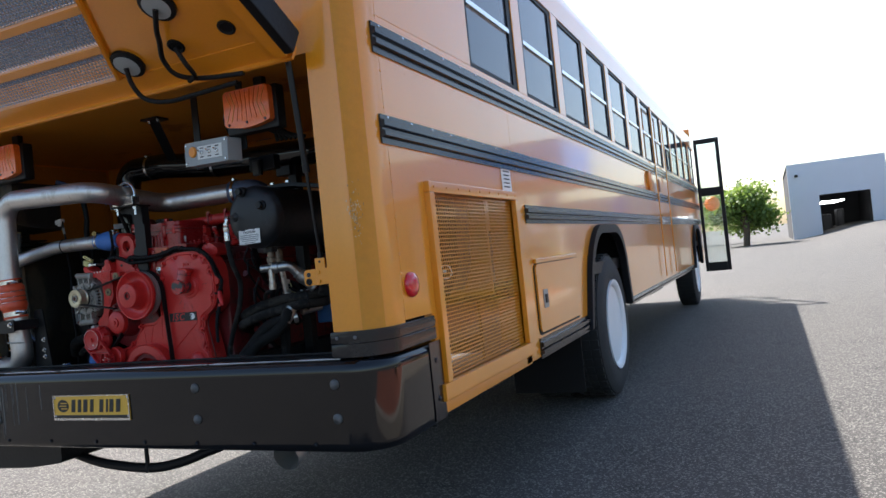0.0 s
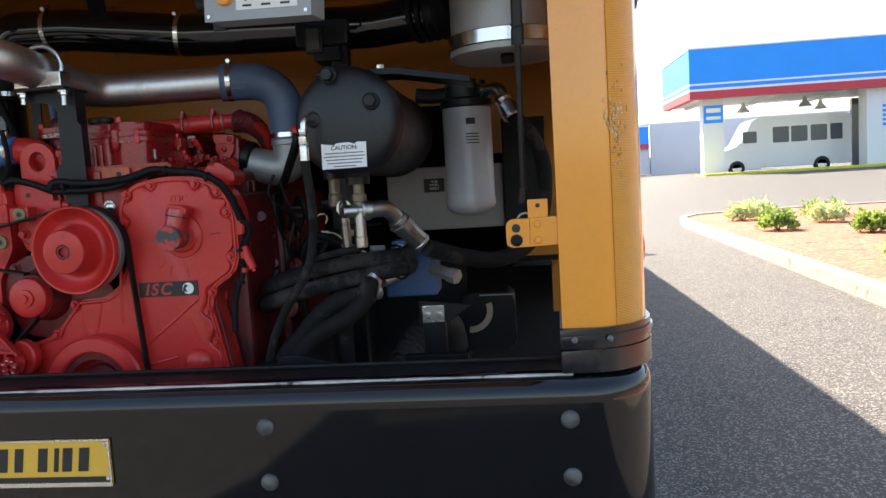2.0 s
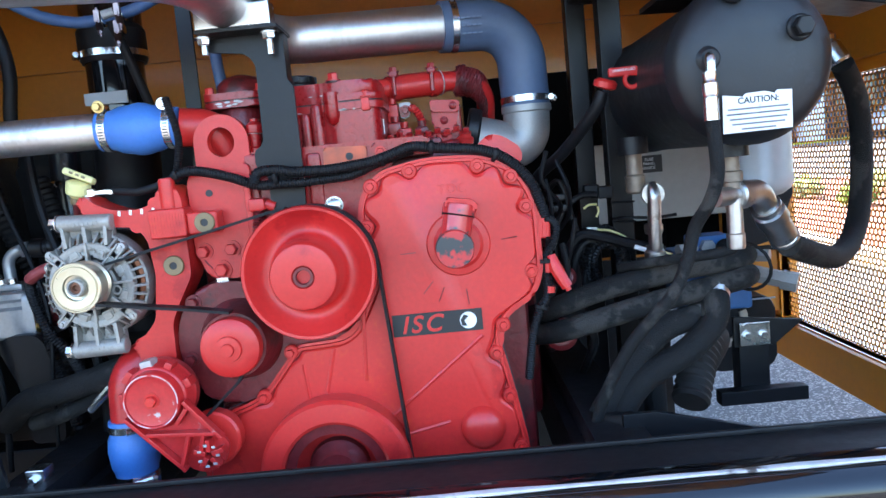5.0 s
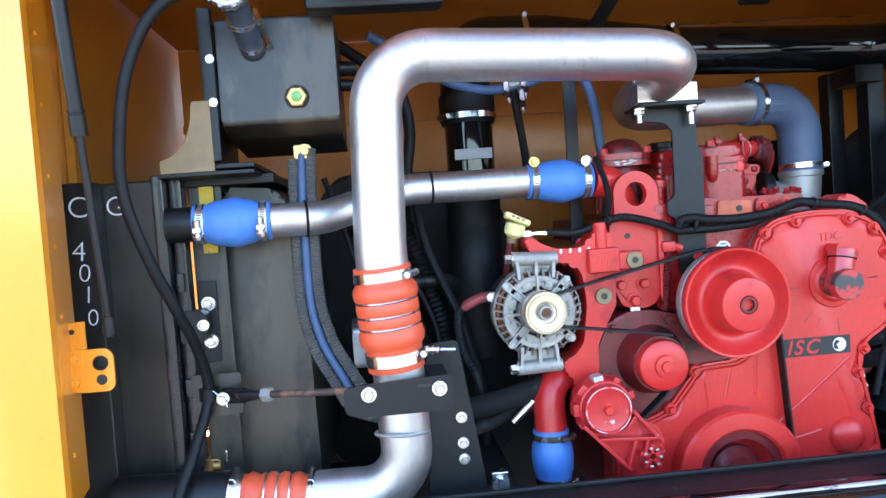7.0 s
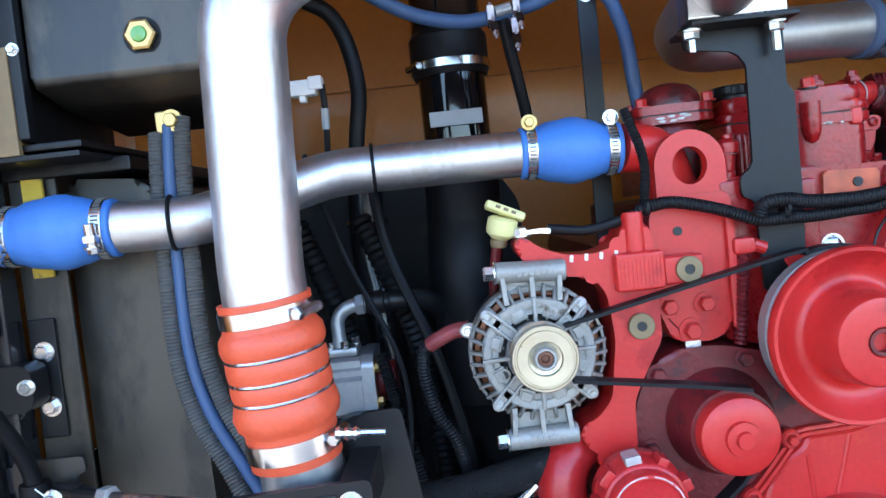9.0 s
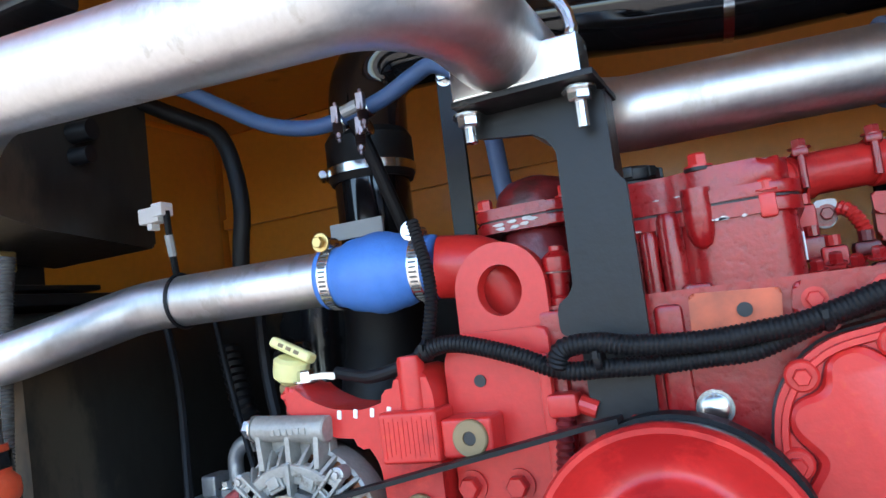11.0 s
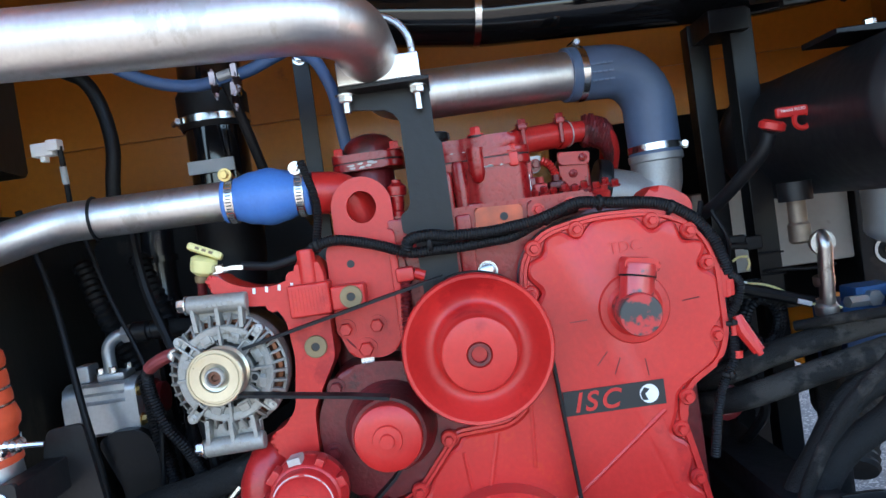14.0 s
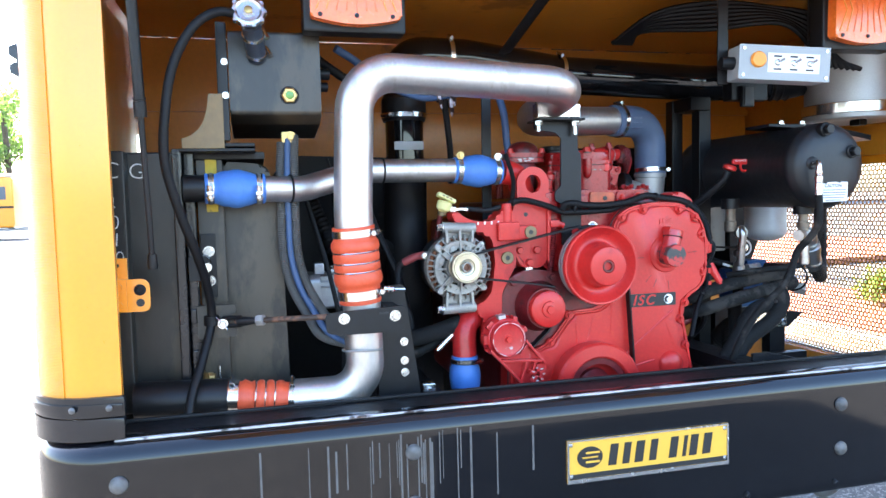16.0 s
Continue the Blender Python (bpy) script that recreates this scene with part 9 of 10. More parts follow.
# relay panel on the bulkhead
fp = thing("fuse_panel", "pale grey fuse panel cover on the bulkhead", "panel", (0.75, 1.1, 1.0))
bm = B()
box(bm, 0.575, 0.945, 1.04, 1.168, 1.065, 1.265, 0.006)
door_ = part("cover", bm, PANEL, fp)
bm = B()
box(bm, 0.695, 0.760, 1.036, 1.0395, 1.185, 1.228)
pl_ = part("small_plate", bm, INK, door_)
words("plate_word", "FUSE\nPANEL\nINSIDE", 0.0105, rear(0.728, 1.0355, 1.207), PAPER, pl_, 0.0002)
bm = B()
prism(bm, [(0.948, 1.40), (1.082, 1.40), (1.075, 1.10), (1.03, 0.99), (0.948, 0.97)], 1.02, 1.168, 0.004)
blackp = part("switch_panel", bm, MATT, fp, "black switch panel")
bm = B()
lathe(bm, [(0.032, 0), (0.032, 0.002), (0.026, 0.002), (0.025, 0.001)], (1.01, 1.018, 1.075), (0, -1, 0), 28, False)
part("dial_ring", bm, PAPER, blackp)
bm = B()
lathe(bm, [(0.013, 0), (0.012, 0.010), (0.001, 0.011)], (1.01, 1.018, 1.075), (0, -1, 0), 18)
part("switch_knob", bm, STEEL, blackp)
# exhaust and black box below
ex = thing("exhaust_pipe", "dull ribbed steel exhaust pipe low in the bay", "pipe", (0.72, 0.8, 0.70))
bm = B()
corrugated(bm, [(0.66, 0.60, 0.74), (0.70, 0.66, 0.80), (0.745, 0.72, 0.83), (0.775, 0.80, 0.80), (0.78, 0.9, 0.72)], 0.036, 0.016, 0.002, 18)
part("pipe", bm, material("dark_flexible_pipe", (0.045, 0.040, 0.035), 0.7, metal=0.3, vary=0.3, bump=0.2), ex)
bx = thing("battery_box", "rounded black plastic box with a cream curved mark", "box", (0.88, 0.95, 0.72))
bm = B()
prism(bm, rounded(0.80, 0.965, 0.70, 0.875, 0.03), 0.90, 1.05, 0.006)
shell_ = part("box", bm, SATIN, bx)
bm = B()
prism(bm, arc(0.83, 0.825, 0.068, -95, 20, 14) + arc(0.83, 0.825, 0.050, 20, -95, 14), 0.893, 0.8985)
part("curved_mark", bm, material("aged_cream", (0.45, 0.38, 0.28), 0.6, vary=0.2), shell_)
bm = B()
box(bm, 0.86, 0.965, 0.894, 0.899, 0.868, 0.871)
part("seam", bm, GREYBOX, shell_)
# round air cleaner at the top
ac = thing("air_cleaner", "big round silver-banded air cleaner canister", "air cleaner", (0.95, 0.5, 1.49))
bm = B()
lathe(bm, [(0.001, 1.500), (0.06, 1.499), (0.100, 1.494), (0.126, 1.494), (0.134, 1.499), (0.134, 1.515), (0.128, 1.519)], (0.982, 0.48, 0), (0, 0, 1), 56)
part("base", bm, CAST, ac, sharp=50)
bm = B()
lathe(bm, [(0.137, 1.512), (0.1385, 1.514), (0.1385, 1.542), (0.137, 1.544)], (0.982, 0.48, 0), (0, 0, 1), 56)
part("band", bm, CLAMP, ac, "stainless band")
bm = B()
lathe(bm, [(0.130, 1.543), (0.130, 1.82), (0.10, 1.84), (0.001, 1.842)], (0.982, 0.48, 0), (0, 0, 1), 56)
part("canister", bm, CAST, ac)
bm = B()
box(bm, 0.966, 0.996, 0.43, 0.47, 1.480, 1.499, 0.004)
part("drain_valve", bm, RUBBER, ac)
bm = B()
tube(bm, smooth_path([(0.80, 0.62, 1.64), (0.84, 0.60, 1.64), (0.88, 0.55, 1.65)]), 0.062, 24, None)
for i in range(5):
    torus(bm, (0.76 + i * 0.022, 0.635 - i * 0.008, 1.64), (1, -0.4, 0), 0.060, 0.006, 28, 6)
part("duct_boot", bm, RUBBER, ac)
# plugs and cable loops in the dark between engine and tank
cl = thing("wire_loom", "coils of black conduit and tagged wires beside the engine", "wiring", (0.5, 0.55, 1.0))
random.seed(21)
for i in range(4):
    bm = B()
    R = 0.030 + 0.007 * i
    corrugated(bm, [(0.507 + R * 0.85 * math.cos(k * 0.8 + i), 0.551 + 0.01 * i + 0.006 * math.sin(k * 2.0 + i), 1.040 + R * 1.25 * math.sin(k * 0.8 + i)) for k in range(9)], 0.007, 0.006, 0.001, 8)
    part("conduit", bm, RUBBER, cl)
for pts, r in (([(0.423, 0.56, 1.00), (0.432, 0.555, 1.06), (0.462, 0.55, 1.098), (0.51, 0.54, 1.088), (0.55, 0.52, 1.075), (0.60, 0.50, 1.06)], 0.010),
               ([(0.44, 0.57, 0.98), (0.448, 0.56, 1.05), (0.475, 0.56, 1.085), (0.52, 0.56, 1.07)], 0.008),
               ([(0.40, 0.60, 1.17), (0.43, 0.57, 1.20), (0.45, 0.57, 1.13), (0.47, 0.57, 1.05), (0.46, 0.57, 0.98)], 0.006),
               ([(0.41, 0.58, 1.02), (0.42, 0.57, 1.11), (0.44, 0.57, 1.15), (0.47, 0.57, 1.17), (0.50, 0.56, 1.17)], 0.006),
               ([(0.64, 0.55, 1.12), (0.60, 0.55, 1.118), (0.55, 0.56, 1.122), (0.53, 0.58, 1.12)], 0.003)):
    bm = B()
    tube(bm, smooth_path(pts), r, 9)
    part("wire", bm, RUBBER, cl)
for pts in ([(0.497, 0.575, 1.103), (0.518, 0.56, 1.100), (0.540, 0.54, 1.088), (0.548, 0.53, 1.072)], [(0.473, 0.565, 1.146), (0.482, 0.56, 1.152), (0.496, 0.555, 1.152)], [(0.498, 0.56, 1.148), (0.499, 0.56, 1.138), (0.494, 0.56, 1.128)], [(0.566, 0.50, 1.066), (0.59, 0.49, 1.062), (0.61, 0.49, 1.055)]):
    bm = B()
    tube(bm, smooth_path(pts), 0.0022, 7)
    part("wire", bm, CREAM, cl, "pale yellow wire")
for p0, p1 in (((0.478, 0.581, 1.1045), (0.497, 0.575, 1.1035)), ((0.548, 0.505, 1.073), (0.567, 0.50, 1.066))):
    bm = B()
    cyl(bm, p0, p1, 0.0042, seg=10)
    part("wire_tag", bm, PAPER, cl, "white wire tag")
for x, z in ((0.425, 1.165), (0.428, 1.145)):
    bm = B()
    box(bm, x - 0.02, x + 0.012, 0.55, 0.57, z, z + 0.013, 0.003)
    part("plug", bm, SATIN, cl)
for c in ((0.495, 0.60, 1.176), (0.52, 0.595, 1.172)):
    bm = B()
    box(bm, c[0] - 0.016, c[0] + 0.014, c[1] - 0.02, c[1], c[2] - 0.012, c[2] + 0.012, 0.004)
    part("clip", bm, RUBBER, cl)
for z in (1.112, 1.150):
    bm = B()
    tube(bm, [(0.530, 0.597, z), (0.576, 0.597, z - 0.002)], 0.0022, 6)
    part("cable_tie", bm, RUBBER, cl)

# ---- engine lid, held open ----
lid = thing("engine_hatch", "open yellow engine hatch with mesh panels, seen from below", "lid", (0, -0.05, 1.79))
LA = radians(30)
LM = Matrix.Translation((0, -0.03, 1.80)) @ Matrix.Rotation(-LA, 4, 'X')


def lbox(bm, x0, x1, d0, d1, h0, h1, bev=0.0):
    """A box on the lid: d runs outwards from the hinge, h upwards from its underside."""
    return box(bm, x0, x1, -d1, -d0, h0, h1, bev, LM)


bm = B()
lbox(bm, -1.05, 1.05, 0.0, 0.075, 0.0, 0.034)
lbox(bm, -1.05, 1.05, 0.84, 0.95, 0.0, 0.034)
for sx in (-1, 1):
    poly = [(sx * x, y) for x, y in ((0.40, -0.075), (1.05, -0.075), (1.05, -0.84), (0.79, -0.84))]
    a0 = len(bm.verts)
    prism(bm, poly, 0.004, 0.034, plane="xy")
    bm.verts.ensure_lookup_table()
    bmesh.ops.transform(bm, matrix=LM, verts=bm.verts[a0:])
skin = part("lid_panel", bm, YELLOW, lid)
bm = B()
tube(bm, [LM @ Vector((0.402, -0.08, -0.004)), LM @ Vector((0.79, -0.84, -0.004))], 0.010, 6)
part("panel_crease", bm, YELLOW, lid)
for d in (0.185, 0.335, 0.50, 0.66):
    bm = B()
    lbox(bm, -0.42 - (d - 0.09) * 0.5, 0.42 + (d - 0.09) * 0.5, d, d + 0.03, 0.0, 0.03, 0.003)
    part("cross_bar", bm, YELLOW, lid)
bm = B()
for x in (1.005,):
    lbox(bm, x, 1.05, 0.02, 0.95, -0.03, 0.004, 0.003)
    lbox(bm, 0.97, 1.005, 0.02, 0.95, -0.008, 0.004, 0.002)
part("side_flange", bm, YELLOW, lid)
bm = B()
lbox(bm, 1.05, 1.085, 0.03, 0.95, -0.035, 0.05, 0.006)
part("rubber_seal", bm, RUBBER, lid, "black rubber edge seal")
bm = B()
lbox(bm, -1.05, 1.05, -0.012, 0.0, -0.016, 0.036, 0.003)
part("hinge_lip", bm, YELLOW, lid)


def mesh_grid(bm, put, x0, x1, y0, y1, pitch, th, keep=None):
    """A sheet of six-sided holes: every wall between two holes is a thin bar; put maps (u, v, lift) to the place."""
    row = pitch * math.sqrt(3) / 2
    side = pitch / math.sqrt(3)
    nx, ny = int((x1 - x0) / pitch), int((y1 - y0) / row)
    for j in range(ny + 1):
        for i in range(nx + 1):
            cx, cy = x0 + (i + 0.5 * (j % 2)) * pitch, y0 + j * row
            if cx > x1 or (keep and not keep(cx, cy)):
                continue
            for k in (0, 1, 2):
                a0, a1 = radians(30 + 60 * k), radians(90 + 60 * k)
                a = Vector((cx + side * math.cos(a0), cy + side * math.sin(a0)))
                b = Vector((cx + side * math.cos(a1), cy + side * math.sin(a1)))
                nrm = Vector((-(b - a).y, (b - a).x)).normalized() * th / 2
                vs = [bm.verts.new(put(p.x, p.y, lf)) for lf in (0.0, 0.0012) for p in (a - nrm, b - nrm, b + nrm, a + nrm)]
                for q in ((0, 1, 2, 3), (7, 6, 5, 4), (0, 4, 5, 1), (2, 6, 7, 3)):
                    bm.faces.new([vs[n_] for n_ in q])


MESHP = material("lid_mesh_paint", (0.36, 0.30, 0.26), 0.5, vary=0.2)
bm = B()
mesh_grid(bm, lambda u, v, lf: LM @ Vector((u, -v, 0.015 + lf)), -0.80, 0.80, 0.075, 0.84, 0.0150, 0.0042, lambda u, v: abs(u) < 0.40 + (v - 0.075) * 0.51)
part("lid_mesh", bm, MESHP, lid, "grey expanded-metal mesh", sharp=80)
# lamp backs, holes and their cables on the underside
for x, d in ((0.490, 0.125), (0.775, 0.290)):
    bm = B()
    lathe(bm, [(0.055, 0), (0.055, 0.012), (0.044, 0.016), (0.001, 0.014)], LM @ Vector((x, -d, 0.004)), LM.to_3x3() @ Vector((0, 0, -1)), 32)
    rb = part("lamp_back", bm, RUBBER, lid, "black rubber lamp grommet")
    bm = B()
    lathe(bm, [(0.042, 0), (0.042, 0.003), (0.001, 0.004)], LM @ Vector((x, -d, -0.0105)), LM.to_3x3() @ Vector((0, 0, -1)), 28)
    part("lamp_disc", bm, GREYBOX, rb)
for x, d in ((0.705, 0.137), (0.915, 0.152)):
    bm = B()
    lathe(bm, [(0.028, 0), (0.028, 0.003), (0.022, 0.005), (0.018, 0.001)], LM @ Vector((x, -d, 0.003)), LM.to_3x3() @ Vector((0, 0, -1)), 24)
    part("grommet", bm, RUBBER, lid)
for pts in ([(0.49, 0.125, -0.02), (0.485, 0.08, -0.05), (0.50, 0.03, -0.07), (0.57, 0.0, -0.075), (0.68, -0.02, -0.05), (0.82, -0.03, -0.03)],
            [(0.705, 0.137, -0.005), (0.725, 0.10, -0.04), (0.72, 0.05, -0.045), (0.68, 0.03, -0.04)],
            [(0.775, 0.29, -0.02), (0.74, 0.24, -0.04), (0.70, 0.19, -0.03), (0.66, 0.13, -0.035), (0.665, 0.07, -0.045), (0.72, 0.02, -0.03), (0.86, -0.01, -0.02)]):
    bm = B()
    tube(bm, smooth_path([LM @ Vector((x, -d, h)) for x, d, h in pts]), 0.008, 10)
    part("lamp_cable", bm, RUBBER, lid)

# ---- the radiator vent in the bus side ----
vent = thing("side_vent", "yellow framed expanded-metal vent in the side of the bus", "vent", (1.22, 0.92, 0.6))
for n_, q in (("frame", (0.435, 1.42, 1.372, 1.412)), ("frame", (0.405, 1.42, 0.64, 0.70)), ("frame", (0.435, 0.475, 0.70, 1.372)), ("frame", (1.375, 1.42, 0.70, 1.372))):
    bm = B()
    box(bm, 1.192, 1.243, q[0], q[1], q[2], q[3], 0.004)
    part(n_, bm, YELLOW, vent)
bm = B()
mesh_grid(bm, lambda u, v, lf: Vector((1.213 + lf, u, v)), 0.475, 1.375, 0.70, 1.372, 0.0165, 0.0044)
part("vent_mesh", bm, YELLOW, vent, "yellow expanded-metal mesh", sharp=80)
for k in range(9):
    bm = B()
    lathe(bm, [(0.005, 0), (0.004, 0.003)], (1.243, 0.47 + k * 0.113, 1.392), (1, 0, 0), 8)
    part("rivet", bm, YELLOW, vent)
# small things on the side
hat = thing("side_hatch", "small yellow hatch with a recessed latch in the bus side", "hatch", (1.22, 2.05, 0.7))
bm = B()
prism(bm, rounded(1.62, 2.44, 0.715, 1.058, 0.03), 1.2205, 1.231, 0.003, plane="yz")
part("hatch_door", bm, YELLOW, hat)
bm = B()
prism(bm, rounded(1.606, 2.454, 0.701, 1.0605, 0.036), 1.2202, 1.2225, plane="yz")
part("gasket", bm, RUBBER, hat)
bm = B()
box(bm, 1.221, 1.238, 1.61, 2.46, 1.062, 1.085, 0.004)
part("hinge", bm, YELLOW, hat)
bm = B()
prism(bm, rounded(1.70, 1.78, 0.83, 0.925, 0.012), 1.2315, 1.2345, 0.001, plane="yz")
lt = part("latch", bm, CAST, hat, "steel paddle latch")
bm = B()
box(bm, 1.2346, 1.240, 1.72, 1.76, 0.855, 0.90, 0.002)
part("paddle", bm, SATIN, lt)
red = thing("side_reflector", "round red reflector on the bus side", "reflector", (1.22, 0.255, 1.02))
bm = B()
lathe(bm, [(0.042, 0), (0.042, 0.008), (0.036, 0.016), (0.020, 0.020), (0.001, 0.021)], (1.2205, 0.258, 1.06), (1, 0, 0), 28)
part("reflector", bm, material("red_reflector", (0.62, 0.01, 0.02), 0.2, vary=0.1, coat=0.8), red, sharp=60)
amb = thing("side_marker", "round amber marker lamp high on the bus side", "lamp", (1.22, 5.5, 1.65))
bm = B()
lathe(bm, [(0.10, 0), (0.10, 0.02), (0.07, 0.03), (0.001, 0.032)], (1.221, 5.85, 1.72), (1, 0, 0), 20)
part("lens", bm, LAMP_O, amb)
stk = thing("warning_sticker", "white sticker with printed lines above the side vent", "sticker", (1.221, 1.36, 1.42))
bm = B()
box(bm, 1.2442, 1.2452, 1.27, 1.40, 1.415, 1.52)
sp = part("paper", bm, PAPER, stk)
for v in sp.data.vertices:
    v.co.x -= 0.0225
for i in range(5):
    bm = B()
    box(bm, 1.2232, 1.2240, 1.295, 1.375, 1.432 + i * 0.018, 1.438 + i * 0.018)
    part("text_bar", bm, INK, stk)
em = thing("emergency_door", "yellow emergency door with a tall window in the bus side", "door", (1.22, 6.6, 0.7))
for q in ((6.28, 6.31, 0.70, 2.55), (7.18, 7.21, 0.70, 2.55), (6.31, 7.18, 2.52, 2.55)):
    bm = B()
    box(bm, 1.2445, 1.256, q[0], q[1], q[2], q[3], 0.002)
    part("door_seal", bm, YELLOW, em)
bm = B()
box(bm, 1.2445, 1.265, 6.32, 6.42, 1.62, 1.76, 0.01)
part("handle", bm, POLE, em)

# ---- wheels ----
def wheel(x, y, sx, lab):
    w_ = thing("wheel", lab, "wheel", (x, y, 0.0), "bus wheels")
    c = Vector((x, y, 0.52))
    ax_ = Vector((sx, 0, 0))
    bm = B()
    lathe(bm, [(0.30, -0.13), (0.36, -0.15), (0.46, -0.145), (0.51, -0.12), (0.52, -0.08), (0.52, 0.08), (0.51, 0.12), (0.46, 0.145), (0.36, 0.15), (0.30, 0.13)], c, ax_, 64, False)
    for i in range(48):
        a_ = 2 * math.pi * i / 48
        m = Matrix.Translation(c) @ Matrix.Rotation(a_, 4, 'X')
        for u in (-0.09, -0.03, 0.03, 0.09):
            box(bm, u - 0.022, u + 0.022, -0.022, 0.022, 0.515, 0.528, 0.0, m)
    part("tyre", bm, TYRE, w_)
    bm = B()
    lathe(bm, [(0.33, 0.125), (0.33, 0.153), (0.31, 0.152), (0.288, 0.138), (0.275, 0.10), (0.270, -0.02), (0.22, -0.05), (0.13, -0.055), (0.125, -0.02), (0.11, 0.02), (0.10, 0.06), (0.06, 0.065), (0.001, 0.065)], c, ax_, 48)
    rim_ = part("rim", bm, WHITE, w_, "white painted steel rim", 40)
    for i in range(10):
        a_ = 2 * math.pi * i / 10
        bm = B()
        bolt(bm, c + Vector((sx * -0.05, 0.165 * math.cos(a_), 0.165 * math.sin(a_))), ax_, 0.017, 0.03)
        part("wheel_nut", bm, STEEL, rim_)
    return w_


wr = wheel(1.06, 3.58, 1, "dusty black bus tyre on a white steel rim")
wheel(0.745, 3.58, 1, "inner black bus tyre of the rear pair")
wheel(-1.06, 3.58, -1, "dusty black bus tyre on a white steel rim")
wheel(1.045, 10.35, 1, "black bus tyre on a white front rim")
wheel(-1.045, 10.35, -1, "black bus tyre on a white front rim")
mud = thing("mud_flap", "black rubber mud flap behind the rear wheel", "mud flap", (0.95, 2.55, 0.2))
bm = B()
box(bm, 0.72, 1.18, 2.56, 2.57, 0.22, 0.75, 0.003)
part("flap", bm, RUBBER, mud)

# ---- open front door ----
fd = thing("bus_door", "open folding bus door with tall glass and black frame", "door", (1.4, 11.3, 0.5))
DY = 11.35
for q in ((1.25, 1.30, 0.45, 2.72), (1.60, 1.66, 0.45, 2.72), (1.30, 1.60, 0.45, 0.60), (1.30, 1.60, 2.64, 2.72), (1.30, 1.60, 1.74, 1.88)):
    bm = B()
    box(bm, q[0], q[1], DY, DY + 0.05, q[2], q[3], 0.006)
    part("door_frame", bm, SATIN, fd)
for z0, z1 in ((0.60, 1.74), (1.88, 2.64)):
    bm = B()
    box(bm, 1.30, 1.60, DY + 0.02, DY + 0.026, z0, z1)
    g_ = part("pane", bm, CLEAR, fd)
    g_.visible_shadow = False
mir = thing("mirror_arm", "round mirror on the far side of the open door", "mirror", (1.5, 11.9, 1.5))
bm = B()
lathe(bm, [(0.12, 0), (0.13, 0.02), (0.10, 0.06), (0.001, 0.08)], (1.42, 11.95, 1.62), (0, -1, 0), 24)
cyl(bm, (1.22, 11.55, 1.62), (1.42, 12.0, 1.62), 0.012)
part("mirror", bm, LAMP_O, mir)

# ---- cables and exhaust hanging under the bumper ----
und = thing("underbody_hose", "drooping black hoses and brackets under the bumper", "hose", (-0.2, 0.4, 0.45))
for pts, r in (([(-0.72, 0.38, 0.60), (-0.638, 0.35, 0.485), (-0.516, 0.35, 0.437), (-0.346, 0.35, 0.405), (-0.116, 0.35, 0.396), (0.043, 0.35, 0.420), (0.168, 0.36, 0.458), (0.272, 0.40, 0.50), (0.34, 0.45, 0.60)], 0.020),
               ([(-0.131, 0.35, 0.60), (-0.125, 0.345, 0.48), (-0.116, 0.335, 0.38)], 0.009),
               ([(-0.45, 0.45, 0.60), (-0.3, 0.45, 0.50), (-0.1, 0.45, 0.47), (0.05, 0.45, 0.56)], 0.010),
               ([(0.02, 0.40, 0.58), (0.06, 0.40, 0.50), (0.13, 0.40, 0.48), (0.2, 0.42, 0.56)], 0.008)):
    bm = B()
    tube(bm, smooth_path(pts), r, 12)
    part("hose", bm, RUBBER, und)
bm = B()
prism(bm, soften([(-1.06, 0.58), (-0.50, 0.60), (-0.50, 0.44), (-0.70, 0.415), (-1.06, 0.40)], 0.02), 0.24, 0.9, 0.004)
part("splash_plate", bm, SATIN, und)
tp = thing("tail_pipe", "short steel tail pipe under the bumper", "pipe", (0.66, 0.3, 0.5))
bm = B()
tube(bm, bent([(0.62, 0.9, 0.62), (0.66, 0.50, 0.58), (0.68, 0.22, 0.49)], 0.1), 0.05, 22, None, False)
tube(bm, bent([(0.62, 0.9, 0.62), (0.66, 0.50, 0.58), (0.68, 0.225, 0.492)], 0.1), 0.046, 22, None, False)
part("pipe", bm, CAST, tp)

# ---- planter, shrubs, buildings and parked vehicles ----
kerb_pts = [(3.62, -2.0), (3.80, 2.0), (4.00, 6.0), (4.15, 9.0), (4.35, 13.0), (4.50, 14.6), (4.75, 15.3), (5.4, 15.9), (8.0, 16.4), (14.0, 16.6)]
bm = B()
kp = smooth_path([(x, y, 0) for x, y in kerb_pts], 5)
prof = [(-0.075, -0.02), (-0.07, 0.135), (-0.055, 0.15), (0.055, 0.15), (0.07, 0.135), (0.075, -0.02)]
loops = []
for i, p in enumerate(kp):
    d = (kp[min(i + 1, len(kp) - 1)] - kp[max(i - 1, 0)]).normalized()
    nrm = Vector((d.y, -d.x, 0))
    loops.append([p + nrm * u + Vector((0, 0, v)) for u, v in prof])
rings(bm, loops)
solo("kerb", bm, CONCRETE, "pale worn concrete kerb round a planting bed", "kerb", kind="structure", at=(4, 8, 0), sharp=40)
bm = B()
edge = [(p.x, p.y) for p in kp] + [(14, 9.6), (7.2, 9.0), (6.3, 7.6), (6.1, 6.0), (6.1, -2.0)]
prism(bm, edge, 0.02, 0.115, plane="xy")
solo("mulch_bed", bm, MULCH, "planting bed of crushed red lava rock", "mulch", kind="structure", at=(6, 8, 0))


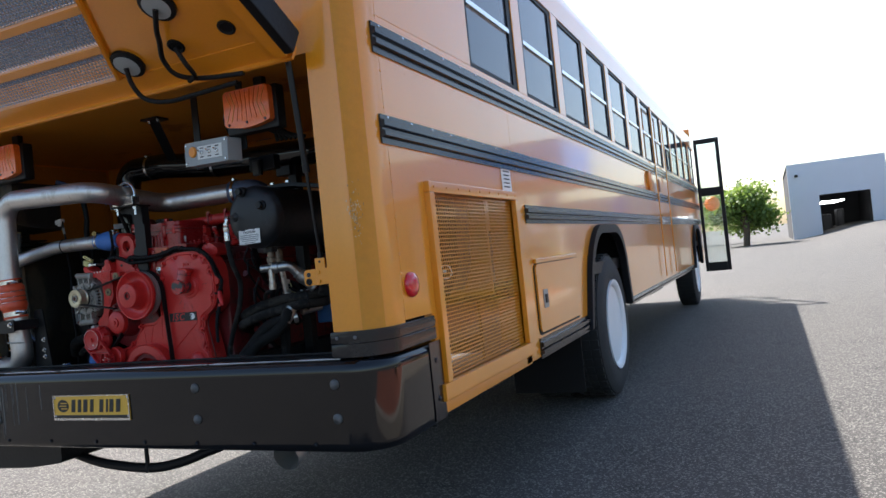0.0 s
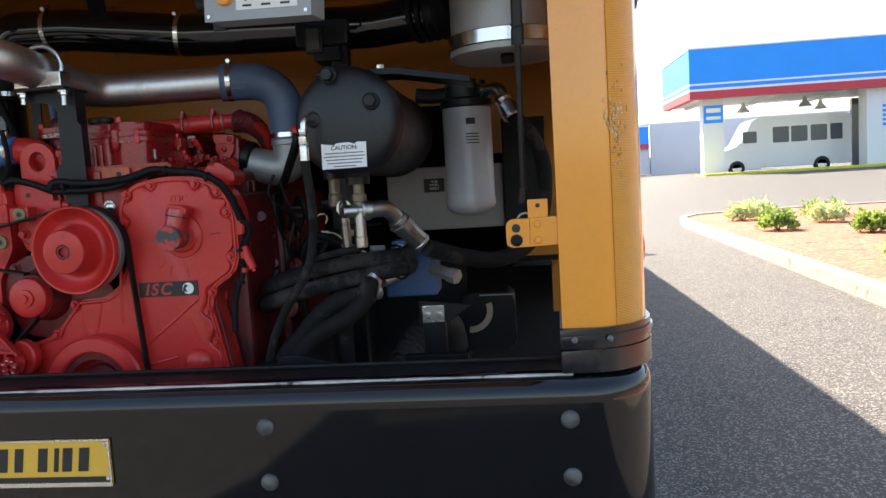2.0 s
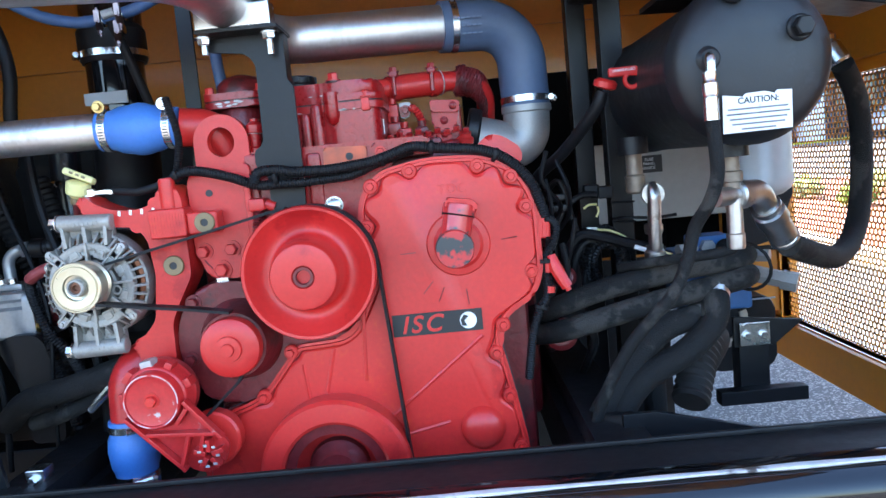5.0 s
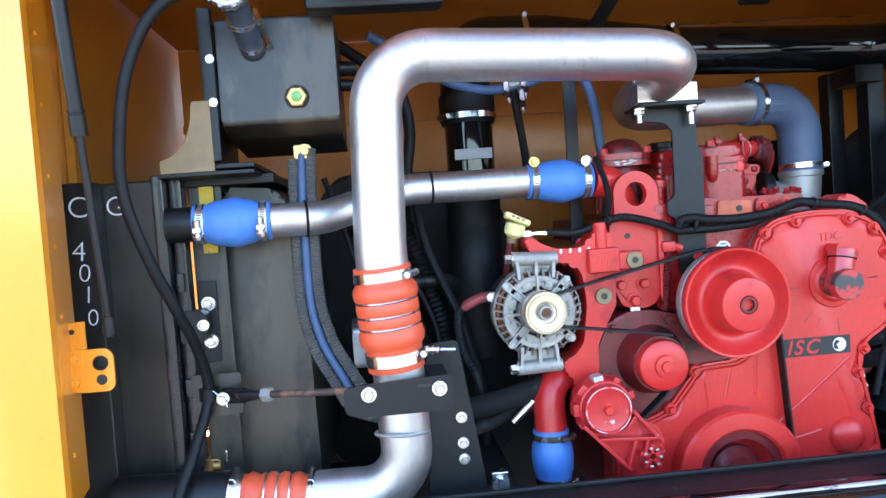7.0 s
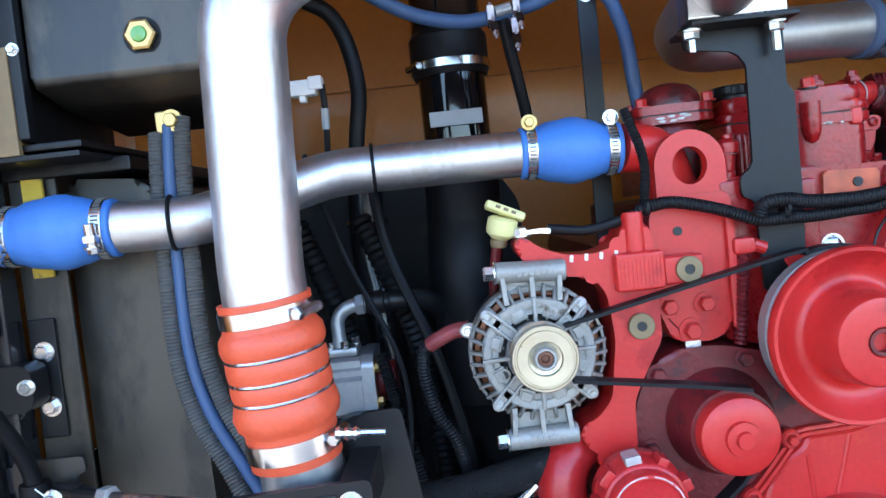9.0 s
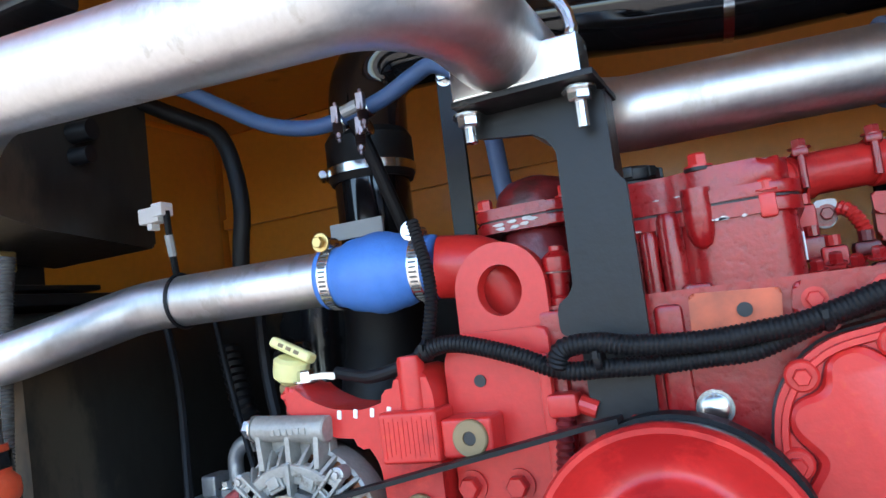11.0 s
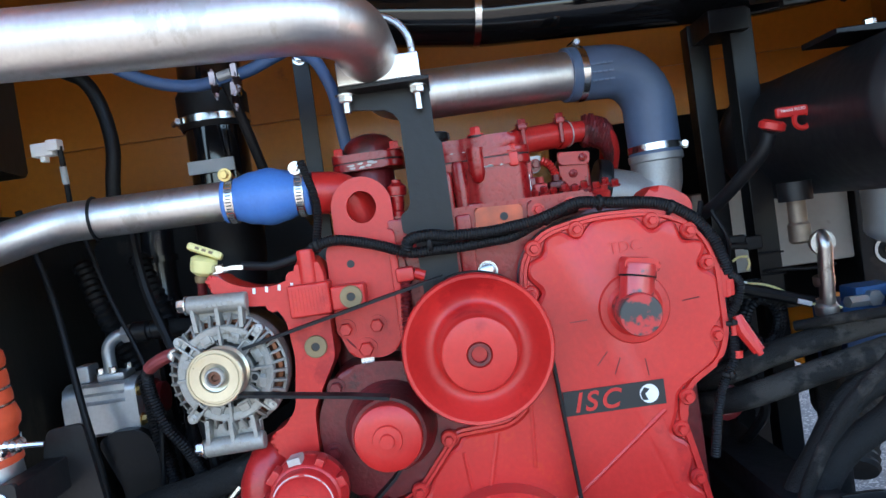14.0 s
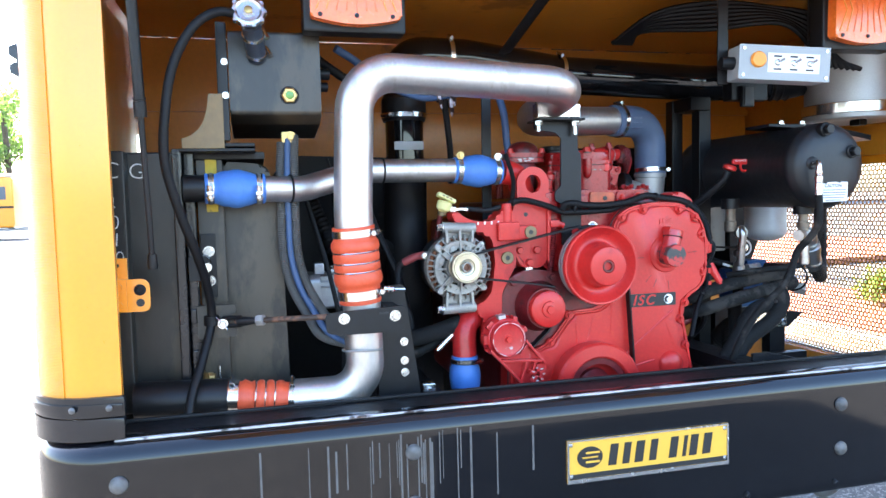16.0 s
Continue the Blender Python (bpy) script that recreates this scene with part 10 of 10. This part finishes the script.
def shrub(x, y, r, h, mat, seed):
    rnd = random.Random(seed)
    sh = thing("shrub", "low rounded shrub with pale green leaves in the red bed", "shrub", (x, y, 0.11), "bed shrubs")
    bm = B()
    for i in range(9):
        a = rnd.uniform(0, 6.28)
        tube(bm, smooth_path([(x, y, 0.10), (x + r * 0.3 * math.cos(a), y + r * 0.3 * math.sin(a), 0.10 + h * 0.4), (x + r * 0.7 * math.cos(a), y + r * 0.7 * math.sin(a), 0.10 + h * rnd.uniform(0.5, 0.9))], 4), 0.006, 6)
    part("stems", bm, BARK, sh)
    verts, faces = [], []
    for i in range(900):
        a, e = rnd.uniform(0, 6.28), rnd.uniform(0, 1) ** 0.6
        q = rnd.uniform(0.55, 1.05) * (1 + 0.15 * math.sin(a * 5 + seed))
        p = Vector((x + r * q * math.cos(a) * math.sqrt(1 - e * e * 0.8), y + r * q * math.sin(a) * math.sqrt(1 - e * e * 0.8), 0.12 + h * e * q))
        d = Vector((rnd.uniform(-1, 1), rnd.uniform(-1, 1), rnd.uniform(0.0, 1.2))).normalized()
        s = d.cross(Vector((rnd.uniform(-1, 1), rnd.uniform(-1, 1), rnd.uniform(-1, 1)))).normalized()
        ln = rnd.uniform(0.05, 0.10)
        k = len(verts)
        verts += [p, p + d * ln * 0.5 + s * ln * 0.28, p + d * ln, p + d * ln * 0.5 - s * ln * 0.28]
        faces.append((k, k + 1, k + 2, k + 3))
    me = bpy.data.meshes.new("leaves")
    me.from_pydata([v - Vector((x, y, 0.11)) for v in verts], [], faces)
    me.materials.append(mat)
    ob = new("leaves", me)
    ob.parent = sh
    tagged(ob, kind="stuff")


for i, (x, y, r, h) in enumerate(((5.13, 10.85, 0.32, 0.31), (5.35, 13.4, 0.34, 0.28), (6.34, 11.98, 0.34, 0.30), (6.08, 9.80, 0.26, 0.27), (4.93, 6.5, 0.25, 0.28), (5.9, 14.4, 0.36, 0.30), (6.75, 13.2, 0.36, 0.30), (7.8, 12.0, 0.36, 0.32), (5.3, 2.5, 0.34, 0.34), (5.5, 4.6, 0.34, 0.34))):
    shrub(x, y, r, h, LEAF2 if i % 3 else LEAF, i + 1)
post = thing("sign_post", "brown painted post on a concrete footing in the bed", "post", (6.45, 9.2, 0.1))
bm = B()
lathe(bm, [(0.26, 0.0), (0.25, 0.36), (0.22, 0.38)], (6.5, 9.2, 0.10), (0, 0, 1), 24)
part("footing", bm, CONCRETE, post)
bm = B()
box(bm, 6.40, 6.60, 9.12, 9.30, 0.48, 7.0, 0.01)
part("post", bm, POLE, post)

# garage
ga = thing("garage_building", "plain white stucco garage with a wide open bay door", "building", (5.2, 54, 0))
ga.location.x = 6.2
GX0, GX1, GY, GZ = 2.65, 8.15, 50.0, 4.85
# only the front is white; the inner faces carry shade in their colour
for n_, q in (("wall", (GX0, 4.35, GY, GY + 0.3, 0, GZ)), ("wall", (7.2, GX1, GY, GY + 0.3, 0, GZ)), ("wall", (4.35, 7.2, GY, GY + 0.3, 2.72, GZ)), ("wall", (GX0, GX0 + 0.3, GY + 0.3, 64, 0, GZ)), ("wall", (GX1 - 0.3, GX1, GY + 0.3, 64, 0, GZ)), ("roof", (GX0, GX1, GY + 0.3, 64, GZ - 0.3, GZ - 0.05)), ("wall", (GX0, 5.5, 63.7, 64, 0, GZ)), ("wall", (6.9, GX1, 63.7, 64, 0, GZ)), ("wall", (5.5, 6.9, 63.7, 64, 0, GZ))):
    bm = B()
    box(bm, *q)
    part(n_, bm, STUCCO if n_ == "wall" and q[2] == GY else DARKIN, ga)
for i in range(4):
    bm = B()
    box(bm, 4.6, 6.0, 53 + i * 2.2, 53.15 + i * 2.2, 2.30, 2.36)
    m = bpy.data.materials.get("tube_light")
    if not m:
        m = bpy.data.materials.new("tube_light")
        m.use_nodes = True
        m.node_tree.nodes["Principled BSDF"].inputs["Emission Color"].default_value = (1, 0.97, 0.9, 1)
        m.node_tree.nodes["Principled BSDF"].inputs["Emission Strength"].default_value = 6
    part("tube_light", bm, m, ga)
bm = B()
box(bm, 3.05, 3.25, GY - 0.25, GY, 4.0, 4.15, 0.03)
part("wall_lamp", bm, SATIN, ga)
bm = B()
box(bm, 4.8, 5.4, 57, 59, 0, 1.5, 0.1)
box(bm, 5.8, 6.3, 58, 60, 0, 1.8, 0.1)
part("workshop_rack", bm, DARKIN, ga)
# second building behind
far = thing("far_building", "low white building with a blue band and a red stripe", "building", (14, 72, 0))
for mt, q in ((STUCCO, (8.4, 40, 70, 80, 0, 4.0)), (FASCIA_B, (8.4, 40, 69.7, 70, 3.6, 5.2)), (FASCIA_R, (8.4, 40, 69.65, 70, 3.2, 3.6)), (FASCIA_W, (8.4, 40, 69.7, 70, 5.2, 5.5))):
    bm = B()
    box(bm, *q)
    part("wall", bm, mt, far)

# canopy
can_ = thing("filling_station_canopy", "flat canopy with blue and red fascia on white square columns", "canopy", (16, 38, 0.7))
can_.location.x = 17.0
CX0, CX1, CY0, CY1 = 8.0, 36.0, 33.0, 39.0
for mt, z0, z1, out in ((FASCIA_R, 4.22, 4.56, 0.02), (FASCIA_W, 4.56, 4.66, 0.04), (FASCIA_B, 4.66, 4.82, 0.02), (FASCIA_W, 4.82, 4.90, 0.04), (FASCIA_B, 4.90, 6.42, 0.02), (FASCIA_W, 6.42, 6.50, 0.05)):
    bm = B()
    box(bm, CX0 - out, CX1, CY0 - out, CY0 + 0.3, z0, z1)
    box(bm, CX0 - out, CX0 + 0.3, CY0 + 0.3, CY1, z0, z1)
    part("fascia", bm, mt, can_)
bm = B()
box(bm, CX0 + 0.3, CX1, CY0 + 0.3, CY1, 4.3, 4.4)
part("soffit", bm, STUCCO, can_)
bm = B()
box(bm, CX0 + 0.3, CX1, CY0 + 0.3, CY1, 6.2, 6.3)
part("deck", bm, STUCCO, can_)
for q in ((8.7, 9.65, 33.7, 34.3), (15.75, 16.7, 33.4, 34.2), (24.5, 25.4, 33.5, 34.2)):
    bm = B()
    box(bm, q[0], q[1], q[2], q[3], 0.4, 4.3, 0.02)
    part("column", bm, STUCCO, can_)
for i in range(7):
    z = 3.40 - i * 0.2
    if i < 5:
        bm = B()
        box(bm, 16.42, 16.56, 33.385, 33.398, z - 0.06, z + 0.06)
        part("number_bar", bm, FASCIA_B, can_)
for x, y in ((11.5, 37), (13.9, 35.5), (15.6, 38), (19, 37), (22, 36)):
    bm = B()
    lathe(bm, [(0.32, 0), (0.30, 0.05), (0.10, 0.30), (0.06, 0.5)], (x, y, 3.75), (0, 0, 1), 18)
    part("canopy_lamp", bm, STEEL, can_)
for k in range(6):
    bm = B()
    box(bm, 9 + k * 3, 9.15 + k * 3, 34, 38.6, 4.15, 4.3)
    part("beam", bm, STUCCO, can_)
bm = B()
box(bm, 8.75, 9.6, 33.66, 33.7, 3.15, 3.95, 0.01)
sg = part("price_sign", bm, FASCIA_B, can_)
bm = B()
box(bm, 8.85, 9.5, 33.645, 33.66, 3.62, 3.82)
box(bm, 8.85, 9.5, 33.645, 33.66, 3.30, 3.45)
part("sign_bar", bm, FASCIA_W, sg)
# showroom behind the canopy
sw = thing("showroom", "glazed showroom wall with dark mullions", "building", (22, 40, 0.7))
sw.location.x = 23.0
for k in range(7):
    bm = B()
    box(bm, 17.2 + k * 1.5, 17.32 + k * 1.5, 36.0 + k * 0.3, 36.15 + k * 0.3, 0.5, 4.2)
    part("mullion", bm, SATIN, sw)
bm = B()
box(bm, 17.2, 28.0, 38.2, 38.4, 0.5, 4.2)
part("glass_wall", bm, WINDOW, sw)
bm = B()
box(bm, 9.5, 17.0, 51.5, 51.9, 0.3, 4.3)
part("back_wall", bm, STUCCO, sw)
# yellow kerb island and its plants
isl = thing("island_kerb", "yellow painted kerb of the canopy island", "kerb", (13, 31.9, 0.6))
isl.location.x = 14.0
bm = B()
box(bm, 8.2, 17.2, 31.4, 31.8, 0.55, 0.86, 0.03)
box(bm, 8.2, 17.2, 31.8, 33.2, 0.55, 0.80, 0.02)
part("kerb", bm, KERBY, isl)
for i, x in enumerate((12.9, 13.7, 15.1, 16.4)):
    shrub(x, 32.4, 0.35, 0.4, LEAF, 40 + i)

def van(name, lab, x, y, z, L, H, W, windows, body_mat=VAN, yaw=0.0):
    """A van side-on: x to x + L is its length, nose at the low end."""
    v_ = thing(name, lab, "van", (x + L / 2, y + W / 2, z))
    out = soften([(0.0, 0.42), (0.0, 1.0), (0.25, 1.15), (1.15, 1.45), (1.75, H - 0.15), (2.1, H), (L - 0.15, H), (L, H - 0.3), (L, 0.45), (L - 0.1, 0.38), (0.1, 0.38)], 0.12)
    bm = B()
    prism(bm, [(x + a, z + b) for a, b in out], y, y + W, 0.06)
    body_ = part("body", bm, body_mat, v_)
    for a, b, c, d in windows:
        bm = B()
        prism(bm, rounded(x + a, x + b, z + c, z + d, 0.06), y - 0.012, y - 0.002)
        part("window", bm, WINDOW, v_)
    for wx in (1.0, L - 1.35):
        wh = Vector((x + wx, y + 0.08, z + 0.36))
        bm = B()
        lathe(bm, [(0.22, -0.1), (0.36, -0.09), (0.37, 0.09), (0.22, 0.10)], wh, (0, -1, 0), 28, False)
        w2 = part("tyre", bm, TYRE, v_)
        bm = B()
        lathe(bm, [(0.23, 0.08), (0.20, 0.05), (0.06, 0.03), (0.001, 0.05)], wh, (0, -1, 0), 24)
        part("rim", bm, STEEL, w2)
    return v_


van("shuttle_van", "white high-roof passenger van parked under the canopy", 10.7, 35.5, 0.62, 6.3, 2.75, 2.0, ((1.30, 1.95, 1.55, 2.1), (2.7, 3.45, 1.50, 2.25), (3.55, 4.3, 1.50, 2.25), (4.45, 5.2, 1.50, 2.25), (5.35, 5.9, 1.50, 2.25)))
van("white_pickup", "white pickup parked in front of the showroom", 20.0, 33.0, 0.6, 5.4, 1.9, 1.9, ((1.7, 2.6, 1.3, 1.7), (2.8, 3.7, 1.3, 1.7)))

# trees: tapered trunk, limbs and many leaf clumps
def tree(name, lab, x, y, h, r, mat, seed, n=4200, leaf=0.16, low=0.25):
    rnd = random.Random(seed)
    t_ = thing(name, lab, "tree", (x, y, 0), "trees")
    bm = B()
    tube(bm, smooth_path([(x, y, -0.1), (x + 0.1, y, h * 0.35), (x - 0.1, y + 0.1, h * 0.8)], 6), 0.2, 10, None)
    tips = []
    for i in range(16):
        a, z0 = rnd.uniform(0, 6.28), h * rnd.uniform(low, 0.8)
        q = r * rnd.uniform(0.4, 0.95) * math.sin(math.pi * min(1, max(0.12, 1 - (z0 / h - low) / (1.05 - low) * 0.85)) * 0.5)
        tip = Vector((x + q * math.cos(a), y + q * math.sin(a), z0 + h * rnd.uniform(0.08, 0.2)))
        tube(bm, smooth_path([(x, y, z0), (Vector((x, y, z0)) + tip) / 2 + Vector((0, 0, 0.2)), tip], 4), 0.05, 6)
        tips.append(tip)
    tips.append(Vector((x, y, h * 0.92)))
    part("trunk", bm, BARK, t_)
    verts, faces = [], []
    for i in range(n):
        c = rnd.choice(tips)
        d = Vector((rnd.gauss(0, 1), rnd.gauss(0, 1), rnd.gauss(0, 0.8))) * r * 0.22
        p = c + d
        u = Vector((rnd.uniform(-1, 1), rnd.uniform(-1, 1), rnd.uniform(-0.4, 1))).normalized()
        s = u.cross(Vector((rnd.uniform(-1, 1), rnd.uniform(-1, 1), rnd.uniform(-1, 1)))).normalized()
        ln = leaf * rnd.uniform(0.6, 1.3)
        k = len(verts)
        verts += [p, p + u * ln * 0.5 + s * ln * 0.35, p + u * ln, p + u * ln * 0.5 - s * ln * 0.35]
        faces.append((k, k + 1, k + 2, k + 3))
    me = bpy.data.meshes.new("crown")
    me.from_pydata([v - Vector((x, y, 0)) for v in verts], [], faces)
    me.materials.append(mat)
    ob = new("crown", me)
    ob.parent = t_
    tagged(ob, kind="stuff")


tree("tree", "leafy green tree beyond the open bus door", 0.9, 47.0, 3.3, 2.0, LEAF, 71, 7000, 0.26)
tree("tree", "leafy green tree beyond the yard", -3.0, 58.0, 4.5, 2.6, LEAF, 72)
for i, (x, y, h) in enumerate(((-18.6, 60, 10), (-21.5, 63, 12), (-25, 58, 9), (-23, 70, 12), (-28, 66, 11))):
    tree("conifer_tree", "dark green tree behind the parked buses", x, y, h, 2.8, LEAF, 80 + i, 5200, 0.28, 0.08)
# a far parked bus to the left
BX0, BY0 = -22.0, 36.0
fb = thing("parked_bus", "yellow school bus parked across the yard", "bus", (-17, 37, 0))
bm = B()
box(bm, BX0, BX0 + 10.5, BY0, BY0 + 2.4, 0.55, 2.9, 0.12)
bodyb = part("body", bm, YELLOW, fb)
for k in range(9):
    bm = B()
    box(bm, BX0 + 0.5 + k * 1.1, BX0 + 1.4 + k * 1.1, BY0 - 0.015, BY0 - 0.003, 1.85, 2.45)
    part("window", bm, WINDOW, fb)
bm = B()
box(bm, BX0, BX0 + 10.5, BY0 - 0.03, BY0 - 0.005, 1.45, 1.55)
part("rub_rail", bm, RAIL, fb)
bm = B()
box(bm, BX0 + 0.1, BX0 + 10.4, BY0 + 0.1, BY0 + 2.3, 2.9, 3.05, 0.06)
part("roof", bm, WHITE, fb)
for wx in (BX0 + 2.0, BX0 + 8.5):
    bm = B()
    lathe(bm, [(0.25, -0.12), (0.5, -0.1), (0.5, 0.1), (0.25, 0.12)], (wx, BY0 + 0.05, 0.5), (0, -1, 0), 28)
    part("wheel", bm, TYRE, fb)
